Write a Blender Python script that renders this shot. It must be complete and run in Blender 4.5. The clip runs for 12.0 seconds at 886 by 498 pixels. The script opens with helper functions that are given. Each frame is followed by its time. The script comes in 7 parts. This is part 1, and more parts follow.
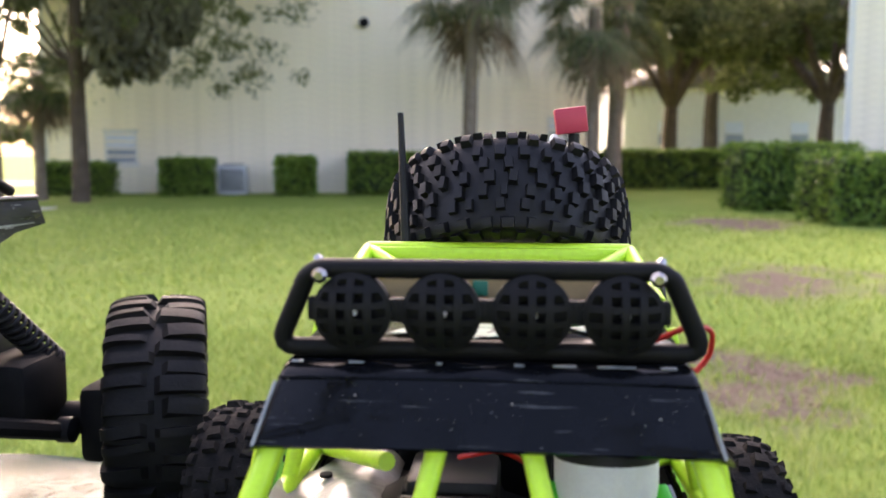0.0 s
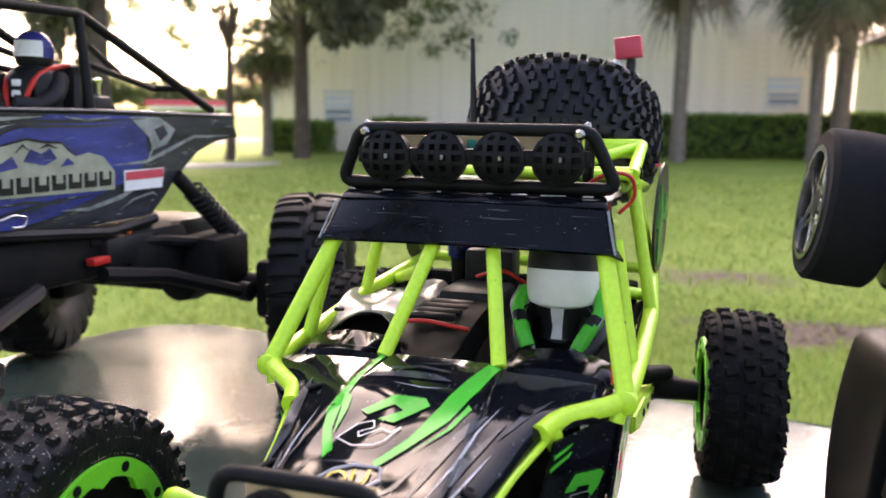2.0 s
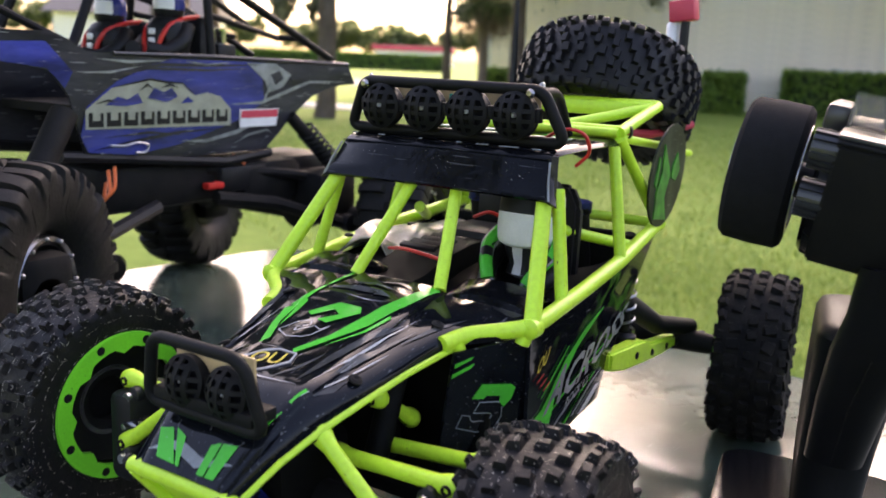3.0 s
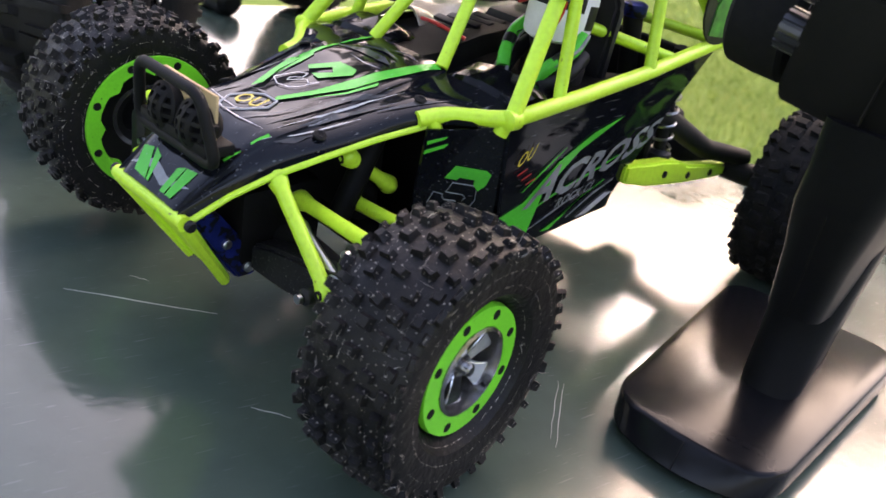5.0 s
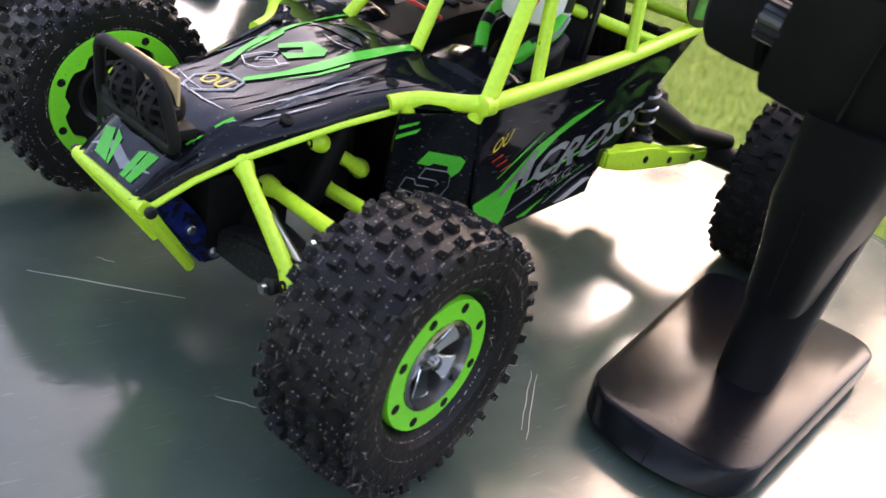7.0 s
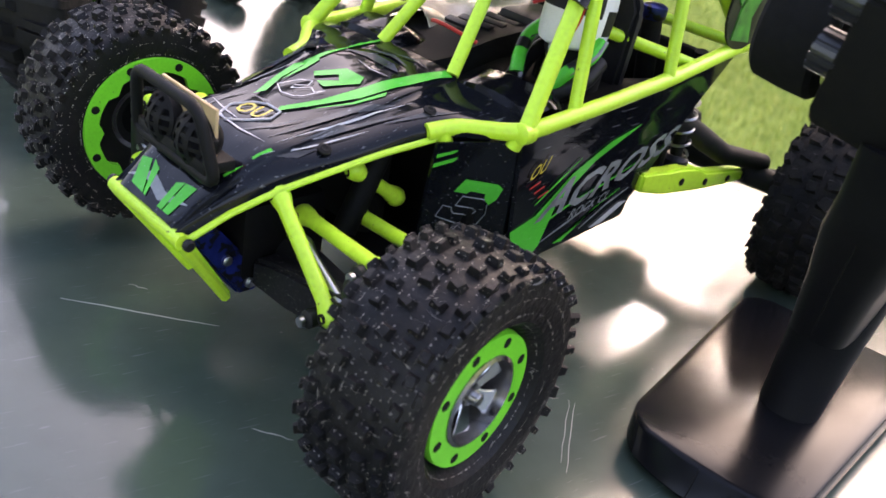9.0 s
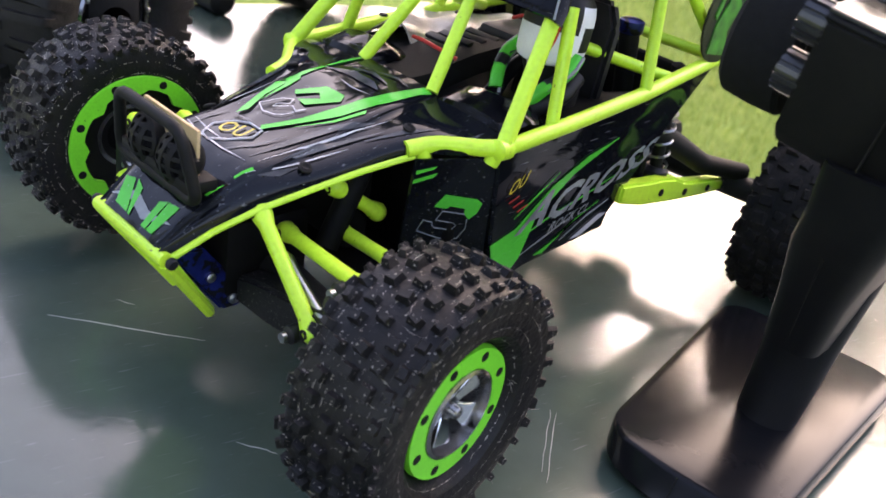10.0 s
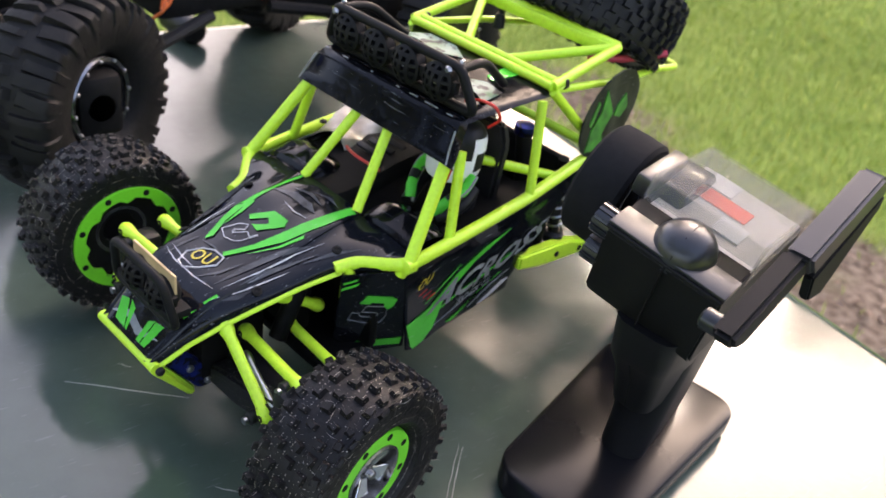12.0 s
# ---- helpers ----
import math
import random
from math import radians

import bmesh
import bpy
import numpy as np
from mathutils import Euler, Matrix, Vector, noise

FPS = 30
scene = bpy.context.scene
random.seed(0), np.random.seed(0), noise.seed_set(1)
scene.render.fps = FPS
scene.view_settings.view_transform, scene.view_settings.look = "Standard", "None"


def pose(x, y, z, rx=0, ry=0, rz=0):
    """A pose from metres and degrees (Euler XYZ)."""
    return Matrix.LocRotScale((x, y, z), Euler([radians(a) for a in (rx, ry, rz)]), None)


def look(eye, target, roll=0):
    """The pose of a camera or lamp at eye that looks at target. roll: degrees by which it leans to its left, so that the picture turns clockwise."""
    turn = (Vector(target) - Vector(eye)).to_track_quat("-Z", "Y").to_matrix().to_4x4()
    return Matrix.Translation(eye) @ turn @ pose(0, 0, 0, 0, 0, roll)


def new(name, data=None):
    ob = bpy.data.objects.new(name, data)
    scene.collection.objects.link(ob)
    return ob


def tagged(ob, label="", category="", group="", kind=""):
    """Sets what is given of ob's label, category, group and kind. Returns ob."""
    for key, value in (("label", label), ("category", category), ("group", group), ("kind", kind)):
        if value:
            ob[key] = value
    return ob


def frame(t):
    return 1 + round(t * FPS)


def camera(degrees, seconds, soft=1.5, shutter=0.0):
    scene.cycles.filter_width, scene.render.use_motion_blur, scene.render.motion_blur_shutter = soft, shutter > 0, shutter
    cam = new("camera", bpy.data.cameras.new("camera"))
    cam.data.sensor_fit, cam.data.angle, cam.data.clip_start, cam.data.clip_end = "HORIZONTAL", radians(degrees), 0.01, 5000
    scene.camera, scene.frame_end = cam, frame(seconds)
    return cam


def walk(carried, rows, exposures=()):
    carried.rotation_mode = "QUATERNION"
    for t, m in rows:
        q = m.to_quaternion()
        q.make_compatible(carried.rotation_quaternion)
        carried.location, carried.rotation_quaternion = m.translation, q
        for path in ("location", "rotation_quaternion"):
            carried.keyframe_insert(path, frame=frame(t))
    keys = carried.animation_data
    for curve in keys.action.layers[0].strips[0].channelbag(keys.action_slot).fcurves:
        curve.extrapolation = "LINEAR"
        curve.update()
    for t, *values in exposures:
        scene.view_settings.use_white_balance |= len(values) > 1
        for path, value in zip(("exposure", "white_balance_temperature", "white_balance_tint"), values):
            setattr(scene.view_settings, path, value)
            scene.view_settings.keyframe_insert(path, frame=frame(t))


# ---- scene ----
# The camera and its walk
H = 0.80            # height of the cabinet's top above the lawn
cam = camera(53.7, 12.0, soft=1.6, shutter=0.2)
ROWS = [
    (0.0, 0.0073, -0.1184, 0.2247, 83.98, -0.13, 4.80),
    (0.5, 0.0140, -0.1101, 0.2247, 84.92, 0.05, 5.08),
    (1.0, 0.0159, -0.1120, 0.2209, 84.63, -0.24, 5.75),
    (1.2, 0.0198, -0.1206, 0.2165, 84.24, -0.35, 6.62),
    (1.4, 0.0317, -0.1438, 0.2071, 83.65, -0.46, 8.79),
    (1.5, 0.0391, -0.1606, 0.2011, 83.46, -0.77, 10.12),
    (1.6, 0.0483, -0.1723, 0.1955, 82.98, -0.55, 11.61),
    (1.8, 0.0657, -0.1967, 0.1923, 82.24, -0.68, 14.36),
    (2.0, 0.0958, -0.2217, 0.2004, 81.44, -0.59, 18.24),
    (2.2, 0.1175, -0.2237, 0.2035, 80.50, -0.61, 21.48),
    (2.5, 0.1545, -0.2301, 0.2109, 79.71, -0.92, 26.26),
    (2.8, 0.1784, -0.2209, 0.2130, 77.55, -2.41, 29.51),
    (3.0, 0.2065, -0.2288, 0.2061, 77.88, -2.41, 32.25),
    (3.3, 0.2251, -0.2358, 0.2069, 74.43, -3.30, 35.57),
    (3.5, 0.2364, -0.2379, 0.1941, 71.97, -3.87, 38.33),
    (3.6, 0.2388, -0.2299, 0.2008, 68.88, -4.04, 39.65),
    (3.7, 0.2415, -0.2297, 0.1932, 67.52, -5.55, 40.88),
    (5.3, 0.2676, -0.1875, 0.2184, 61.89, -8.97, 45.86),
    (5.5, 0.2672, -0.1874, 0.2198, 61.45, -8.79, 45.78),
    (6.0, 0.2614, -0.1871, 0.2155, 59.41, -9.57, 46.27),
    (6.5, 0.2624, -0.1797, 0.2142, 59.98, -10.08, 45.68),
    (6.7, 0.2636, -0.1803, 0.2150, 60.56, -10.23, 45.43),
    (8.3, 0.2618, -0.1739, 0.2229, 60.48, -8.86, 46.51),
    (8.5, 0.2603, -0.1752, 0.2207, 60.74, -8.88, 46.80),
    (9.0, 0.2523, -0.1799, 0.2201, 60.95, -9.46, 46.49),
    (9.5, 0.2557, -0.1860, 0.2242, 60.93, -9.30, 46.03),
    (10.0, 0.2573, -0.1793, 0.2271, 61.33, -9.18, 45.83),
    (10.2, 0.2539, -0.1795, 0.2381, 61.86, -10.16, 45.00),
    (10.5, 0.2631, -0.1707, 0.2683, 62.76, -9.33, 45.54),
    (10.7, 0.2539, -0.1756, 0.2694, 63.59, -10.35, 43.47),
    (11.0, 0.2685, -0.1721, 0.2947, 60.44, -9.29, 44.26),
    (11.5, 0.2928, -0.1880, 0.3496, 55.69, -7.34, 42.72),
    (12.0, 0.3028, -0.2015, 0.3534, 56.35, -8.39, 44.66),
]
walk(cam, [(t, pose(x, y, H + 0.005 + z, rx, ry, rz)) for t, x, y, z, rx, ry, rz in ROWS],
     exposures=[(0.0, 2.48, 6850, 28), (2.3, 2.38, 6850, 27), (3.0, 2.24, 6800, 26), (3.7, 2.26, 6750, 26), (5.3, 2.50, 7000, 26), (8.5, 2.60, 6950, 27), (10.5, 2.60, 6850, 26), (12.0, 2.42, 6950, 23)])
cam.data.dof.use_dof = True
cam.data.dof.focus_distance = 0.36
cam.data.dof.aperture_fstop = 16.0

# Sky and sun: a low evening sun behind the trees
world = bpy.data.worlds.new("evening_sky")
scene.world = world
world.use_nodes = True
wn = world.node_tree
sky = wn.nodes.new("ShaderNodeTexSky")
sky.sky_type = "NISHITA"
sky.sun_disc = False
sky.sun_elevation = radians(30)
sky.sun_rotation = radians(-22)
sky.dust_density = 5.0
sky.ozone_density = 0.6
wn.nodes["Background"].inputs["Strength"].default_value = 0.15
wn.links.new(sky.outputs["Color"], wn.nodes["Background"].inputs["Color"])
sun = new("sun", bpy.data.lights.new("sun", "SUN"))
sun.data.energy = 1.3
sun.data.angle = radians(12)
sun.data.color = (1.0, 0.93, 0.82)
sun.matrix_basis = look((-0.375 * 20, 0.927 * 20, 20 * 0.56), (0, 0, 0))


# ---- materials ----
def mat(name, base, rough=0.5, metal=0.0, tint=None, scale=60.0, amount=0.5, bump=0.0, bump_scale=300.0, coat=0.0, rough_var=0.0,
        spots=None, spot_scale=900.0, spot_cut=0.66, scratch=0.0, transmission=0.0, stretch=(1, 1, 1), gloss=0.5, scratch_scale=(900, 60, 900), scratch_turn=0.5, bump_detail=4.0):
    """Base colour varied towards a tint at two scales, with optional relief, specks of dirt and fine scratches."""
    m = bpy.data.materials.new(name)
    m.use_nodes = True
    n, l = m.node_tree.nodes, m.node_tree.links
    b = n["Principled BSDF"]
    b.inputs["Roughness"].default_value = rough
    b.inputs["Metallic"].default_value = metal
    b.inputs["Specular IOR Level"].default_value = gloss
    b.inputs["Coat Weight"].default_value = coat
    b.inputs["Coat Roughness"].default_value = 0.06
    b.inputs["Transmission Weight"].default_value = transmission
    tc = n.new("ShaderNodeTexCoord")
    mp = n.new("ShaderNodeMapping")
    mp.inputs["Scale"].default_value = stretch
    l.new(tc.outputs["Object"], mp.inputs["Vector"])
    where = mp.outputs["Vector"]

    def noise_at(s, detail=4.0):
        t = n.new("ShaderNodeTexNoise")
        t.inputs["Scale"].default_value = s
        t.inputs["Detail"].default_value = detail
        l.new(where, t.inputs["Vector"])
        return t.outputs["Fac"]

    def ramp(x, lo, hi, a=0.0, c=1.0):
        r = n.new("ShaderNodeMapRange")
        r.inputs["From Min"].default_value, r.inputs["From Max"].default_value = lo, hi
        r.inputs["To Min"].default_value, r.inputs["To Max"].default_value = a, c
        l.new(x, r.inputs["Value"])
        return r.outputs["Result"]

    def mixed(fac, a, c):
        x = n.new("ShaderNodeMix")
        x.data_type = "RGBA"
        l.new(fac, x.inputs[0])
        for sock, v in ((x.inputs[6], a), (x.inputs[7], c)):
            if isinstance(v, tuple):
                sock.default_value = (*v, 1.0)
            else:
                l.new(v, sock)
        return x.outputs[2]

    tint = tint or tuple(0.7 * c for c in base)
    coarse = ramp(noise_at(scale), 0.35, 0.68, 0.0, amount)
    col = mixed(coarse, tuple(base), tuple(tint))
    fine = ramp(noise_at(scale * 9), 0.4, 0.75, 0.0, amount * 0.5)
    col = mixed(fine, col, tuple(0.6 * c for c in base))
    if spots:
        sp = ramp(noise_at(spot_scale, 2.0), spot_cut, spot_cut + 0.05)
        col = mixed(sp, col, tuple(spots))
    if scratch:
        w = n.new("ShaderNodeTexNoise")
        w.inputs["Scale"].default_value = 1.0
        w.inputs["Detail"].default_value = 3.0
        m2 = n.new("ShaderNodeMapping")
        m2.inputs["Scale"].default_value = scratch_scale
        m2.inputs["Rotation"].default_value = (0, 0, scratch_turn)
        l.new(tc.outputs["Object"], m2.inputs["Vector"])
        l.new(m2.outputs["Vector"], w.inputs["Vector"])
        sc = ramp(w.outputs["Fac"], 0.66, 0.7, 0.0, scratch)
        col = mixed(sc, col, (0.45, 0.46, 0.48))
    l.new(col, b.inputs["Base Color"])
    if rough_var:
        l.new(ramp(noise_at(scale * 2.3), 0.3, 0.7, max(0.02, rough - rough_var), min(1.0, rough + rough_var)), b.inputs["Roughness"])
    if bump:
        bp = n.new("ShaderNodeBump")
        bp.inputs["Strength"].default_value = bump
        bp.inputs["Distance"].default_value = 0.3 / bump_scale
        l.new(noise_at(bump_scale, bump_detail), bp.inputs["Height"])
        l.new(bp.outputs["Normal"], b.inputs["Normal"])
    return m


RUBBER = mat("tyre_rubber", (0.0050, 0.0050, 0.0056), 0.50, tint=(0.017, 0.0145, 0.0125), scale=34, amount=0.8, bump=0.6, bump_scale=420, rough_var=0.12,
             spots=(0.30, 0.28, 0.26), spot_scale=3600, spot_cut=0.73, gloss=0.22)
RUBBER_GRIT = mat("gritty_black_plastic", (0.007, 0.007, 0.008), 0.5, tint=(0.013, 0.012, 0.012), scale=90, amount=0.7, bump=0.4, bump_scale=700, spots=(0.34, 0.32, 0.29), spot_scale=1200, spot_cut=0.66, gloss=0.2)
RUBBER_CLEAN = mat("clean_tyre_rubber", (0.006, 0.006, 0.007), 0.5, tint=(0.012, 0.0115, 0.011), scale=40, amount=0.7, bump=0.35, bump_scale=900, rough_var=0.12, gloss=0.28)
RUBBER_MUD = mat("muddy_tyre_rubber", (0.009, 0.009, 0.009), 0.85, tint=(0.024, 0.021, 0.018), scale=120, amount=0.9, bump=0.9, bump_scale=420, gloss=0.15)
RUBBER_OLD = mat("dusty_rubber", (0.007, 0.0066, 0.0062), 0.60, tint=(0.019, 0.017, 0.015), scale=32, amount=0.9, bump=0.4, bump_scale=420, gloss=0.22)
FOAM = mat("foam_rubber", (0.014, 0.014, 0.015), 0.95, scale=300, amount=0.6, bump=0.8, bump_scale=1800, gloss=0.15)
NEON = mat("neon_plastic", (0.57, 0.90, 0.04), 0.38, tint=(0.50, 0.80, 0.04), scale=50, amount=0.6, bump=0.05, bump_scale=900, spots=(0.10, 0.13, 0.03), spot_scale=420, spot_cut=0.74)
RIMGREEN = mat("green_rim_plastic", (0.16, 0.72, 0.03), 0.35, tint=(0.13, 0.6, 0.03), scale=90, amount=0.5, spots=(0.05, 0.09, 0.03), spot_scale=500, spot_cut=0.73)
LEAFGREEN = mat("green_print", (0.055, 0.56, 0.045), 0.16, tint=(0.045, 0.42, 0.04), scale=80, amount=0.4, scratch=0.18, bump=0.3, bump_scale=26, bump_detail=1.6, stretch=(1.2, 0.6, 1.1), gloss=0.22)
SHELL = mat("black_body_shell", (0.005, 0.006, 0.008), 0.07, tint=(0.011, 0.012, 0.016), scale=45, amount=0.5, rough_var=0.03, scratch=0.22, bump=0.34, bump_scale=26, bump_detail=1.6, stretch=(1.2, 0.6, 1.1), gloss=0.24,
            spots=(0.20, 0.20, 0.19), spot_scale=1500, spot_cut=0.755)
VISOR = mat("scuffed_black_visor", (0.003, 0.0035, 0.0045), 0.13, tint=(0.007, 0.0075, 0.010), scale=70, amount=0.6, rough_var=0.07, scratch=0.14, bump=0.08, bump_scale=45, gloss=0.15, scratch_scale=(45, 1100, 1100), scratch_turn=0.0, spots=(0.22, 0.22, 0.21), spot_scale=900, spot_cut=0.75)
BLACK = mat("black_plastic", (0.010, 0.010, 0.011), 0.45, tint=(0.02, 0.02, 0.021), scale=80, amount=0.5, bump=0.1, bump_scale=900, gloss=0.22)
MATTE = mat("matte_black_plastic", (0.0065, 0.0065, 0.0072), 0.55, tint=(0.012, 0.0113, 0.0106), scale=70, amount=0.6, bump=0.2, bump_scale=1200, gloss=0.16)
SATIN = mat("satin_black_plastic", (0.016, 0.017, 0.020), 0.30, tint=(0.022, 0.022, 0.025), scale=60, amount=0.4, bump=0.05, bump_scale=900, gloss=0.6)
SATIN_GRIP = mat("satin_grip_plastic", (0.008, 0.008, 0.009), 0.45, tint=(0.012, 0.012, 0.013), scale=60, amount=0.5, bump=0.08, bump_scale=900, gloss=0.12)
SATIN_BASE = mat("satin_base_plastic", (0.007, 0.007, 0.008), 0.20, tint=(0.010, 0.010, 0.011), scale=40, amount=0.5, bump=0.04, bump_scale=900, gloss=0.16)
# Darker than the chassis black: the shade inside the buggy put into the colour
INNER = mat("shaded_black_inside", (0.004, 0.004, 0.004), 0.6, tint=(0.009, 0.008, 0.007), scale=60, amount=0.7, gloss=0.1)
SOOT = mat("dirty_black_chassis", (0.005, 0.005, 0.005), 0.7, tint=(0.015, 0.0135, 0.012), scale=60, amount=0.7, gloss=0.2)
DARKCHROME = mat("dark_rim_chrome", (0.34, 0.33, 0.32), 0.20, 0.9, scale=120, amount=0.5, spots=(0.02, 0.02, 0.02), spot_scale=400, spot_cut=0.62)
CHROME = mat("chrome_plating", (0.90, 0.90, 0.89), 0.15, 1.0, scale=120, amount=0.15, spots=(0.15, 0.12, 0.09), spot_scale=500, spot_cut=0.7)
STEEL = mat("steel", (0.42, 0.42, 0.43), 0.3, 1.0, scale=200, amount=0.4)
BLUE = mat("blue_anodised_metal", (0.02, 0.035, 0.26), 0.35, 0.6, tint=(0.008, 0.012, 0.07), scale=120, amount=0.9, spots=(0.012, 0.012, 0.015), spot_scale=260, spot_cut=0.54)
RED = mat("red_plastic", (0.62, 0.05, 0.09), 0.45, scale=80, amount=0.3)
WIRE_RED = mat("red_wire", (0.65, 0.03, 0.02), 0.4, scale=80, amount=0.3)
WIRE_ORANGE = mat("orange_wire", (0.8, 0.16, 0.03), 0.4, scale=80, amount=0.3)
WHITE = mat("white_paint", (0.86, 0.86, 0.87), 0.35, scale=120, amount=0.3, tint=(0.6, 0.6, 0.6))
FOIL = mat("crumpled_sheet", (0.50, 0.47, 0.42), 0.25, 0.1, tint=(0.22, 0.19, 0.16), scale=55, amount=0.9, bump=0.25, bump_scale=70)
SILVER = mat("silver_print", (0.58, 0.57, 0.57), 0.25, scale=120, amount=0.4, coat=0.3)
YELLOW = mat("yellow_print", (0.65, 0.5, 0.03), 0.35, scale=120, amount=0.3)
TAN = mat("tan_circuit_board", (0.62, 0.44, 0.22), 0.55, scale=90, amount=0.4)
BODYBLUE = mat("blue_print", (0.050, 0.064, 0.34), 0.2, tint=(0.018, 0.020, 0.075), scale=34, amount=0.95, coat=0.1, bump=0.2, bump_scale=40, stretch=(1, 0.45, 1.6), scratch=0.3, gloss=0.3)
BODYGREY = mat("grey_print", (0.05, 0.05, 0.06), 0.25, tint=(0.012, 0.012, 0.016), scale=30, amount=0.9, bump=0.2, bump_scale=40, stretch=(1, 0.45, 1.6), scratch=0.5, gloss=0.25)
PANELGREY = mat("panel_grey", (0.52, 0.50, 0.47), 0.9, scale=60, amount=0.4, gloss=0.1)
LABELRED = mat("red_label", (0.72, 0.10, 0.06), 0.9, scale=80, amount=0.3, gloss=0.1)
LABELWHITE = mat("white_label", (0.6, 0.6, 0.59), 0.9, scale=80, amount=0.2, gloss=0.1)
ROOFPRINT = mat("green_grey_print", (0.34, 0.42, 0.38), 0.4, tint=(0.03, 0.16, 0.04), scale=70, amount=1.0, spots=(0.02, 0.02, 0.02), spot_scale=160, spot_cut=0.52)
HOODGREY = mat("smoky_grey_print", (0.085, 0.088, 0.092), 0.12, tint=(0.02, 0.022, 0.024), scale=140, amount=0.95, scratch=0.4, bump=0.3, bump_scale=26, bump_detail=1.6, stretch=(1.2, 0.6, 1.1), gloss=0.24)
OLIVE = mat("pale_olive_print", (0.36, 0.37, 0.29), 0.3, tint=(0.22, 0.23, 0.18), scale=90, amount=0.7, scratch=0.3, gloss=0.3)
FINGREY = mat("smoky_fin_print", (0.018, 0.019, 0.016), 0.35, tint=(0.075, 0.08, 0.055), scale=120, amount=0.9, scratch=0.3, stretch=(1, 1, 0.4), gloss=0.2)
FINGREEN = mat("faded_green_print", (0.08, 0.36, 0.05), 0.4, tint=(0.05, 0.12, 0.04), scale=110, amount=0.9, gloss=0.2)
DECALGREY = mat("pale_grey_print", (0.30, 0.32, 0.32), 0.25, tint=(0.10, 0.11, 0.11), scale=110, amount=0.75, scratch=0.3, coat=0.2)
CAB_GREEN = mat("dark_green_cabinet_paint", (0.058, 0.084, 0.066), 0.15, tint=(0.068, 0.096, 0.076), scale=9, amount=0.5, rough_var=0.05, bump=0.05, bump_scale=180,
                spots=(0.16, 0.17, 0.15), spot_scale=160, spot_cut=0.745, scratch=0.10)
def thin_clear(name):
    """Thin clear plastic: mostly see-through, with a glossy skin and a little haze."""
    m = bpy.data.materials.new(name)
    m.use_nodes = True
    n, l = m.node_tree.nodes, m.node_tree.links
    t, mx, nz, mr = n.new("ShaderNodeBsdfTransparent"), n.new("ShaderNodeMixShader"), n.new("ShaderNodeTexNoise"), n.new("ShaderNodeMapRange")
    t.inputs["Color"].default_value = (0.93, 0.93, 0.91, 1)
    nz.inputs["Scale"].default_value = 60.0
    mr.inputs["To Min"].default_value, mr.inputs["To Max"].default_value = 0.10, 0.24
    b = n["Principled BSDF"]
    b.inputs["Base Color"].default_value = (0.45, 0.44, 0.42, 1)
    b.inputs["Specular IOR Level"].default_value = 0.5
    b.inputs["Roughness"].default_value = 0.10
    l.new(nz.outputs["Fac"], mr.inputs["Value"])
    l.new(mr.outputs["Result"], mx.inputs[0])
    l.new(t.outputs[0], mx.inputs[1])
    l.new(b.outputs[0], mx.inputs[2])
    l.new(mx.outputs[0], n["Material Output"].inputs["Surface"])
    return m


GLASS = thin_clear("clear_plastic_cover")


# ---- shapes ----
def V(*c):
    return Vector(c)


def fillet(pts, r, n=4):
    """A line of points with its inner corners rounded."""
    pts = [Vector(p) for p in pts]
    out = [pts[0]]
    for a, b, c in zip(pts, pts[1:], pts[2:]):
        d1, d2 = (a - b), (c - b)
        k = min(r, d1.length * 0.45, d2.length * 0.45)
        p, q = b + d1.normalized() * k, b + d2.normalized() * k
        for i in range(n + 1):
            s = i / n
            out.append(p * (1 - s) ** 2 + b * 2 * s * (1 - s) + q * s * s)
    return out + [pts[-1]]


def add_tube(bm, pts, r, seg=8, closed=False, caps=True):
    """A round tube along points; r may be a number or one radius a point."""
    pts = [Vector(p) for p in pts]
    n = len(pts)
    rr = r if isinstance(r, (list, tuple)) else [r] * n
    tang = []
    for i in range(n):
        a = pts[i - 1] if (i or closed) else pts[i]
        b = pts[(i + 1) % n] if (i < n - 1 or closed) else pts[i]
        tang.append((b - a).normalized())
    up = Vector((0, 0, 1)) if abs(tang[0].z) < 0.9 else Vector((1, 0, 0))
    side = tang[0].cross(up).normalized()
    rings = []
    for i in range(n):
        side = (side - tang[i] * side.dot(tang[i])).normalized()
        other = tang[i].cross(side)
        rings.append([bm.verts.new(pts[i] + (side * math.cos(2 * math.pi * k / seg) + other * math.sin(2 * math.pi * k / seg)) * rr[i]) for k in range(seg)])
    last = n if closed else n - 1
    for i in range(last):
        a, b = rings[i], rings[(i + 1) % n]
        for k in range(seg):
            bm.faces.new((a[k], a[(k + 1) % seg], b[(k + 1) % seg], b[k]))
    if caps and not closed:
        bm.faces.new(rings[0][::-1])
        bm.faces.new(rings[-1])
    return bm


def tube(pts, r, seg=8, closed=False, bend=0.0):
    bm = bmesh.new()
    return add_tube(bm, fillet(pts, bend) if bend else pts, r, seg, closed)


def add_box(bm, c, s, m=None, bevel=0.0):
    """A box with centre c and size s, its edges rounded by bevel."""
    t = bmesh.new()
    bmesh.ops.create_cube(t, size=1.0, matrix=Matrix.Diagonal((*s, 1)))
    if bevel:
        bmesh.ops.bevel(t, geom=t.edges[:], offset=bevel, segments=2, affect="EDGES", profile=0.5)
    t.transform(Matrix.Translation(c) @ (m or Matrix()))
    return join(bm, t)


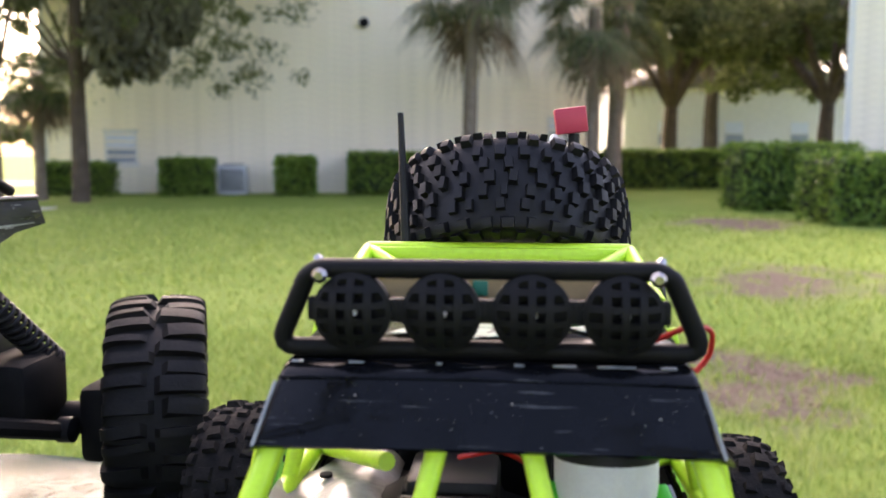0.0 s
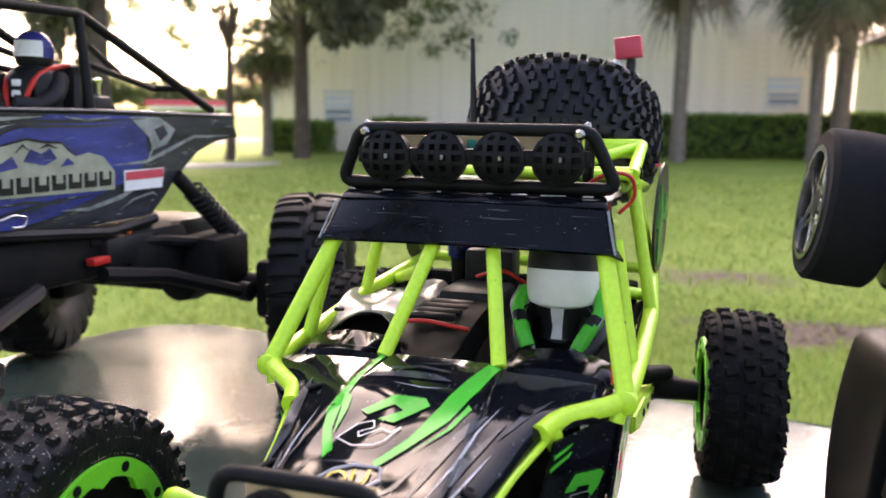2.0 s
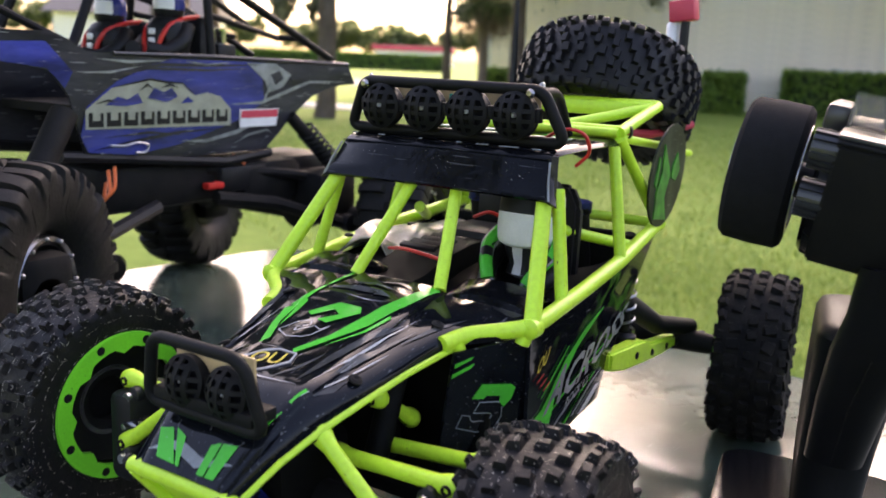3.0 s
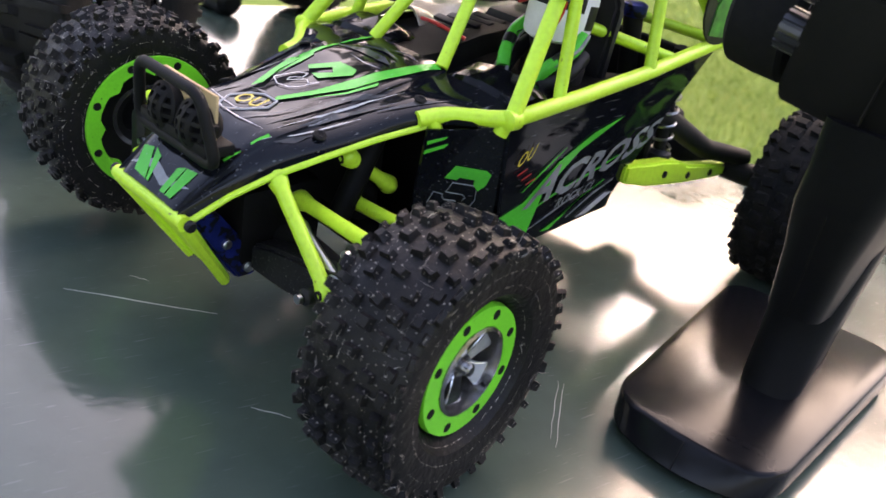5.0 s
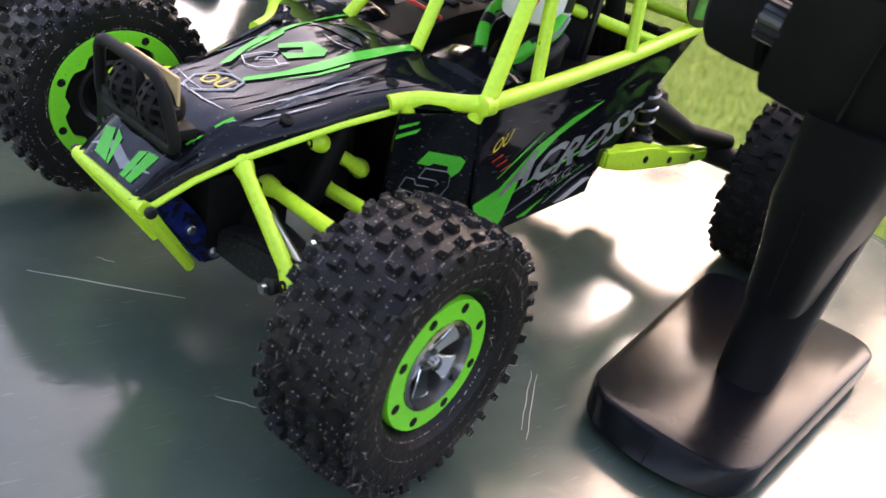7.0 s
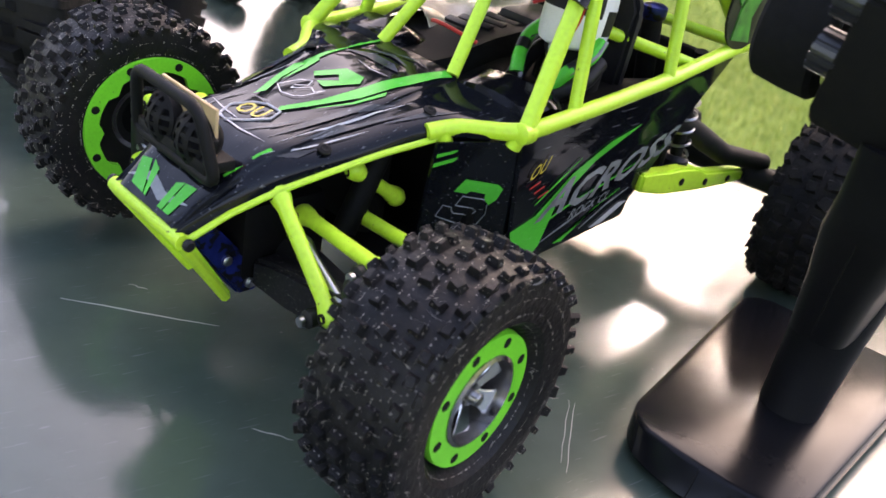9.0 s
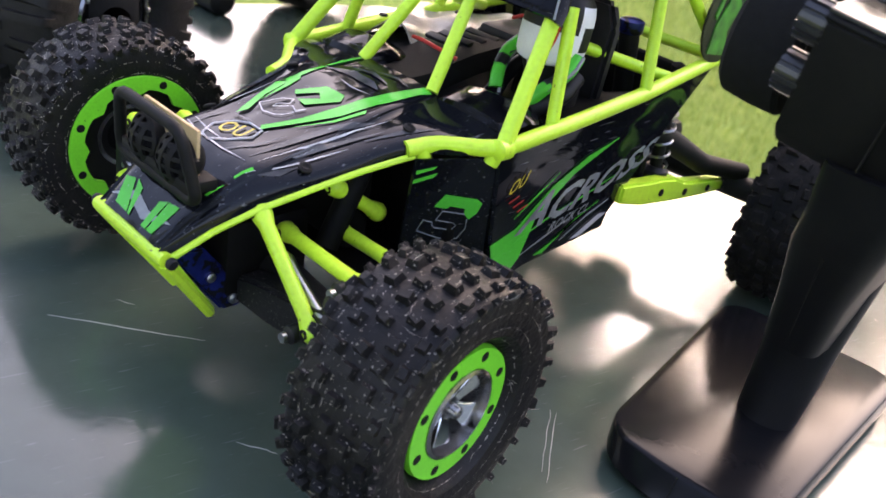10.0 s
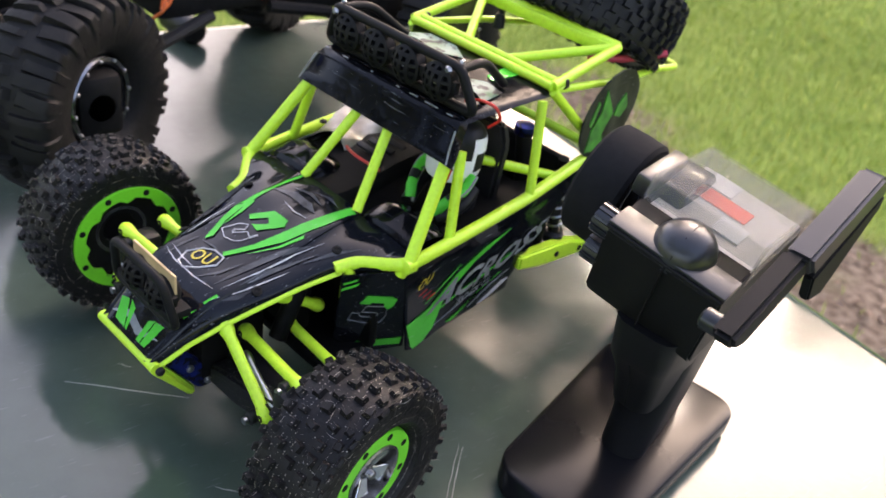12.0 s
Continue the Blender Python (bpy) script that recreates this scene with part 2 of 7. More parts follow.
def join(bm, other):
    me = bpy.data.meshes.new("joined")
    other.to_mesh(me)
    other.free()
    bm.from_mesh(me)
    bpy.data.meshes.remove(me)
    return bm


def box(c, s, m=None, bevel=0.0):
    return add_box(bmesh.new(), c, s, m, bevel)


def lathe(profile, seg=48, axis="x", closed=False):
    """A turned shape: (radius, along) pairs round an axis."""
    bm = bmesh.new()
    rings = []
    for r, a in profile:
        ring = []
        for k in range(seg):
            c, s = math.cos(2 * math.pi * k / seg) * r, math.sin(2 * math.pi * k / seg) * r
            ring.append(bm.verts.new({"x": (a, c, s), "y": (s, a, c), "z": (c, s, a)}[axis]))
        rings.append(ring)
    count = len(rings)
    for i in range(count if closed else count - 1):
        a, b = rings[i], rings[(i + 1) % count]
        for k in range(seg):
            bm.faces.new((a[k], a[(k + 1) % seg], b[(k + 1) % seg], b[k]))
    if not closed:
        for ring, flip in ((rings[0], True), (rings[-1], False)):
            bm.faces.new(ring[::-1] if flip else ring)
    bmesh.ops.recalc_face_normals(bm, faces=bm.faces[:])
    return bm


def prism(poly, depth, m=None, bevel=0.0):
    """A flat outline (x, y) thickened along z from 0 to depth, then moved by m."""
    bm = bmesh.new()
    lo = [bm.verts.new((x, y, 0)) for x, y in poly]
    hi = [bm.verts.new((x, y, depth)) for x, y in poly]
    bm.faces.new(lo[::-1])
    bm.faces.new(hi)
    for i in range(len(poly)):
        j = (i + 1) % len(poly)
        bm.faces.new((lo[i], lo[j], hi[j], hi[i]))
    bmesh.ops.recalc_face_normals(bm, faces=bm.faces[:])
    if bevel:
        bmesh.ops.bevel(bm, geom=bm.edges[:], offset=bevel, segments=2, affect="EDGES")
    if m:
        bm.transform(m)
    return bm


def sheet(rows, thick=0.0008):
    """A shell through rows of points, thickened downwards along its normals."""
    bm = bmesh.new()
    grid = [[bm.verts.new(p) for p in row] for row in rows]
    for a, b in zip(grid, grid[1:]):
        for k in range(len(a) - 1):
            bm.faces.new((a[k], a[k + 1], b[k + 1], b[k]))
    bmesh.ops.recalc_face_normals(bm, faces=bm.faces[:])
    bmesh.ops.solidify(bm, geom=bm.faces[:], thickness=thick)
    return bm


def smooth_rows(rows, n):
    """Rows of points resampled along both ways by Catmull-Rom."""
    def line(pts, k):
        pts = [Vector(p) for p in pts]
        out = []
        for i in range(len(pts) - 1):
            p0, p1, p2, p3 = pts[max(i - 1, 0)], pts[i], pts[i + 1], pts[min(i + 2, len(pts) - 1)]
            for j in range(k):
                s = j / k
                out.append(0.5 * ((2 * p1) + (p2 - p0) * s + (2 * p0 - 5 * p1 + 4 * p2 - p3) * s * s + (3 * p1 - p0 - 3 * p2 + p3) * s ** 3))
        return out + [pts[-1]]
    cross = [line(r, n) for r in rows]
    cols = [line(c, n) for c in zip(*cross)]
    return [list(r) for r in zip(*cols)]


def linked(name, bm, material, smooth=True):
    me = bpy.data.meshes.new(name)
    bm.to_mesh(me)
    bm.free()
    for mtl in material if isinstance(material, (list, tuple)) else (material,):
        me.materials.append(mtl)
    if smooth:
        me.polygons.foreach_set("use_smooth", [True] * len(me.polygons))
        me.set_sharp_from_angle(angle=radians(38))
    return new(name, me)


def part(name, bm, material, parent, label="", m=None, smooth=True):
    ob = linked(name, bm, material, smooth)
    ob.parent = parent
    if m is not None:
        ob.matrix_basis = m
    return tagged(ob, label)


def thing(name, m, label, category, group="", kind=""):
    ob = new(name)
    ob.empty_display_size = 0.02
    ob.matrix_basis = m
    return tagged(ob, label, category, group, kind)




# ---- the green buggy ----
Z0 = H + 0.005      # the level from which the toys' heights are counted
LOW = -0.005        # the cabinet's top at that level
R_TYRE = 0.0505
BUGGY = pose(0, 0, Z0)


def lug_tyre(R, width, rim, count, columns, height, seed=7, jitter=0.35, crown=23, per=10, shrink=0.86):
    """A tyre in one skin: a round grid whose lug faces are drawn outwards. columns: (first, last, offset, span) along the profile."""
    w = width / 2
    base = R - height
    prof = [(rim - 0.001, -w * 0.45), (rim + 0.002, -w * 0.72), (rim + (base - rim) * 0.25, -w * 0.93), (rim + (base - rim) * 0.55, -w)]
    for i in range(crown):
        a = math.pi * (i / (crown - 1.0))
        prof.append((rim + (base - rim) * (0.74 + 0.26 * math.sin(a) ** 0.5), -w * 0.99 * math.cos(a)))
    prof += [(r, -x) for r, x in prof[3::-1]]
    seg = count * per
    bm = bmesh.new()
    rings = []
    for r, x in prof:
        rings.append([bm.verts.new((x, r * math.sin(2 * math.pi * k / seg), r * math.cos(2 * math.pi * k / seg))) for k in range(seg)])
    faces = {}
    for i in range(len(rings) - 1):
        for k in range(seg):
            faces[i, k] = bm.faces.new((rings[i][k], rings[i + 1][k], rings[i + 1][(k + 1) % seg], rings[i][(k + 1) % seg]))
    for k in range(seg):
        bm.faces.new((rings[-1][k], rings[0][k], rings[0][(k + 1) % seg], rings[-1][(k + 1) % seg]))
    rnd = random.Random(seed)
    for i0, i1, off, span in columns:
        for j in range(count):
            shift = off + (rnd.choice((-1, 0, 0, 1)) if jitter else 0)
            wide = span + (rnd.choice((-1, 0, 0, 1)) if jitter else 0)
            picked = [faces[i, (j * per + shift + d) % seg] for i in range(i0, i1 + 1) for d in range(wide)]
            picked = [f for f in picked if f.is_valid]
            if not picked:
                continue
            made = bmesh.ops.extrude_face_region(bm, geom=picked)
            verts = [g for g in made["geom"] if isinstance(g, bmesh.types.BMVert)]
            for f in picked:
                bm.faces.remove(f)
            mid = sum((v.co for v in verts), Vector()) / len(verts)
            lean = mid.x / w
            radial = Vector((0, mid.y, mid.z)).normalized()
            out = (radial + Vector((0.75 * lean * abs(lean), 0, 0))).normalized()
            h = height * rnd.uniform(1 - jitter * 0.5, 1 + jitter * 0.3)
            turn = Matrix.Rotation(rnd.uniform(-0.5, 0.5) * jitter, 3, out)
            for v in verts:
                v.co = mid + turn @ ((v.co - mid) * shrink) + out * h
    loose = [v for v in bm.verts if not v.link_faces]
    if loose:
        bmesh.ops.delete(bm, geom=loose, context="VERTS")
    bmesh.ops.recalc_face_normals(bm, faces=bm.faces[:])
    me = bpy.data.meshes.new("tyre")
    bm.to_mesh(me)
    bm.free()
    me.polygons.foreach_set("use_smooth", [True] * len(me.polygons))
    me.set_sharp_from_angle(angle=radians(35))
    return me


BUGGY_TYRE = lug_tyre(R_TYRE, 0.040, 0.0245, 34, [(5, 6, 0, 4), (8, 9, 4, 4), (11, 12, 0, 4), (14, 15, 4, 4), (17, 18, 0, 4), (20, 21, 4, 4), (23, 24, 0, 4)], 0.0029, 7, 0.5, per=8, shrink=0.72)
BUGGY_TYRE.materials.append(RUBBER)
SPARE_TYRE = lug_tyre(R_TYRE - 0.0004, 0.039, 0.0245, 34, [(3, 4, 0, 5), (6, 8, 4, 5), (10, 11, 0, 4), (12, 13, 4, 4), (14, 15, 7, 4), (16, 17, 3, 4), (18, 19, 0, 4), (21, 23, 4, 5), (25, 26, 0, 5)], 0.0027, 12, 0.25, shrink=0.84)
SPARE_TYRE.materials.append(RUBBER_CLEAN)
REAR_TYRE = lug_tyre(R_TYRE - 0.0006, 0.0385, 0.0245, 30, [(3, 4, 0, 6), (6, 8, 5, 6), (10, 12, 0, 6), (14, 15, 5, 6), (17, 19, 0, 6), (21, 23, 5, 6), (25, 26, 0, 6)], 0.0026, 9, 0.9, shrink=0.8)
REAR_TYRE.materials.append(RUBBER_MUD)


def child(name, mesh, parent, m=None, label=""):
    ob = new(name, mesh)
    ob.parent = parent
    if m is not None:
        ob.matrix_basis = m
    return tagged(ob, label)


def ring_plate(r0, r1, holes, hole_at, hole_r, thick, seg=72):
    """A flat ring with scalloped inner edge and countersunk round holes marked as dark studs."""
    bm = bmesh.new()
    loops = []
    for z, grow in ((0.0, 0.0), (thick, 0.0)):
        for r in (r0, r1):
            ring = []
            for k in range(seg):
                a = 2 * math.pi * k / seg
                rr = r
                if r == r0:
                    rr = r0 - (0.0006 if r0 < 0.02 else 0.0026) * max(0.0, math.cos(holes * a)) ** 2
                if z and r == r1:
                    rr -= 0.0006
                ring.append(bm.verts.new((z, rr * math.sin(a), rr * math.cos(a))))
            loops.append(ring)
    lo_i, lo_o, hi_i, hi_o = loops
    for a, b in ((lo_i, lo_o), (lo_o, hi_o), (hi_o, hi_i), (hi_i, lo_i)):
        for k in range(seg):
            bm.faces.new((a[k], a[(k + 1) % seg], b[(k + 1) % seg], b[k]))
    bmesh.ops.recalc_face_normals(bm, faces=bm.faces[:])
    return bm


def mesh_of(name, bm, material, smooth=True):
    ob = linked(name, bm, material, smooth)
    me = ob.data
    bpy.data.objects.remove(ob)
    return me


RING_MESH = mesh_of("bead_ring", ring_plate(0.0170, 0.0250, 8, 0.0212, 0.0019, 0.0026), RIMGREEN)
INNER_RING = mesh_of("inner_ring", ring_plate(0.0262, 0.0328, 8, 0.03, 0.0019, 0.0026), RIMGREEN)
RIM_BACK = mesh_of("rim_back", lathe([(0.0100, -0.004), (0.0168, -0.006), (0.0255, -0.010), (0.0262, -0.014), (0.0255, -0.0155), (0.0170, -0.0105), (0.0100, -0.008)], 40, "x", closed=True), SOOT)
RIM_DISC = mesh_of("rim_disc", lathe([(0.0004, 0.0015), (0.0134, 0.0015), (0.0134, 0.0030), (0.0004, 0.0030)], 30, "x"), SOOT)
HOLE_MESH = mesh_of("bolt_hole", lathe([(0.0019, 0.0), (0.0019, 0.0005), (0.0003, 0.0005)], 14, "x"), SOOT)
bmw = lathe([(0.0135, -0.010), (0.0166, -0.010), (0.0168, 0.016), (0.0155, 0.0166), (0.0148, 0.010), (0.0135, 0.006)], 40, "x", closed=True)
RIM_MESH = mesh_of("rim", bmw, DARKCHROME)
bms = prism([(-0.0026, 0.0038), (0.0026, 0.0038), (0.0031, 0.0085), (0.0049, 0.0143), (-0.0049, 0.0143), (-0.0031, 0.0085)], 0.0024,
            Matrix.Translation((0.0080, 0, 0)) @ Matrix.Rotation(radians(13), 4, "Y") @ Matrix(((0, 0, 1, 0), (1, 0, 0, 0), (0, 1, 0, 0), (0, 0, 0, 1))), 0.0005)
SPOKE_MESH = mesh_of("spoke", bms, CHROME)
bmn = lathe([(0.0052, 0.004), (0.0052, 0.010), (0.0042, 0.0102), (0.0042, 0.0115), (0.0024, 0.0116), (0.0024, 0.0150), (0.0018, 0.0155)], 14, "x")
NUT_MESH = mesh_of("hub_nut", bmn, DARKCHROME)


def buggy_wheel(parent, m, label, tyre=None):
    """One wheel, its outer face along +x: tyre, bead rings with bolt holes on both faces, chrome rim with five spokes, hub nut."""
    hub = new("wheel")
    hub.parent, hub.matrix_basis = parent, m
    tagged(hub, label)
    child("tyre", tyre or BUGGY_TYRE, hub)
    if tyre is BUGGY_TYRE:
        tagged(child("grit", GRIT_MESH, hub, label="pale dry specks and grass fibres"), kind="stuff")
    for side in (1, -1):
        turn = pose(side * 0.0130, 0, 0, 0, 0 if side > 0 else 180, 0) if side > 0 else pose(-0.0178, 0, 0, 0, 180, 0)
        child("bead_ring", RING_MESH if side > 0 else INNER_RING, hub, turn, "bright green bead ring" if side > 0 else "")
        for i in range(8):
            a = 2 * math.pi * (i + 0.5) / 8
            child("bolt_hole", HOLE_MESH, hub, Matrix.Translation((0.0152 if side > 0 else -0.0200, (0.0212 if side > 0 else 0.0294) * math.sin(a), (0.0212 if side > 0 else 0.0294) * math.cos(a))) @ pose(0, 0, 0, 0, 0 if side > 0 else 180, 0))
    child("rim", RIM_MESH, hub)
    child("rim_back", RIM_BACK, hub)
    child("rim_disc", RIM_DISC, hub)
    for i in range(5):
        child("spoke", SPOKE_MESH, hub, pose(0, 0, 0, 72 * i + 20, 0, 0))
    child("hub_nut", NUT_MESH, hub)
    return hub


def grit_mesh(tyre, specks, fibres, seed):
    """Dry specks and grass fibres that lie on a tyre's skin."""
    rng = random.Random(seed)
    polys = tyre.polygons
    heap = list(np.cumsum([p.area for p in polys]))
    vs, fs = [], []
    for k in range(specks + fibres):
        p = polys[int(np.searchsorted(heap, rng.uniform(0, heap[-1] * 0.9999)))]
        c = p.center + p.normal * 0.00018
        u = p.normal.cross(Vector((rng.gauss(0, 1), rng.gauss(0, 1), rng.gauss(0, 1)))).normalized()
        v = p.normal.cross(u)
        long = rng.uniform(0.00016, 0.00046) if k < specks else rng.uniform(0.0010, 0.0040)
        wide = long * 0.6 if k < specks else 0.00010
        n = len(vs)
        vs += [tuple(c - u * long - v * wide * 0.5), tuple(c + v * (wide + 0.12 * long) + p.normal * 0.0001), tuple(c + u * long), tuple(c - v * wide + v * 0.12 * long)]
        fs.append((n, n + 1, n + 2, n + 3))
    me = bpy.data.meshes.new("grit")
    me.from_pydata(vs, [], fs)
    me.materials.append(GRIT)
    return me


GRIT = mat("dry_grit", (0.40, 0.37, 0.33), 0.8, tint=(0.30, 0.26, 0.2), scale=300, amount=0.8)
GRIT_MESH = grit_mesh(BUGGY_TYRE, 4200, 260, 5)


car = thing("toy_buggy", BUGGY, "remote-control rock buggy with neon green tube cage and scuffed black shell", "toy car")
AXLE = LOW + R_TYRE
for x, y, rz, lab in ((0.1045, 0.0010, 6, "front wheel with lugged tyre and green bead ring"), (-0.1155, 0.004, 178, "front wheel with lugged tyre and green bead ring"),
                      (0.106, 0.287, 7, "rear wheel with muddy lugged tyre"), (-0.122, 0.289, 180, "rear wheel with muddy lugged tyre")):
    buggy_wheel(car, pose(x, y, AXLE + (0.009 if x < -0.115 else 0.0), 0, 0, rz), lab, REAR_TYRE if y > 0.2 else BUGGY_TYRE)
child("spare_tyre", SPARE_TYRE, car, pose(0.003, 0.279, 0.190, -30, 0, 0) @ pose(0, 0, 0, 0, 90, 0) @ Matrix.Scale(1.11, 4), "spare lugged tyre strapped on the rear rack")
part("spare_rim", lathe([(0.0245, -0.006), (0.0245, 0.006), (0.004, 0.004), (0.004, -0.004)], 30, "x"), SOOT, car, m=pose(0.003, 0.279, 0.190, -30, 0, 0) @ pose(0, 0, 0, 0, 90, 0) @ Matrix.Scale(1.11, 4))


def cage(pts, r=0.0028, bend=0.0, seg=10):
    return part("cage_tube", tube(pts, r, seg, bend=bend), NEON, car)


JOINT = mesh_of("cage_joint", lathe([(0.0028, -0.0036), (0.0041, -0.0028), (0.0041, 0.0028), (0.0028, 0.0036)], 12, "y"), NEON)
for s in (1, -1):
    cage([(s * 0.0669, 0.0642, 0.1072), (s * 0.0530, 0.0975, 0.155)], 0.0034)
    cage([(s * 0.0655, 0.094, 0.1105), (s * 0.0565, 0.1025, 0.156)])
    cage([(s * 0.0218, 0.0685, 0.1135), (s * 0.0105, 0.0985, 0.157)])
    cage([(s * 0.0435, 0.037, 0.1025), (s * 0.047, 0.0475, 0.1045), (s * 0.0669, 0.0642, 0.1072), (s * 0.0672, 0.11, 0.1125), (s * 0.0665, 0.156, 0.118), (s * 0.0595, 0.228, 0.1255)], 0.0034, bend=0.009)
    cage([(s * 0.0665, 0.156, 0.118), (s * 0.0562, 0.1633, 0.17)])
    cage([(s * 0.0595, 0.228, 0.1255), (s * 0.0552, 0.172, 0.1735)])
    cage([(s * 0.0545, 0.172, 0.176), (s * 0.0522, 0.2323, 0.1872)], 0.0030)
    cage([(s * 0.0545, 0.174, 0.1735), (s * 0.0545, 0.24, 0.166), (s * 0.044, 0.30, 0.158), (s * 0.0456, 0.325, 0.1557), (s * 0.026, 0.335, 0.154)], 0.0022, bend=0.006)
    cage([(s * 0.0522, 0.2323, 0.1872), (s * 0.012, 0.174, 0.1745)], 0.0028)
    cage([(s * 0.0645, 0.0640, 0.1045), (s * 0.0635, 0.0630, 0.1005)], 0.0032)
    cage([(s * 0.046, 0.043, 0.1025), (s * 0.0475, 0.045, 0.096)], 0.0030)
    child("cage_joint", JOINT, car, pose(s * 0.0668, 0.0645, 0.1072, 0, 0, 0))
    child("cage_joint", JOINT, car, pose(s * 0.0595, 0.2265, 0.1255))
    part("cable_tie", lathe([(0.0033, -0.0012), (0.0041, -0.0012), (0.0041, 0.0012), (0.0033, 0.0012)], 14, "y", closed=True), BLACK, car, m=pose(s * 0.054, 0.181, 0.1762))
cage([(-0.0522, 0.2323, 0.1872), (0.0522, 0.2323, 0.1872)], 0.0034)
part("rack_plate", box((0, 0.2300, 0.1848), (0.1010, 0.0040, 0.0080), bevel=0.0012), NEON, car)
cage([(-0.0545, 0.172, 0.1757), (0.0545, 0.172, 0.1757)], 0.0026)
cage([(-0.0545, 0.177, 0.1768), (0.0545, 0.177, 0.1768)], 0.0026)
cage([(-0.0595, 0.228, 0.1255), (0.0595, 0.228, 0.1255)])
cage([(-0.026, 0.335, 0.154), (0.026, 0.335, 0.154)], 0.0022)
cage([(-0.03, 0.13, 0.135), (-0.061, 0.185, 0.12)])
cage([(0.03, 0.13, 0.135), (0.061, 0.185, 0.12)])

# Shell: nose, hood, cowl with a neon edge
SECT = ((-0.0505, 0.0225, 0.0705, 0.018, 0.0712), (-0.0335, 0.0270, 0.0812, 0.0215, 0.0862), (-0.0185, 0.0312, 0.0882, 0.0240, 0.0958), (0.0, 0.0350, 0.0935, 0.0245, 0.0998),
        (0.020, 0.0392, 0.0990, 0.0240, 0.1048), (0.040, 0.0450, 0.1040, 0.0235, 0.1100), (0.0575, 0.0620, 0.1072, 0.0230, 0.1125), (0.070, 0.0655, 0.1085, 0.0225, 0.1138))
rows = []
for y, ex, ez, cx, cz in SECT:
    half = [(ex, y, ez - 0.0035), (ex - 0.0008, y, ez + 0.0006), (0.45 * ex + 0.55 * cx + 0.001, y, 0.6 * ez + 0.4 * cz + 0.0006), (cx + 0.0022, y, cz - 0.0022), (cx, y, cz), (cx * 0.5, y, cz + 0.0004)]
    rows.append([(-x, yy, z) for x, yy, z in half] + [(0, y, cz + 0.0006)] + half[::-1])
hood_rows = smooth_rows(rows, 3)
part("hood", sheet(hood_rows), SHELL, car, "scratched glossy black hood with green stripes")
for s in (1, -1):
    part("hood_edge", tube([(s * (ex + 0.0004), y, ez - 0.0038) for y, ex, ez, cx, cz in SECT[:6]], 0.0013, 8), NEON, car)
    part("screw", lathe([(0.0026, 0.0), (0.0026, 0.0007), (0.0014, 0.0012), (0.0006, 0.0006)], 14, "z"), SOOT, car, m=pose(s * 0.0375, 0.043, 0.1076, 0, s * 18, 0))
    part("screw", lathe([(0.0026, 0.0), (0.0026, 0.0007), (0.0014, 0.0012), (0.0006, 0.0006)], 14, "z"), SOOT, car, m=pose(s * 0.0315, 0.0, 0.0968, 0, s * 28, 0))


def hood_z(x, y):
    """Height of the hood's skin at (x, y): the section there, cut from the middle out to the edge."""
    y = min(max(y, SECT[0][0]), SECT[-1][0])
    for lo, hi in zip(SECT, SECT[1:]):
        if lo[0] <= y <= hi[0]:
            q = (y - lo[0]) / (hi[0] - lo[0])
            ex, ez, cx, cz = [a + (b - a) * q for a, b in zip(lo[1:], hi[1:])]
            break
    line = ((0.0, cz + 0.0006), (cx * 0.5, cz + 0.0004), (cx, cz), (cx + 0.0022, cz - 0.0022), (0.45 * ex + 0.55 * cx + 0.001, 0.6 * ez + 0.4 * cz + 0.0006), (ex - 0.0008, ez + 0.0006), (ex + 0.004, ez - 0.004))
    u = abs(x)
    for (x0, z0), (x1, z1) in zip(line, line[1:]):
        if u <= x1:
            return z0 + (z1 - z0) * (u - x0) / (x1 - x0) + 0.0004
    return ez


def hood_print(name, pts, material, label="", lift=0.0003):
    """A printed shape that follows the hood, from an outline in (x, y)."""
    bm = bmesh.new()
    f = bm.faces.new([bm.verts.new((x, y, 0)) for x, y in pts])
    f.normal_update()
    if f.normal.z < 0:
        f.normal_flip()
    bmesh.ops.triangulate(bm, faces=bm.faces[:])
    for _ in range(3):
        long = [e for e in bm.edges if e.calc_length() > 0.0045]
        if long:
            bmesh.ops.subdivide_edges(bm, edges=long, cuts=1)
            bmesh.ops.triangulate(bm, faces=[f for f in bm.faces if len(f.verts) > 3])
    for v in bm.verts:
        v.co.z = hood_z(v.co.x, v.co.y) + lift
    return part(name, bm, material, car, label)


def streak(pts, width):
    """The outline of a tapering brush stroke along points in (x, y)."""
    n = len(pts)
    left, right = [], []
    for i, (x, y) in enumerate(pts):
        x0, y0 = pts[max(i - 1, 0)]
        x1, y1 = pts[min(i + 1, n - 1)]
        d = Vector((x1 - x0, y1 - y0)).normalized()
        w = width * (0.08 + 0.92 * math.sin(math.pi * i / (n - 1)) ** 0.8) / 2
        left.append((x - d.y * w, y + d.x * w))
        right.append((x + d.y * w, y - d.x * w))
    return left + right[::-1]


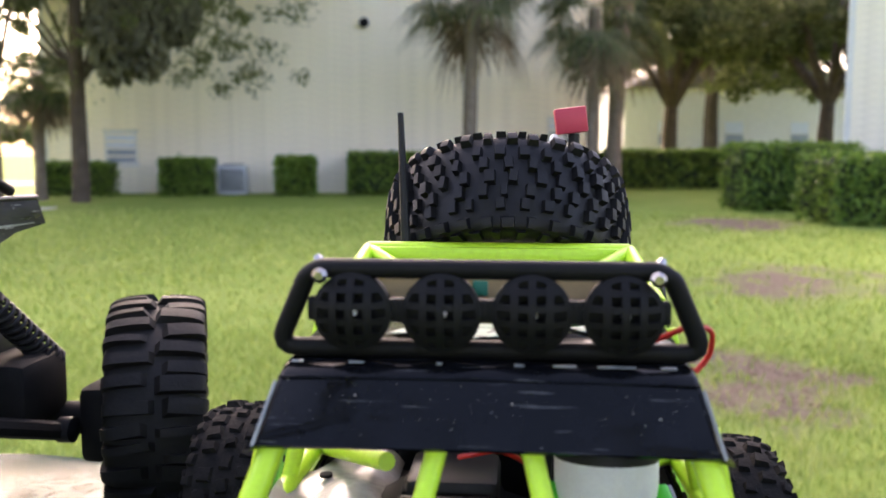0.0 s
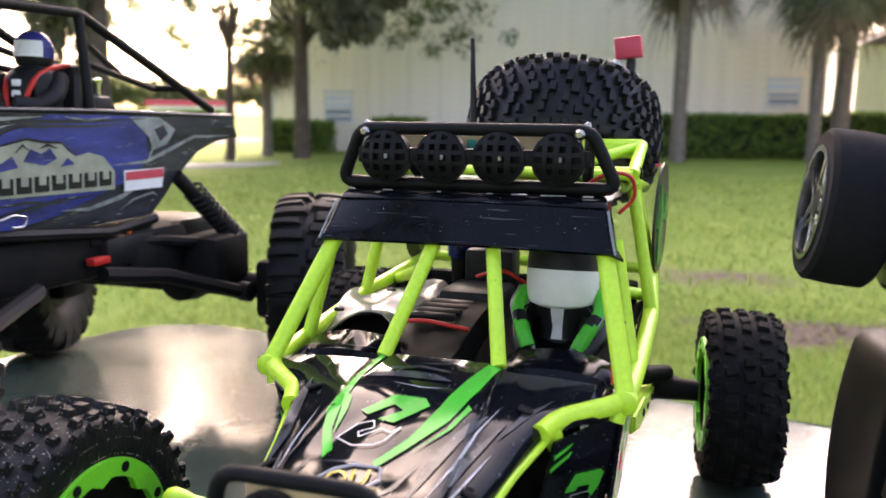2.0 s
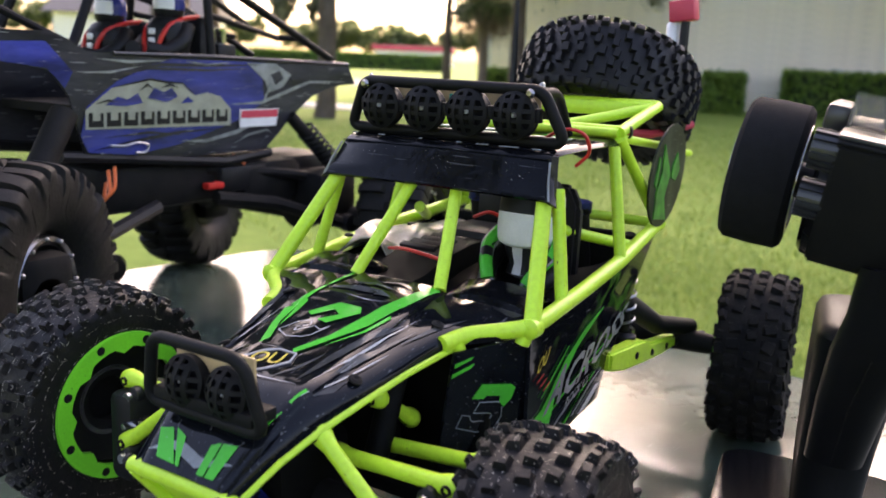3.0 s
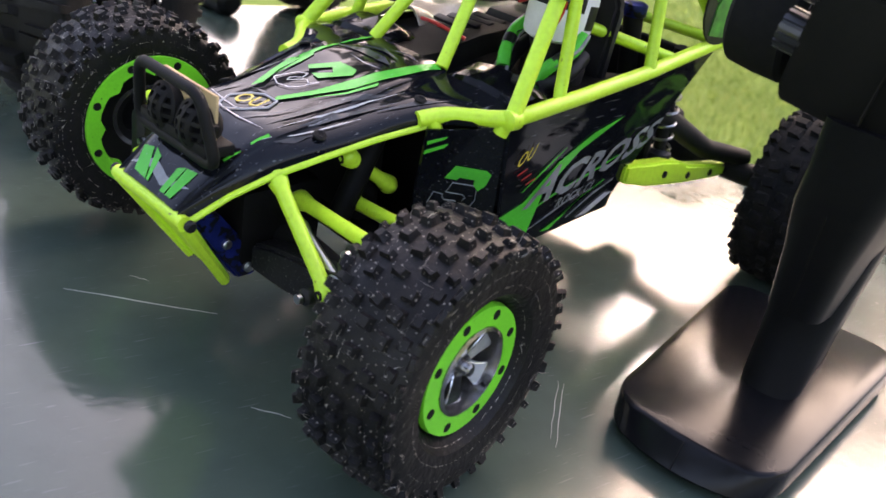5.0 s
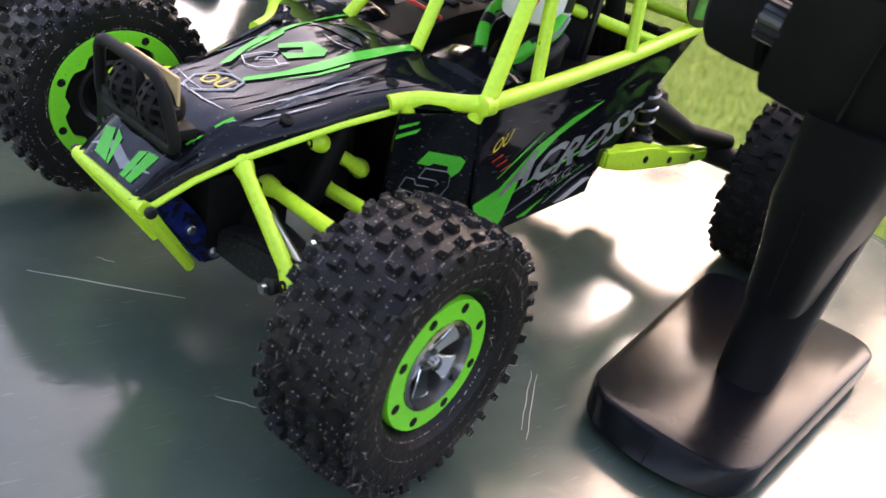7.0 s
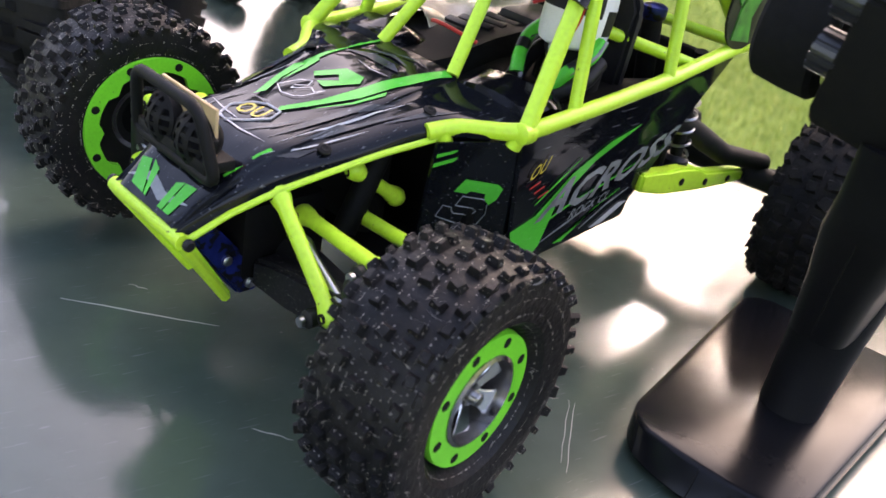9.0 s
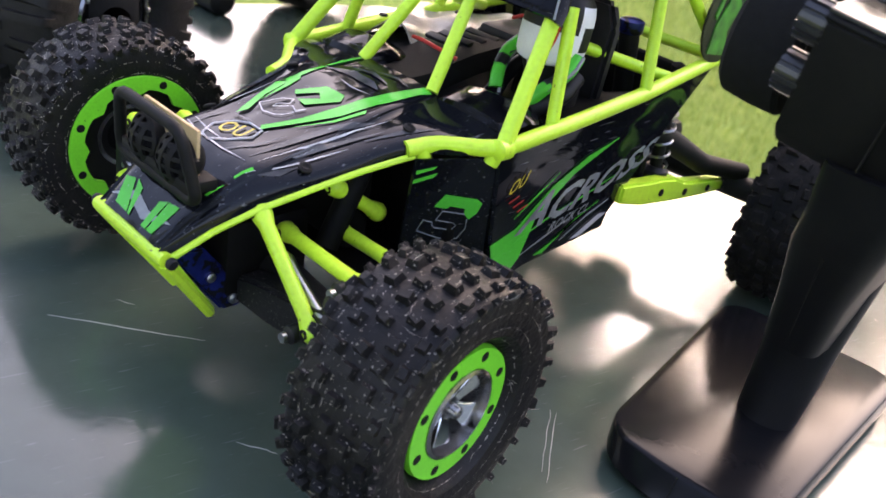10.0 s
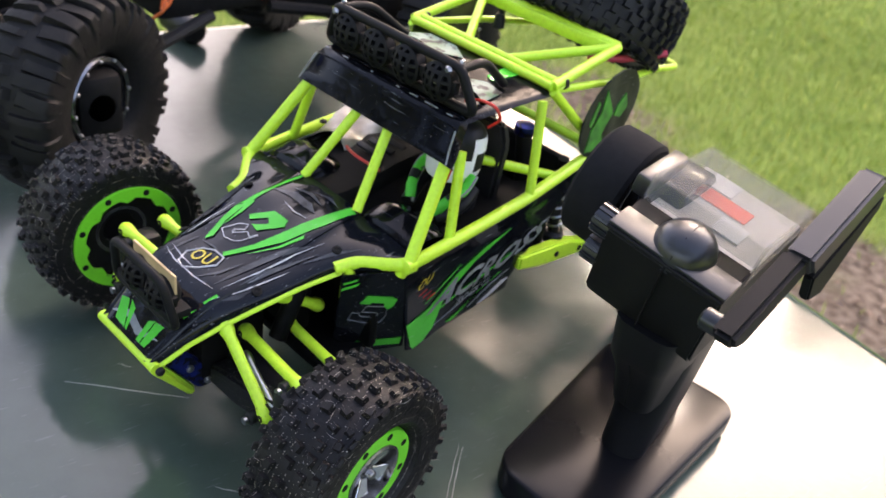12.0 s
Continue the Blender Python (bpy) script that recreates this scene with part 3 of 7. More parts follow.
hood_print("stripe", [(-0.0245, 0.0690), (-0.0200, 0.0660), (-0.0215, 0.0492), (-0.0205, 0.029), (-0.0178, 0.0159), (-0.0126, 0.005), (-0.0141, 0.0006), (-0.0205, 0.0146), (-0.0250, 0.0290), (-0.0262, 0.0495)], LEAFGREEN, "green printed stripe")
hood_print("stripe", [(0.0185, 0.0675), (0.0235, 0.0670), (0.0212, 0.0461), (0.0172, 0.0262), (0.0093, 0.0099), (0.0036, -0.0007), (0.0016, 0.0015), (0.0079, 0.0148), (0.0119, 0.0329), (0.0150, 0.0522)], LEAFGREEN, "green printed stripe")
hood_print("stripe", [(-0.0230, 0.036), (-0.0195, 0.026), (-0.0160, 0.013), (-0.0172, 0.026), (-0.0190, 0.034)], LEAFGREEN)
hood_print("stripe", [(0.0205, 0.036), (0.0175, 0.022), (0.0105, 0.008), (0.0190, 0.022), (0.0222, 0.034)], LEAFGREEN)
for pts, w in (([(0.0170, -0.0137), (0.0185, 0.0022), (0.0222, 0.0193), (0.0271, 0.0352)], 0.0040), ([(0.0252, -0.0060), (0.0266, 0.0100), (0.0337, 0.0344)], 0.0030), ([(0.0262, -0.0161), (0.0285, -0.0090), (0.0300, -0.0021)], 0.0024),
               ([(-0.0330, -0.0030), (-0.0345, 0.0152), (-0.0395, 0.0361), (-0.0412, 0.0495)], 0.0046), ([(-0.0244, -0.0040), (-0.0252, 0.0083), (-0.0275, 0.0210)], 0.0026), ([(-0.0238, -0.0200), (-0.0270, -0.0060), (-0.0300, 0.0060)], 0.0026),
               ([(-0.0215, 0.0480), (-0.0100, 0.0520), (0.0030, 0.0515), (0.0101, 0.0500)], 0.0052), ([(-0.0150, 0.0560), (-0.0040, 0.0590), (0.0080, 0.0565)], 0.0026), ([(-0.0145, -0.0005), (-0.0050, 0.0006), (0.0042, -0.0011)], 0.0014),
               ([(0.0060, -0.0180), (0.0120, -0.0080), (0.0150, 0.0040)], 0.0018), ([(-0.0180, -0.0190), (-0.0190, -0.0090), (-0.0175, 0.0)], 0.0018),
               ([(0.0330, 0.0250), (0.0380, 0.0400), (0.0450, 0.0520)], 0.0022), ([(-0.0060, 0.0610), (0.0060, 0.0640), (0.0150, 0.0620)], 0.0018)):
    hood_print("flame_mark", streak(pts, w), HOODGREY)
for pts in ([(-0.0235, -0.0150), (-0.0120, -0.0175), (0.0050, -0.0178), (0.0190, -0.0160)], [(-0.0225, -0.0120), (-0.0100, -0.0140), (0.0020, -0.0145)], [(0.0215, -0.0135), (0.0250, 0.0060), (0.0262, 0.0260), (0.0300, 0.0420)], [(-0.0255, -0.0110), (-0.0285, 0.0100), (-0.0290, 0.0300)], [(0.0240, -0.0200), (0.0300, 0.0050), (0.0330, 0.0180)], [(-0.0090, 0.0450), (0.0020, 0.0430), (0.0120, 0.0445)]):
    hood_print("pinstripe", streak(pts, 0.0007), SILVER)
hood_print("green_line", [(0.0192, -0.0324), (0.0234, -0.0166), (0.0247, -0.0166), (0.0206, -0.0324)], LEAFGREEN)
for poly in ([(-0.0195, -0.0412), (-0.0140, -0.0403), (-0.0045, -0.0490), (-0.0135, -0.0485)], [(-0.0125, -0.0399), (-0.0068, -0.0415), (-0.0024, -0.0492), (-0.0040, -0.0490)],
             [(0.0097, -0.0492), (0.0091, -0.0400), (0.0150, -0.0393), (0.0134, -0.0490)], [(0.0050, -0.0414), (0.0085, -0.0400), (0.0090, -0.0492), (0.0060, -0.0492)]):
    hood_print("nose_stripe", poly, LEAFGREEN, "green printed stripe")
hood_print("nose_flare", streak([(-0.019, -0.047), (-0.008, -0.044), (0.004, -0.0465), (0.017, -0.044)], 0.0034), DECALGREY, lift=0.0002)

hood_print("race_number", [(-0.0125, 0.0264), (-0.0048, 0.0365), (0.0060, 0.0365), (0.0087, 0.0325), (0.0005, 0.0215), (-0.0052, 0.0226), (0.0012, 0.0285), (-0.0030, 0.0312), (-0.0094, 0.0243)], LEAFGREEN, "half green race number three")
low3 = [(-0.0141, 0.0109), (-0.0105, 0.0190), (-0.0060, 0.0215), (-0.0045, 0.0180), (-0.0085, 0.0150), (-0.0075, 0.0125), (-0.0020, 0.0180), (0.0015, 0.0165), (0.0038, 0.0200), (0.0010, 0.0120), (-0.0016, 0.0095), (-0.0077, 0.0081)]
for (xa, ya), (xb, yb) in zip(low3, low3[1:] + low3[:1]):
    d = Vector((xb - xa, yb - ya)).normalized() * 0.00022
    hood_print("number_line", [(xa - d.y, ya + d.x), (xb - d.y, yb + d.x), (xb + d.y, yb - d.x), (xa + d.y, ya - d.x)], SILVER)


def lettering(text, shear=0.0, bold=0.012):
    """Flat letters one unit wide and one high, in the built-in font, as a bmesh."""
    cu = bpy.data.curves.new("lettering", "FONT")
    cu.body, cu.resolution_u, cu.shear, cu.offset = text, 2, shear, bold
    ob = bpy.data.objects.new("lettering", cu)
    me = bpy.data.meshes.new_from_object(ob)
    bpy.data.objects.remove(ob)
    bm = bmesh.new()
    bm.from_mesh(me)
    bpy.data.meshes.remove(me)
    xs, ys = [v.co.x for v in bm.verts], [v.co.y for v in bm.verts]
    for v in bm.verts:
        v.co = ((v.co.x - min(xs)) / (max(xs) - min(xs)), (v.co.y - min(ys)) / (max(ys) - min(ys)), 0)
    return bm


bmo = lettering("OU")
for v in bmo.verts:
    x, y = -0.0082 + 0.0125 * v.co.x - 0.0012 * v.co.y, -0.0125 + 0.0075 * v.co.y + 0.0030 * v.co.x
    v.co = (x, y, hood_z(x, y) + 0.0006)
part("hood_lettering", bmo, YELLOW, car, "yellow printed letters OU")
bmo = bmesh.new()
add_tube(bmo, [(x, y, hood_z(x, y) + 0.0002) for x, y in ((-0.0095, -0.0165), (-0.0123, -0.0104), (-0.0080, -0.0035), (-0.0028, -0.0006), (0.0050, -0.0005), (0.0070, -0.0060), (0.0020, -0.0130), (-0.0040, -0.0180))], 0.0005, 6, closed=True)
part("sticker_outline", bmo, SILVER, car)

# Front bumper: a neon plate hung under the nose, black bolts, blue skid bracket
bmb = bmesh.new()
add_tube(bmb, [(-0.0245, -0.0495, 0.0685), (0.0245, -0.0495, 0.0685)], 0.0028, 10)
part("bumper_bar", bmb, NEON, car)
m = Matrix.Translation((0, -0.0485, 0.0678)) @ Matrix.Rotation(radians(-55.3), 4, "X")
bmb = prism([(-0.0235, 0.0), (0.0235, 0.0), (0.0130, 0.0435), (-0.0130, 0.0435)], 0.0022, m, 0.0006)
part("bumper_plate", bmb, NEON, car)
for s in (1, -1):
    part("bumper_rib", tube([(s * 0.0235, -0.0495, 0.067), (s * 0.0125, -0.0245, 0.0325)], 0.0022, 8), NEON, car)
    part("bolt", lathe([(0.0022, 0), (0.0022, 0.0016), (0.0016, 0.0022)], 10, "x"), BLACK, car, m=pose(s * 0.0262, -0.0488, 0.0685, 0, 0 if s > 0 else 180, 0))
part("skid_bracket", prism([(-0.045, 0.066), (-0.030, 0.064), (-0.011, 0.041), (-0.013, 0.034), (-0.021, 0.034)], 0.032, Matrix.Translation((-0.016, 0, 0)) @ Matrix(((0, 0, 1, 0), (1, 0, 0, 0), (0, 1, 0, 0), (0, 0, 0, 1))), 0.001), BLUE, car, "dusty blue metal bracket")
for s in (1, -1):
    part("bolt", lathe([(0.0026, 0), (0.0026, 0.0012), (0.0013, 0.0020), (0.0013, 0.0026)], 12, "x"), STEEL, car, m=pose(s * 0.0160, -0.0165, 0.0390, 0, 0 if s > 0 else 180, 0))
    part("bolt", lathe([(0.0020, 0), (0.0020, 0.0012), (0.0012, 0.0018)], 12, "x"), STEEL, car, m=pose(s * 0.0160, -0.027, 0.051, 0, 0 if s > 0 else 180, 0))


def lamp(x, y, z, r, m=None):
    """A round lamp: bowl, dark reflector, domed grille of crossed bars."""
    at = Matrix.Translation((x, y, z)) @ (m or Matrix())
    bowl = part("lamp", lathe([(r * 0.93, -0.001), (r, 0.0), (r, 0.004), (r * 0.62, 0.0085), (r * 0.35, 0.0095)], 28, "y"), MATTE, car, "black round lamp behind a domed grille", m=at)
    part("reflector", lathe([(r * 0.86, -0.0012), (r * 0.5, 0.0008), (r * 0.12, -0.0002)], 24, "y"), SILVER_DARK, bowl)
    part("bulb", box((0.0004, -0.0022, 0.0002), (0.0023, 0.0012, 0.0019), bevel=0.0003), WHITE, bowl, "small white lamp chip")
    for sx in (1, -1):
        part("lug", box((sx * r * 1.03, 0.0015, 0.0005), (0.0034, 0.0040, r * 0.62), bevel=0.0008), MATTE, bowl)
    bm = bmesh.new()
    for horizontal, places in ((0, (-0.45, 0.0, 0.45)), (1, (-0.62, -0.21, 0.21, 0.62))):
        for k in places:
            half = r * (0.085 if horizontal else 0.10)
            lim = math.sqrt(max(r * r * 0.92 - k * k * r * r, 0))
            last = None
            for i in range(9):
                q = -lim + 2 * lim * i / 8
                ring = []
                for c, drop in ((k * r - half, 0), (k * r + half, 0), (k * r + half, 0.0011), (k * r - half, 0.0011)):
                    dome = -0.0014 - (0.0044 if horizontal else 0.0046) * (1 - min(1, (c * c + q * q) / (r * r))) + drop
                    ring.append(bm.verts.new((q, dome, c) if horizontal else (c, dome, q)))
                if last:
                    for e in range(4):
                        bm.faces.new((last[e], last[(e + 1) % 4], ring[(e + 1) % 4], ring[e]))
                last = ring
    bmesh.ops.recalc_face_normals(bm, faces=bm.faces[:])
    part("grille", bm, MATTE, bowl)
    part("bezel", lathe([(r * 0.90, -0.0022), (r * 1.03, -0.0014), (r * 1.03, 0.0012), (r * 0.9, 0.0012)], 30, "y", closed=True), MATTE, bowl)
    return bowl


SILVER_DARK = mat("dull_reflector", (0.006, 0.006, 0.009), 0.3, 0.0, scale=300, amount=0.6, gloss=0.08)
for x in (-0.0345, -0.0115, 0.0115, 0.0345):
    lamp(x, 0.102, 0.1850, 0.0099)
guard = [(-0.043, 0.1035, 0.1960), (0.043, 0.1035, 0.1960), (0.0470, 0.1045, 0.1940), (0.0538, 0.1075, 0.1775), (0.0520, 0.1085, 0.1742), (-0.0520, 0.1085, 0.1742), (-0.0538, 0.1075, 0.1775), (-0.0470, 0.1045, 0.1940)]
pts = fillet([(0.0, 0.1035, 0.1960), *guard[1:3], (0.0560, 0.1080, 0.1742), (-0.0560, 0.1080, 0.1742), (-0.0470, 0.1045, 0.1940), guard[0], (0.0, 0.1035, 0.1960)], 0.0055)[:-1]
part("light_bar_frame", tube(pts, 0.0026, 10, closed=True), MATTE, car, "black plastic light bar frame")
part("circuit_strip", box((0, 0.1125, 0.1885), (0.083, 0.0012, 0.0095)), TAN, car, "tan circuit board strip")
for x in (-0.0232, 0.0, 0.0232):
    for k in range(4):
        part("board_pin", box((x - 0.0021 + 0.0014 * k, 0.1116, 0.1862), (0.0008, 0.0010, 0.0022), bevel=0.0002), SOOT if k % 2 else STEEL, car)
part("board_chip", box((-0.002, 0.1116, 0.190), (0.004, 0.0008, 0.004), bevel=0.0003), mat("teal_chip", (0.02, 0.3, 0.2), 0.5), car)
for s in (1, -1):
    part("light_bar_leg", tube([(s * 0.0455, 0.1045, 0.1950), (s * 0.043, 0.125, 0.1945), (s * 0.038, 0.150, 0.1755)], 0.0024, 10, bend=0.008), MATTE, car)
    part("bolt", lathe([(0.0014, 0), (0.0018, 0.001), (0.001, 0.0022)], 8, "y"), DARKCHROME, car, m=pose(s * 0.0425, 0.1005, 0.1945, 180, 0, 0) @ Matrix.Scale(1.2, 4))
    part("bolt", lathe([(0.0016, 0), (0.0022, 0.001), (0.001, 0.003)], 8, "z"), STEEL, car, m=pose(s * 0.0440, 0.1065, 0.1972, 0, s * 25, 0) @ Matrix.Scale(0.7, 4))

# Front lamps in their hoop
for s in (1, -1):
    lamp(s * 0.0098, -0.0385, 0.0985, 0.0088, Matrix.Rotation(radians(-8), 4, "X"))
hoop = fillet([(0.0, -0.043, 0.1135), (0.0205, -0.043, 0.1135), (0.0268, -0.0395, 0.0885), (-0.0268, -0.0395, 0.0885), (-0.0205, -0.043, 0.1135), (0.0, -0.043, 0.1135)], 0.006)[:-1]
part("lamp_hoop", tube(hoop, 0.0022, 10, closed=True), MATTE, car, "black plastic hoop round the two front lamps")
part("lamp_board", box((0, -0.0345, 0.1015), (0.036, 0.0014, 0.019), bevel=0.0004), TAN, car, "tan circuit board behind the lamps")
part("lamp_bracket", box((0, -0.0355, 0.0925), (0.046, 0.012, 0.0045), bevel=0.001), MATTE, car)

# Roof with drooping visor
rows = []
for y, z, hw in ((0.0905, 0.1518, 0.0578), (0.0893, 0.1528, 0.0582), (0.0930, 0.1585, 0.0562), (0.0980, 0.1670, 0.0540), (0.1000, 0.1700, 0.0530), (0.1040, 0.1715, 0.0527), (0.140, 0.1728, 0.0530), (0.1755, 0.1730, 0.0540)):
    side = 0.004 if z < 0.156 or y > 0.1 else 0.009
    flare = 0.0014 if z < 0.156 else 0.0
    rows.append([(-hw - 0.0015 - flare, y + side * 0.6, z - side * 0.55), (-hw - 0.0003, y + 0.001, z - 0.001), (-hw + 0.0015, y, z), (-hw * 0.5, y - 0.0004, z + 0.0004), (0, y - 0.0005, z + 0.0006),
                 (hw * 0.5, y - 0.0004, z + 0.0004), (hw - 0.0015, y, z), (hw + 0.0003, y + 0.001, z - 0.001), (hw + 0.0015 + flare, y + side * 0.6, z - side * 0.55)])
part("roof", sheet(rows, 0.0010), VISOR, car, "scuffed black roof panel with a drooping visor")
roof_print = [[(-0.046, 0.150), (-0.036, 0.168), (-0.0146, 0.1684), (0.0003, 0.1586), (-0.0114, 0.1509), (-0.0333, 0.1540)], [(0.0227, 0.1404), (0.0303, 0.146), (0.044, 0.1428), (0.047, 0.1243), (0.0346, 0.1303)],
              [(0.0245, 0.1520), (0.0210, 0.1720), (0.0320, 0.1720), (0.0303, 0.150)], [(-0.030, 0.128), (-0.012, 0.132), (-0.004, 0.124), (0.010, 0.130), (0.014, 0.140), (-0.002, 0.146), (-0.022, 0.142)]]
for poly, mm in zip(roof_print, (ROOFPRINT, ROOFPRINT, LEAFGREEN, ROOFPRINT)):
    part("roof_print", prism(poly, 0.0004, Matrix.Translation((0, 0, 0.1737))), mm, car)

def specks_on(name, count, place, size, seed, material, label):
    """Loose dry specks lying on a surface given by place(u, v) -> point and normal."""
    rng = random.Random(seed)
    vs, fs = [], []
    for _ in range(count):
        c, n = place(rng.random(), rng.random())
        a = rng.uniform(0, 6.283)
        u = n.orthogonal().normalized()
        w = n.cross(u)
        d, e = (u * math.cos(a) + w * math.sin(a)), (w * math.cos(a) - u * math.sin(a))
        r = size * rng.uniform(0.4, 1.4) * (1.0 if rng.random() < 0.9 else 2.2)
        k = len(vs)
        vs += [tuple(c - d * r), tuple(c + e * r * 0.6 + n * 0.0001), tuple(c + d * r), tuple(c - e * r * 0.5)]
        fs.append((k, k + 1, k + 2, k + 3))
    me = bpy.data.meshes.new(name)
    me.from_pydata(vs, [], fs)
    me.materials.append(material)
    ob = new(name, me)
    ob.parent = car
    return tagged(ob, label, kind="stuff")


VISOR_FACE = Vector((0.0, -0.0152, 0.0075)).normalized()
specks_on("dust_specks", 80, lambda u, v: (Vector((-0.054 + 0.108 * u, 0.0930 + 0.0050 * v, 0.1585 + 0.0085 * v)) + VISOR_FACE * 0.0011, VISOR_FACE), 0.00014, 61, GRIT, "pale dry specks on the visor")
part("visor_ridge", tube([(-0.0535, 0.0984, 0.1682), (0.0, 0.0979, 0.1688), (0.0535, 0.0984, 0.1682)], 0.0004, 6), VISOR, car)
for x, w in ((-0.0335, 0.0050), (-0.0120, 0.0020), (0.0085, 0.0034), (0.0200, 0.0075), (0.0330, 0.0120), (0.0460, 0.0050), (-0.0490, 0.0040)):
    part("worn_edge", box((x, 0.1012, 0.1718), (w * 0.8, 0.0008, 0.0003), Matrix.Rotation(radians(25), 4, "X") @ Matrix.Rotation(0.02 * math.sin(900 * x), 4, "Y"), 0.0001), DECALGREY, car)
for s in (1, -1):
    part("visor_lip", tube([(s * 0.0582, 0.0900, 0.1524), (s * 0.0563, 0.0930, 0.1590), (s * 0.0541, 0.0980, 0.1672)], 0.0005, 6), DECALGREY, car)

# Side panels
def panel_x(y, z):
    return 0.0655 + (-0.0439 * (y - 0.066) + 0.0811 * (z - 0.1035)) / 0.9957


def front_x(y, z):
    return 0.045 + (0.4835 * (y - 0.033) + 0.2607 * (z - 0.099)) / 0.8356


def flat(fx, pts, out, thick, s=1):
    """A plate lying on a side plane, through (y, z) points, lifted by out."""
    bm = bmesh.new()
    lo = [bm.verts.new((s * (fx(y, z) + out - thick), y, z)) for y, z in pts]
    hi = [bm.verts.new((s * (fx(y, z) + out), y, z)) for y, z in pts]
    bm.faces.new(lo)
    bm.faces.new(hi[::-1])
    for i in range(len(pts)):
        j = (i + 1) % len(pts)
        bm.faces.new((lo[i], lo[j], hi[j], hi[i]))
    bmesh.ops.recalc_face_normals(bm, faces=bm.faces[:])
    return bm


SIDE = [(0.066, 0.1035), (0.11, 0.1095), (0.156, 0.1145), (0.226, 0.1230), (0.2035, 0.0985), (0.1685, 0.0515), (0.1678, 0.0438), (0.150, 0.0430), (0.106, 0.0405), (0.088, 0.0360), (0.083, 0.0380), (0.0781, 0.0576)]
FRONT = [(0.0385, 0.1000), (0.066, 0.1030), (0.0781, 0.0576), (0.083, 0.0380), (0.060, 0.0340), (0.0471, 0.0480)]
for s in (1, -1):
    part("side_panel", flat(panel_x, SIDE, 0.0, 0.0012, s), SHELL, car, "glossy black side panel with green and white print" if s > 0 else "")
    part("front_side_panel", flat(front_x, FRONT, 0.0, 0.0012, s), SHELL, car)
    part("panel_seam", tube([(s * 0.0652, 0.0660, 0.1030), (s * 0.0600, 0.0781, 0.0576), (s * 0.0580, 0.083, 0.038)], 0.0014, 6), SHELL, car)
    part("sill_print", flat(panel_x, [(0.0756, 0.0599), (0.0905, 0.0640), (0.1036, 0.0652), (0.0998, 0.0466), (0.094, 0.0395), (0.086, 0.0375), (0.0835, 0.041)], 0.0006, 0.0003, s), LEAFGREEN, car, "green printed flash")
    part("flash_print", flat(panel_x, [(0.0890, 0.0628), (0.1098, 0.0806), (0.1318, 0.0907), (0.1535, 0.0957), (0.1240, 0.0835), (0.1000, 0.0640)], 0.0007, 0.0003, s), LEAFGREEN, car)
    part("flash_print", flat(panel_x, [(0.1120, 0.0440), (0.1330, 0.0520), (0.1557, 0.0622), (0.1380, 0.0560), (0.1180, 0.0435)], 0.0006, 0.0003, s), LEAFGREEN, car)
    part("flash_print", flat(panel_x, [(0.1401, 0.0446), (0.1480, 0.0445), (0.1666, 0.0528), (0.1600, 0.0535)], 0.0006, 0.0003, s), SILVER, car)
    part("sill_print", flat(front_x, [(0.0510, 0.0445), (0.0600, 0.0400), (0.0800, 0.0410), (0.0795, 0.0470), (0.0640, 0.0455)], 0.0006, 0.0003, s), LEAFGREEN, car)
    for a in ([(0.0397, 0.0951), (0.0459, 0.0976), (0.0450, 0.0962), (0.0400, 0.0935)], [(0.0401, 0.0908), (0.0470, 0.0945), (0.0462, 0.0925), (0.0402, 0.0890)]):
        part("dash_print", flat(front_x, a, 0.0006, 0.0003, s), LEAFGREEN, car)
part("race_number", flat(front_x, [(0.0512, 0.0781), (0.0533, 0.0843), (0.0651, 0.0826), (0.0675, 0.0806), (0.0673, 0.0753), (0.0654, 0.0722), (0.0630, 0.0750), (0.0625, 0.0776), (0.0566, 0.0787), (0.0556, 0.0774)], 0.0008, 0.0004), LEAFGREEN, car, "half green race number three")
line3 = [(0.0650, 0.0722), (0.0662, 0.0673), (0.0648, 0.0616), (0.0579, 0.0617), (0.0489, 0.0653), (0.0496, 0.0710), (0.0531, 0.0700), (0.0535, 0.0685), (0.0548, 0.0671), (0.0581, 0.0668), (0.0608, 0.0659), (0.0622, 0.0685), (0.0608, 0.0699), (0.0540, 0.0712), (0.0550, 0.0759), (0.0634, 0.0747)]
part("number_line", tube([(front_x(y, z) + 0.0005, y, z) for y, z in line3], 0.00024, 5), DECALGREY, car)
bma = lettering("ACROSS", 0.25, 0.028)
for v in bma.verts:
    u, h = v.co.x, v.co.y
    h = h * (1.0 - 0.36 * u)
    y, z = 0.0900 + (0.1896 - 0.0900) * u + 0.0064 * h, 0.0603 + (0.0779 - 0.0603) * u + 0.0192 * h - 0.004 * math.sin(math.pi * u)
    v.co = (panel_x(y, z) + 0.0011, y, z)
part("side_lettering", bma, DECALGREY, car, "pale grey printed word ACROSS")
bma = lettering("OU")
for v in bma.verts:
    y, z = 0.0766 + 0.0098 * v.co.x + 0.0022 * v.co.y, 0.0832 + 0.0034 * v.co.x + 0.0068 * v.co.y
    v.co = (panel_x(y, z) + 0.0009, y, z)
part("side_lettering", bma, YELLOW, car, "yellow printed letters OU")
bma = lettering("ROCK CL", 0.15)
for v in bma.verts:
    y, z = 0.1165 + 0.0290 * v.co.x + 0.0014 * v.co.y, 0.0552 + 0.0040 * v.co.x + 0.0050 * v.co.y
    v.co = (panel_x(y, z) + 0.0010, y, z)
part("side_lettering", bma, DECALGREY, car, "small grey printed letters ROCK CL")
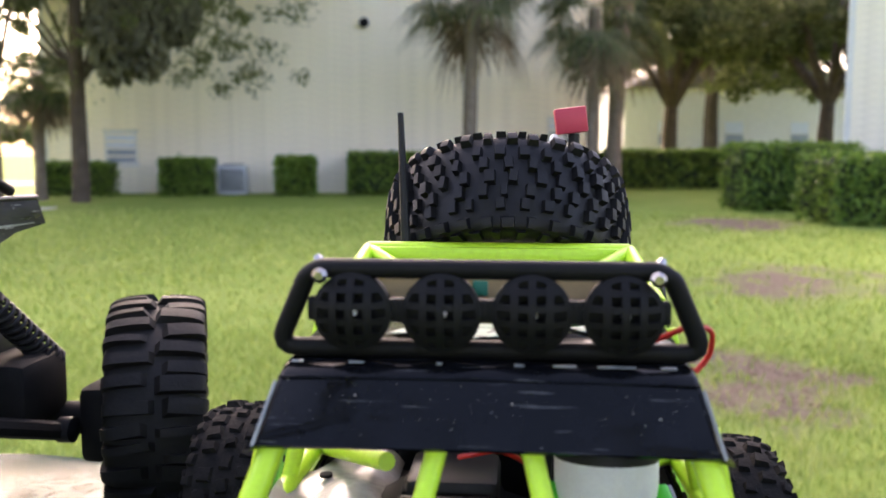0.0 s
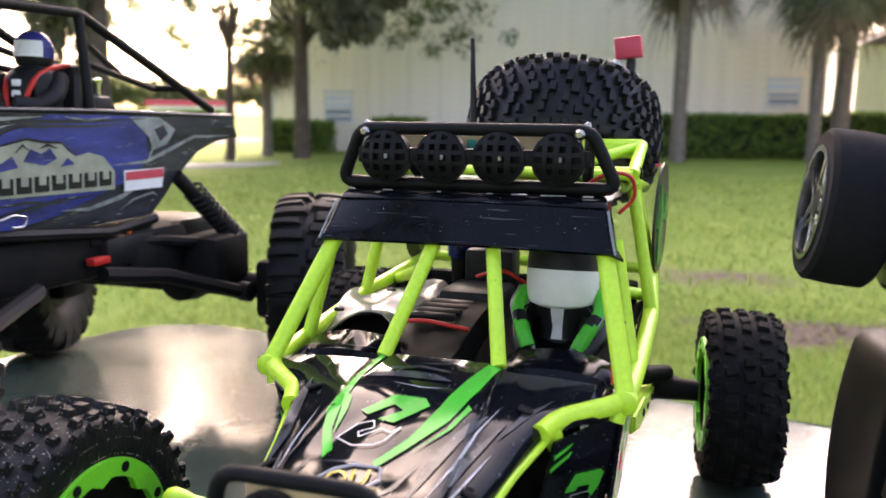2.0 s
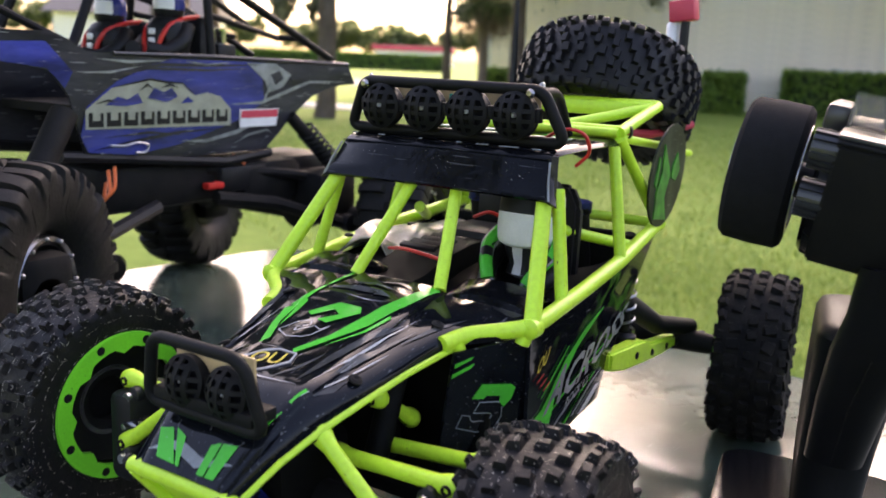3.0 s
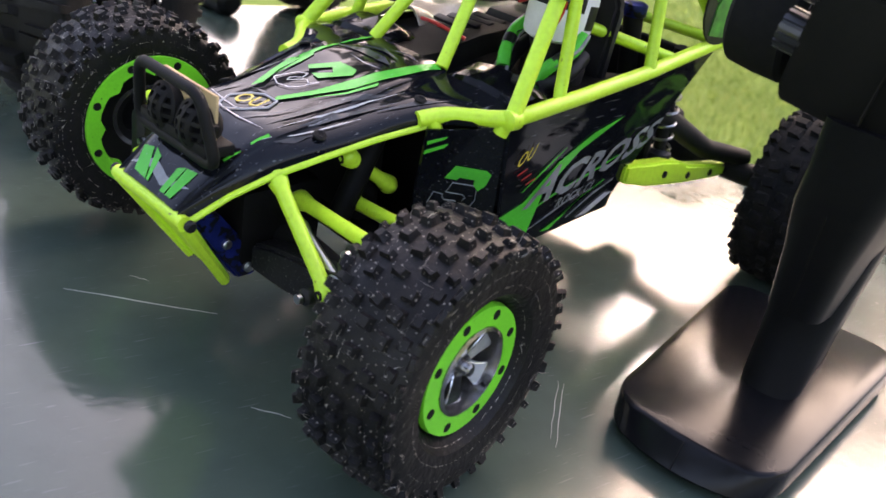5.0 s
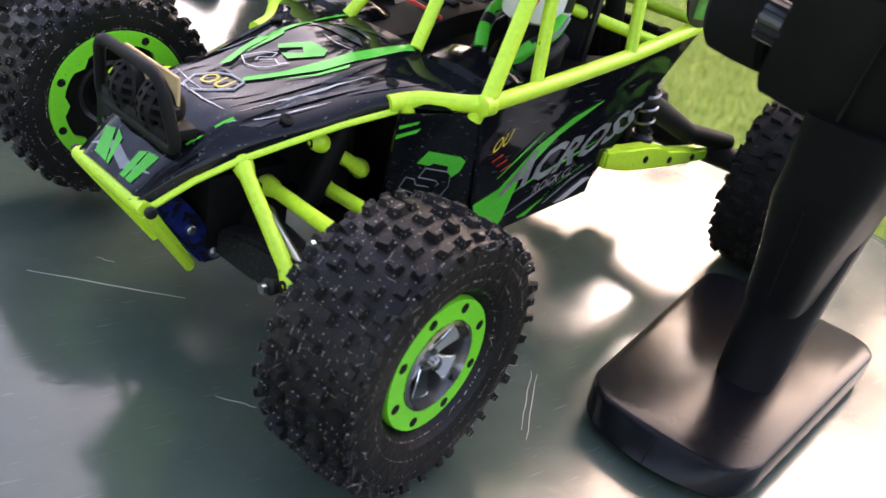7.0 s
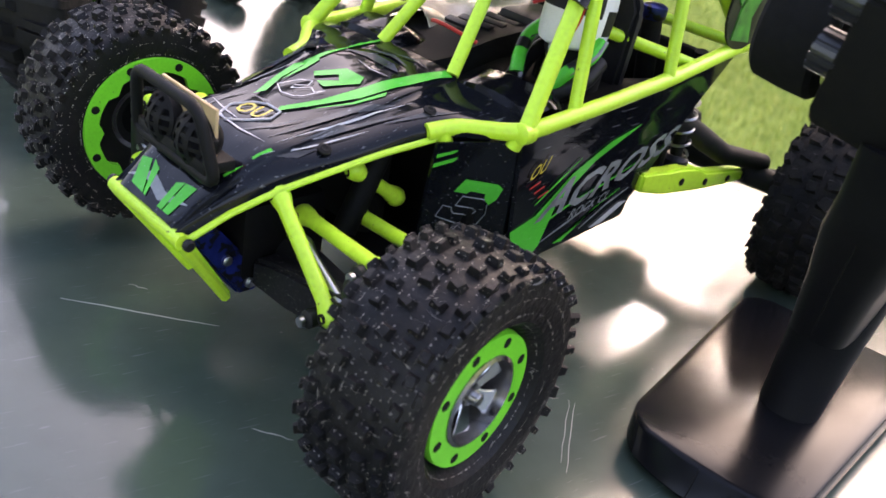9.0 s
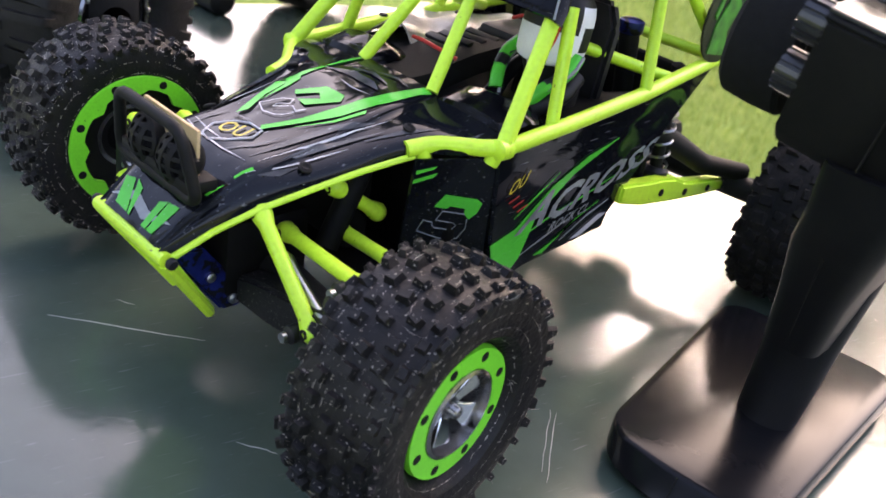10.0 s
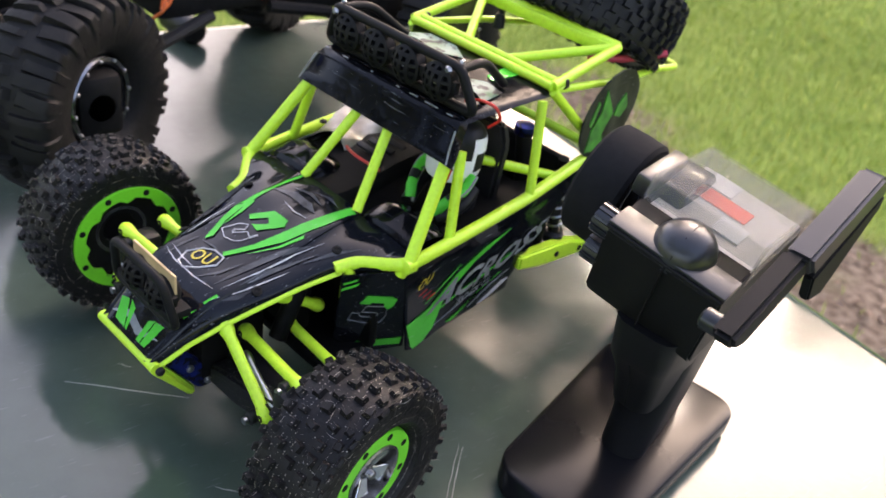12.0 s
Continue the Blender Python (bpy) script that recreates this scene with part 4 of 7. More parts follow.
for pts in ([(0.0905, 0.0560), (0.1150, 0.0640), (0.1400, 0.0690), (0.1620, 0.0745)], [(0.0870, 0.0700), (0.1000, 0.0790), (0.1120, 0.0870)], [(0.1300, 0.0470), (0.1480, 0.0560), (0.1640, 0.0610)], [(0.1000, 0.0480), (0.1150, 0.0530), (0.1330, 0.0590)]):
    part("thin_flash", flat(panel_x, streak(pts, 0.0011), 0.0008, 0.0003), DECALGREY if pts[0][0] > 0.095 else LEAFGREEN, car)
for k in range(3):
    y, z = 0.0795 + 0.004 * k, 0.0795 - 0.003 * k
    part("writing_bar", flat(panel_x, [(y, z), (y + 0.006, z + 0.002), (y + 0.006, z + 0.0025), (y, z + 0.0005)], 0.0010, 0.0003), WIRE_RED, car)

# Links, shocks and axles
def link(a, b, r=0.0029, material=None, name="suspension_link", eye=True):
    """A moulded link: slightly waisted rod that swells into an eye with a screw at either end."""
    a, b = Vector(a), Vector(b)
    d = (b - a).normalized()
    bm = bmesh.new()
    add_tube(bm, [a - d * 0.0042, a - d * 0.0034, a - d * 0.0012, a + d * 0.0022, a + d * 0.0060, a.lerp(b, 0.5), b - d * 0.0060, b - d * 0.0022, b + d * 0.0012, b + d * 0.0034, b + d * 0.0042],
             [r * 0.5, r * 1.05, r * 1.42, r * 1.32, r, r * 0.96, r, r * 1.32, r * 1.42, r * 1.05, r * 0.5], 12)
    rod = part(name, bm, material or NEON, car)
    if eye:
        for p in (a, b):
            part("screw", lathe([(0.0019, 0.0), (0.0019, -0.0008), (0.0010, -0.0008), (0.0008, -0.0003)], 10, "y"), SOOT, rod, m=Matrix.Translation(p + Vector((0, -r * 1.22, 0))))
    return rod


for s in (1, -1):
    link((s * 0.0300, -0.0165, 0.0825), (s * 0.0665, -0.0180, 0.0535))
    link((s * 0.0252, -0.0005, 0.0680), (s * 0.0770, -0.0075, 0.0740))
    link((s * 0.0255, 0.0245, 0.0633), (s * 0.0755, 0.0150, 0.0725))
    link((s * 0.0274, 0.0190, 0.0835), (s * 0.0276, 0.0414, 0.0681))
    link((s * 0.0380, -0.0085, 0.0640), (s * 0.0690, -0.0150, 0.0580), 0.0018, STEEL, "steering_rod", False)
    part("ball_joint", lathe([(0.0018, -0.004), (0.0034, -0.003), (0.0034, 0.003), (0.0018, 0.004)], 12, "y"), BLACK, car, m=pose(s * 0.0608, -0.0205, 0.0505))
    part("bolt", lathe([(0.0019, -0.0045), (0.0019, -0.0062), (0.0008, -0.0062)], 10, "y"), STEEL, car, m=pose(s * 0.0608, -0.0205, 0.0505))
    part("ball_joint", lathe([(0.0018, -0.004), (0.0036, -0.003), (0.0036, 0.003), (0.0018, 0.004)], 12, "y"), BLACK, car, m=pose(s * 0.0705, -0.0095, 0.0697))
    part("bolt", lathe([(0.0020, -0.0045), (0.0020, -0.0062), (0.0008, -0.0062)], 10, "y"), STEEL, car, m=pose(s * 0.0705, -0.0095, 0.0697))
    part("steering_arm", prism([(s * 0.0180, 0.0385), (s * 0.0400, 0.0395), (s * 0.0605, 0.0440), (s * 0.0720, 0.0460), (s * 0.0720, 0.0620), (s * 0.0560, 0.0590), (s * 0.0300, 0.0540), (s * 0.0180, 0.0500)][::s], 0.011,
         Matrix.Translation((0, -0.0065, 0)) @ Matrix(((1, 0, 0, 0), (0, 0, -1, 0), (0, 1, 0, 0), (0, 0, 0, 1))), 0.0016), RUBBER_GRIT, car, "gritty black steering arm")
    part("knuckle", box((s * 0.074, -0.004, 0.052), (0.014, 0.026, 0.038), bevel=0.004), BLACK, car)
    part("trailing_arm", prism([(0.172, 0.0665), (0.184, 0.0655), (0.195, 0.0640), (0.210, 0.0628), (0.224, 0.0605), (0.236, 0.0560), (0.262, 0.0520), (0.284, 0.0490), (0.287, 0.0455), (0.283, 0.0420), (0.262, 0.0430), (0.230, 0.0463), (0.195, 0.0510), (0.172, 0.0570)], 0.008,
         Matrix.Translation((s * 0.0565 - 0.004, 0, 0)) @ Matrix(((0, 0, 1, 0), (1, 0, 0, 0), (0, 1, 0, 0), (0, 0, 0, 1))), 0.0014), NEON, car)
    for y, z in ((0.210, 0.0555), (0.236, 0.0505), (0.262, 0.0475)):
        part("arm_screw", lathe([(0.0020, 0.0), (0.0020, 0.0006), (0.0010, 0.0009)], 12, "x"), SOOT, car, m=pose(s * 0.0606, y, z, 0, 0 if s > 0 else 180, 0))
    part("arm_joint", tube([(s * 0.058, 0.280, 0.0455), (s * 0.061, 0.291, 0.0455), (s * 0.072, 0.300, 0.0460)], 0.0042, 8), BLACK, car)
    part("axle_strut", tube([(s * 0.048, 0.200, 0.089), (s * 0.050, 0.226, 0.077), (s * 0.054, 0.260, 0.060), (s * 0.066, 0.290, 0.054)], [0.0062, 0.0064, 0.0058, 0.0050], 10), SOOT, car)
    coil = []
    for i in range(73):
        a = 2 * math.pi * i / 12
        q = i / 72
        coil.append((s * (0.0495 + 0.003 * q) + 0.0058 * math.cos(a), 0.2165 - 0.012 * q + 0.0058 * math.sin(a), 0.066 + 0.045 * q))
    shock = part("shock", tube([(s * 0.0495, 0.2175, 0.060), (s * 0.0525, 0.2045, 0.122)], 0.0034, 10), SOOT, car, "dark shock absorber with bare coil spring")
    part("spring", tube(coil, 0.0008, 6), STEEL, shock)
    part("spring_seat", lathe([(0.006, 0), (0.0072, 0.001), (0.0072, 0.005), (0.005, 0.007)], 18, "z"), BLACK, shock, m=pose(s * 0.0495, 0.2170, 0.0585))
    part("shock", tube([(s * 0.030, 0.015, 0.060), (s * 0.027, 0.035, 0.098)], 0.0048, 12), INNER, car)
    part("shock_cap", lathe([(0.0055, 0), (0.0062, 0.001), (0.0062, 0.006), (0.004, 0.007)], 16, "z"), BLUE, car, "blue metal shock cap", m=pose(s * 0.030, 0.190, 0.132))
    part("inner_shock", tube([(s * 0.030, 0.190, 0.133), (s * 0.030, 0.200, 0.090)], 0.005, 12), SOOT, car)
    fin = [(0.0225 + 0.0235 * math.cos(2 * math.pi * k / 22) + 0.006 * math.sin(2 * math.pi * k / 22), 0.0255 + 0.0270 * math.sin(2 * math.pi * k / 22)) for k in range(22)]
    mfin = Matrix.Translation((s * 0.0625 - 0.0006, 0.2000, 0.1270)) @ Matrix.Rotation(radians(s * -3), 4, "Z") @ Matrix(((0, 0, 1, 0), (1, 0, 0, 0), (0, 1, 0, 0), (0, 0, 0, 1)))
    finp = part("rear_fin", prism(fin, 0.0012, mfin, 0.0003), FINGREY, car, "smoky grey rear fin with faint green print")
    dec = Matrix.Translation((s * 0.0008, 0, 0))
    for poly in ([(0.006, 0.004), (0.022, 0.002), (0.018, 0.014), (0.024, 0.026), (0.014, 0.042), (0.013, 0.028), (0.007, 0.018)], [(0.027, 0.030), (0.033, 0.037), (0.037, 0.028), (0.032, 0.022), (0.026, 0.024)], [(0.004, 0.022), (0.008, 0.036), (0.010, 0.034), (0.006, 0.020)]):
        part("fin_print", prism(poly, 0.0012, dec @ mfin, 0.0), FINGREEN, finp)
part("front_axle", tube([(-0.085, -0.002, 0.046), (-0.03, 0.0, 0.048), (0.03, 0.0, 0.048), (0.085, -0.002, 0.046)], [0.006, 0.0075, 0.0075, 0.006], 12), SOOT, car)
part("gearbox", box((0, -0.002, 0.054), (0.036, 0.04, 0.036), bevel=0.006), INNER, car)
part("rear_axle", tube([(-0.085, 0.287, 0.046), (-0.02, 0.287, 0.046), (0.02, 0.287, 0.046), (0.085, 0.287, 0.046)], [0.006, 0.009, 0.009, 0.006], 12), SOOT, car)
part("rear_gearbox", box((0, 0.285, 0.048), (0.034, 0.042, 0.036), bevel=0.008), SOOT, car)
part("chassis_floor", box((0, 0.105, 0.042), (0.094, 0.150, 0.006), bevel=0.002), INNER, car)
part("front_bulkhead", box((0, 0.035, 0.076), (0.05, 0.012, 0.05), bevel=0.003), INNER, car)
part("wheel_well", box((0, 0.062, 0.074), (0.104, 0.006, 0.058), bevel=0.002), INNER, car)
part("rear_wall", box((0, 0.205, 0.085), (0.10, 0.006, 0.075), bevel=0.002), INNER, car)

# Inside: tray, dash humps, driver's seat, electronics and wires
rows = [[(-0.060, y, z0), (-0.030, y, z1), (0.0, y, z1 + 0.002), (0.004, y, z1 - 0.006), (0.030, y, z1 - 0.010), (0.060, y, z0)] for y, z0, z1 in ((0.072, 0.104, 0.109), (0.090, 0.106, 0.110), (0.115, 0.108, 0.116), (0.15, 0.112, 0.118), (0.19, 0.117, 0.110))]
part("interior_tray", sheet(smooth_rows(rows, 2)), INNER, car, "glossy black moulded interior tray")
for s in (1, -1):
    rows = []
    for y, z in ((0.070, 0.109), (0.074, 0.1145), (0.086, 0.1175), (0.096, 0.1155), (0.101, 0.110)):
        rows.append([(s * 0.040 + 0.020 * math.cos(a), y, z - 0.006 + 0.006 * math.sin(a) * (0.4 + 0.6 * math.sin(math.pi * (y - 0.066) / 0.038))) for a in [math.pi * k / 8 for k in range(9)]])
    part("dash_hump", sheet(rows), VISOR, car)
for k in range(6):
    part("tray_louver", box((-0.018, 0.112 + 0.009 * k, 0.1195), (0.020, 0.004, 0.002), Matrix.Rotation(radians(20), 4, "X"), 0.0006), BLACK, car)
sheet_rows = [[(-0.066 - 0.05 * (y - 0.11), y, 0.112 + 0.010 * math.sin(55 * y)), (-0.058, y, 0.1165 + 0.002 * math.sin(160 * y)), (-0.048, y, 0.1185 + 0.0025 * math.sin(130 * y + 1)), (-0.038, y, 0.1180 + 0.003 * math.sin(170 * y + 2)), (-0.032, y, 0.1140)] for y in (0.106, 0.114, 0.122, 0.130, 0.140, 0.152, 0.164, 0.176, 0.188)]
part("crumpled_sheet", sheet(smooth_rows(sheet_rows, 2)), FOIL, car, "crumpled pale silver plastic sheet")
for x, y in ((-0.060, 0.112), (-0.055, 0.160)):
    part("screw", lathe([(0.0022, 0.0), (0.0022, 0.0010), (0.0012, 0.0014)], 12, "z"), SOOT, car, m=pose(x, y, 0.1185))
part("battery", box((-0.012, 0.160, 0.119), (0.030, 0.030, 0.010), bevel=0.003), BLACK, car)
part("servo", box((-0.012, 0.185, 0.128), (0.024, 0.016, 0.020), bevel=0.002), BLACK, car)
part("seat", prism([(-0.016, 0.0), (0.016, 0.0), (0.014, 0.036), (0.008, 0.046), (-0.008, 0.046), (-0.014, 0.036)], 0.007, Matrix.Translation((0.032, 0.152, 0.105)) @ Matrix.Rotation(radians(80), 4, "X"), 0.002), BLACK, car)
for pts in ([(0.0545, 0.1000, 0.1510), (0.0560, 0.0960, 0.1430), (0.0570, 0.0850, 0.1320), (0.0605, 0.0765, 0.1200), (0.0618, 0.0700, 0.1110)], [(-0.01, 0.15, 0.130), (0.004, 0.142, 0.136), (0.012, 0.150, 0.128), (0.020, 0.170, 0.124)], [(-0.03, 0.105, 0.118), (-0.016, 0.098, 0.121), (0.0, 0.104, 0.117)]):
    part("wire", tube(fillet(pts, 0.008), 0.0009, 6), WIRE_RED, car)
part("wire", tube(fillet([(0.044, 0.114, 0.176), (0.053, 0.112, 0.181), (0.0605, 0.118, 0.179), (0.0610, 0.124, 0.170), (0.055, 0.122, 0.164)], 0.008), 0.0008, 6), WIRE_RED, car, "thin red wire loop")
part("rear_strap", tube(fillet([(0.030, 0.24, 0.172), (0.040, 0.262, 0.170), (0.056, 0.285, 0.176)], 0.006), 0.0024, 8), RED, car)

# Aerial and the red-topped balance plug behind the spare tyre
part("aerial", tube([(-0.0365, 0.232, 0.170), (-0.0385, 0.238, 0.205), (-0.0405, 0.2415, 0.2425)], [0.0022, 0.0019, 0.0012], 8), BLACK, car, "thin black whip aerial")
part("aerial_base", lathe([(0.004, 0), (0.0034, 0.006), (0.0024, 0.009)], 12, "z"), BLACK, car, m=pose(-0.0365, 0.232, 0.168))
plug = part("flag_stem", tube([(0.036, 0.318, 0.160), (0.0355, 0.319, 0.215), (0.0352, 0.3205, 0.236)], [0.0035, 0.003, 0.0028], 8), BLACK, car)
part("flag_cube", box((0.0335, 0.321, 0.2425), (0.0155, 0.012, 0.0125), Matrix.Rotation(radians(-7), 4, "Y"), 0.0008), RED, car, "small crimson plastic cube on a stem")
part("white_stem", lathe([(0.003, 0), (0.0042, 0.001), (0.0042, 0.014), (0.003, 0.016)], 12, "z"), WHITE, car, m=pose(0.0275, 0.322, 0.220))
part("red_stem", lathe([(0.0024, 0), (0.0034, 0.001), (0.0034, 0.020), (0.0024, 0.021)], 12, "z"), RED, car, m=pose(0.0275, 0.322, 0.199))

# The toy drivers: each one plain shape of helmet, chest and harness
def tie(bm):
    """A small web ties each loose piece to the first one."""
    bm.verts.ensure_lookup_table()
    seen, islands = set(), []
    for v in bm.verts:
        if v not in seen:
            stack_, isle = [v], []
            seen.add(v)
            while stack_:
                u = stack_.pop()
                isle.append(u)
                for e in u.link_edges:
                    o = e.other_vert(u)
                    if o not in seen:
                        seen.add(o)
                        stack_.append(o)
            islands.append(isle)
    for isle in islands[1:]:
        far = min(isle, key=lambda v: (v.co - Vector((0, 0, 0.008))).length)
        near = min(islands[0], key=lambda v: (v.co - far.co).length)
        bm.faces.new((near, far, far.link_edges[0].other_vert(far)))


def toy_figure(mats):
    """A bust: full-face helmet with a dark visor, tapered chest, shoulders and a padded V harness. mats: dark, helmet, chest, pad, piping, crown."""
    bm = bmesh.new()
    n, rings = 32, []
    prof = [(0.0012, 0.0470), (0.0072, 0.0458), (0.0112, 0.0432), (0.0136, 0.0396), (0.0146, 0.0355), (0.0149, 0.0315), (0.0149, 0.0284), (0.0150, 0.0278), (0.0149, 0.0210), (0.0143, 0.0168), (0.0134, 0.0150), (0.0112, 0.0140)]
    for r, z in prof:
        rings.append([bm.verts.new((r * 0.98 * math.sin(2 * math.pi * k / n), -r * math.cos(2 * math.pi * k / n) * (1.0 if math.cos(2 * math.pi * k / n) > 0 else 1.18), z - 0.0016 * (math.cos(2 * math.pi * k / n) if z < 0.018 else 0))) for k in range(n)])
    for a, b in zip(rings, rings[1:]):
        for k in range(n):
            f = bm.faces.new((a[k], a[(k + 1) % n], b[(k + 1) % n], b[k]))
            c = f.calc_center_median()
            turn = abs(math.degrees(math.atan2(c.x, -c.y)))
            visor = c.z > 0.0280 and c.z < 0.0425 and turn < 78
            ear = 88 < turn < 128 and 0.0225 < c.z < 0.0335
            f.material_index = 0 if visor or ear else (5 if c.z > 0.0395 else 1)
    bm.faces.new(rings[0])
    bm.faces.new(rings[-1][::-1])
    chest = lathe([(0.0110, 0.0150), (0.0098, 0.0105), (0.0074, 0.0050), (0.0086, 0.0), (0.0040, -0.0020)], 24, "z")
    for f in chest.faces:
        f.material_index = 2 if abs(f.calc_center_median().x) < 0.0026 else 0
    join(bm, chest)
    extra = bmesh.new()
    add_box(extra, (0, 0.006, -0.004), (0.030, 0.014, 0.024), bevel=0.004)
    for sx in (1, -1):
        add_tube(extra, fillet([(sx * 0.014, 0.006, 0.010), (sx * 0.0165, -0.004, 0.002), (sx * 0.011, -0.016, -0.006)], 0.006), 0.0040, 10)
    for f in extra.faces:
        f.material_index = 0
    join(bm, extra)
    for sx in (1, -1):
        path = fillet([(sx * 0.0150, 0.001, 0.0185), (sx * 0.0172, -0.006, 0.0120), (sx * 0.0128, -0.0140, 0.0040), (sx * 0.0095, -0.0165, -0.0030)], 0.007, 5)
        side = Vector((sx * 0.0026, 0.0, 0.0012))
        for pts, wide, kind in ((path, 0.0031, 3), ([p + side for p in path], 0.0009, 4), ([p - side for p in path], 0.0009, 4)):
            pad = bmesh.new()
            add_tube(pad, pts, wide, 10)
            for f in pad.faces:
                z = f.calc_center_median().z
                f.material_index = 0 if kind == 3 and 0.0075 < z < 0.0100 else kind
            join(bm, pad)
    tie(bm)
    for f in bm.faces:
        f.smooth = True
    return linked("toy_driver", bm, mats)


driver = toy_figure([BLACK, WHITE, SILVER, LEAFGREEN, DECALGREY, BLACK])
driver.matrix_basis = BUGGY @ pose(0.0335, 0.122, 0.1125, -8, 0, 0)
tagged(driver, "toy driver figure with black and white helmet and green harness", "doll")


# ---- the blue rock crawler beside it ----
TRUCK_TYRE = lug_tyre(0.0745, 0.053, 0.0335, 18, [(2, 13, 0, 3), (4, 14, 5, 3), (16, 27, 3, 3), (15, 25, 8, 3)], 0.0048, 3, 0.25, shrink=0.90)
TRUCK_TYRE.materials.append(RUBBER_OLD)
TX0 = -0.335        # the truck's middle line
truck = thing("toy_truck", pose(TX0, 0, Z0), "blue and grey rock crawler truck with black roll cage", "toy truck")
BEAD = mesh_of("bead_ring", lathe([(0.0280, 0.0), (0.0322, 0.0), (0.0328, 0.003), (0.0312, 0.0048), (0.0286, 0.0042)], 48, "x", closed=True), mat("dark_chrome", (0.25, 0.25, 0.26), 0.22, 1.0, scale=100, amount=0.5))
RIMW = mesh_of("rim", lathe([(0.027, -0.018), (0.033, -0.018), (0.033, 0.014), (0.0265, 0.016), (0.024, 0.006), (0.010, -0.002), (0.008, 0.004), (0.002, 0.005)], 40, "x"), BLACK)
RBOLT = mesh_of("bolt", lathe([(0.0014, 0.0), (0.0014, 0.0012), (0.0006, 0.0018)], 8, "x"), STEEL)
for x, y, rz in ((0.086, 0.052, 27), (0.133, 0.374, 20), (-0.120, 0.040, 198), (-0.130, 0.374, 200)):
    hub = new("wheel")
    hub.parent, hub.matrix_basis = truck, pose(x, y, LOW + 0.0745, 0, 0, rz)
    tagged(hub, "big wheel with worn paddle-lugged tyre")
    child("tyre", TRUCK_TYRE, hub)
    child("rim", RIMW, hub)
    child("bead_ring", BEAD, hub, pose(0.0135, 0, 0), "dark chrome bead ring")
    for i in range(12):
        a = 2 * math.pi * i / 12
        child("bolt", RBOLT, hub, pose(0.0182, 0.0298 * math.sin(a), 0.0298 * math.cos(a)))

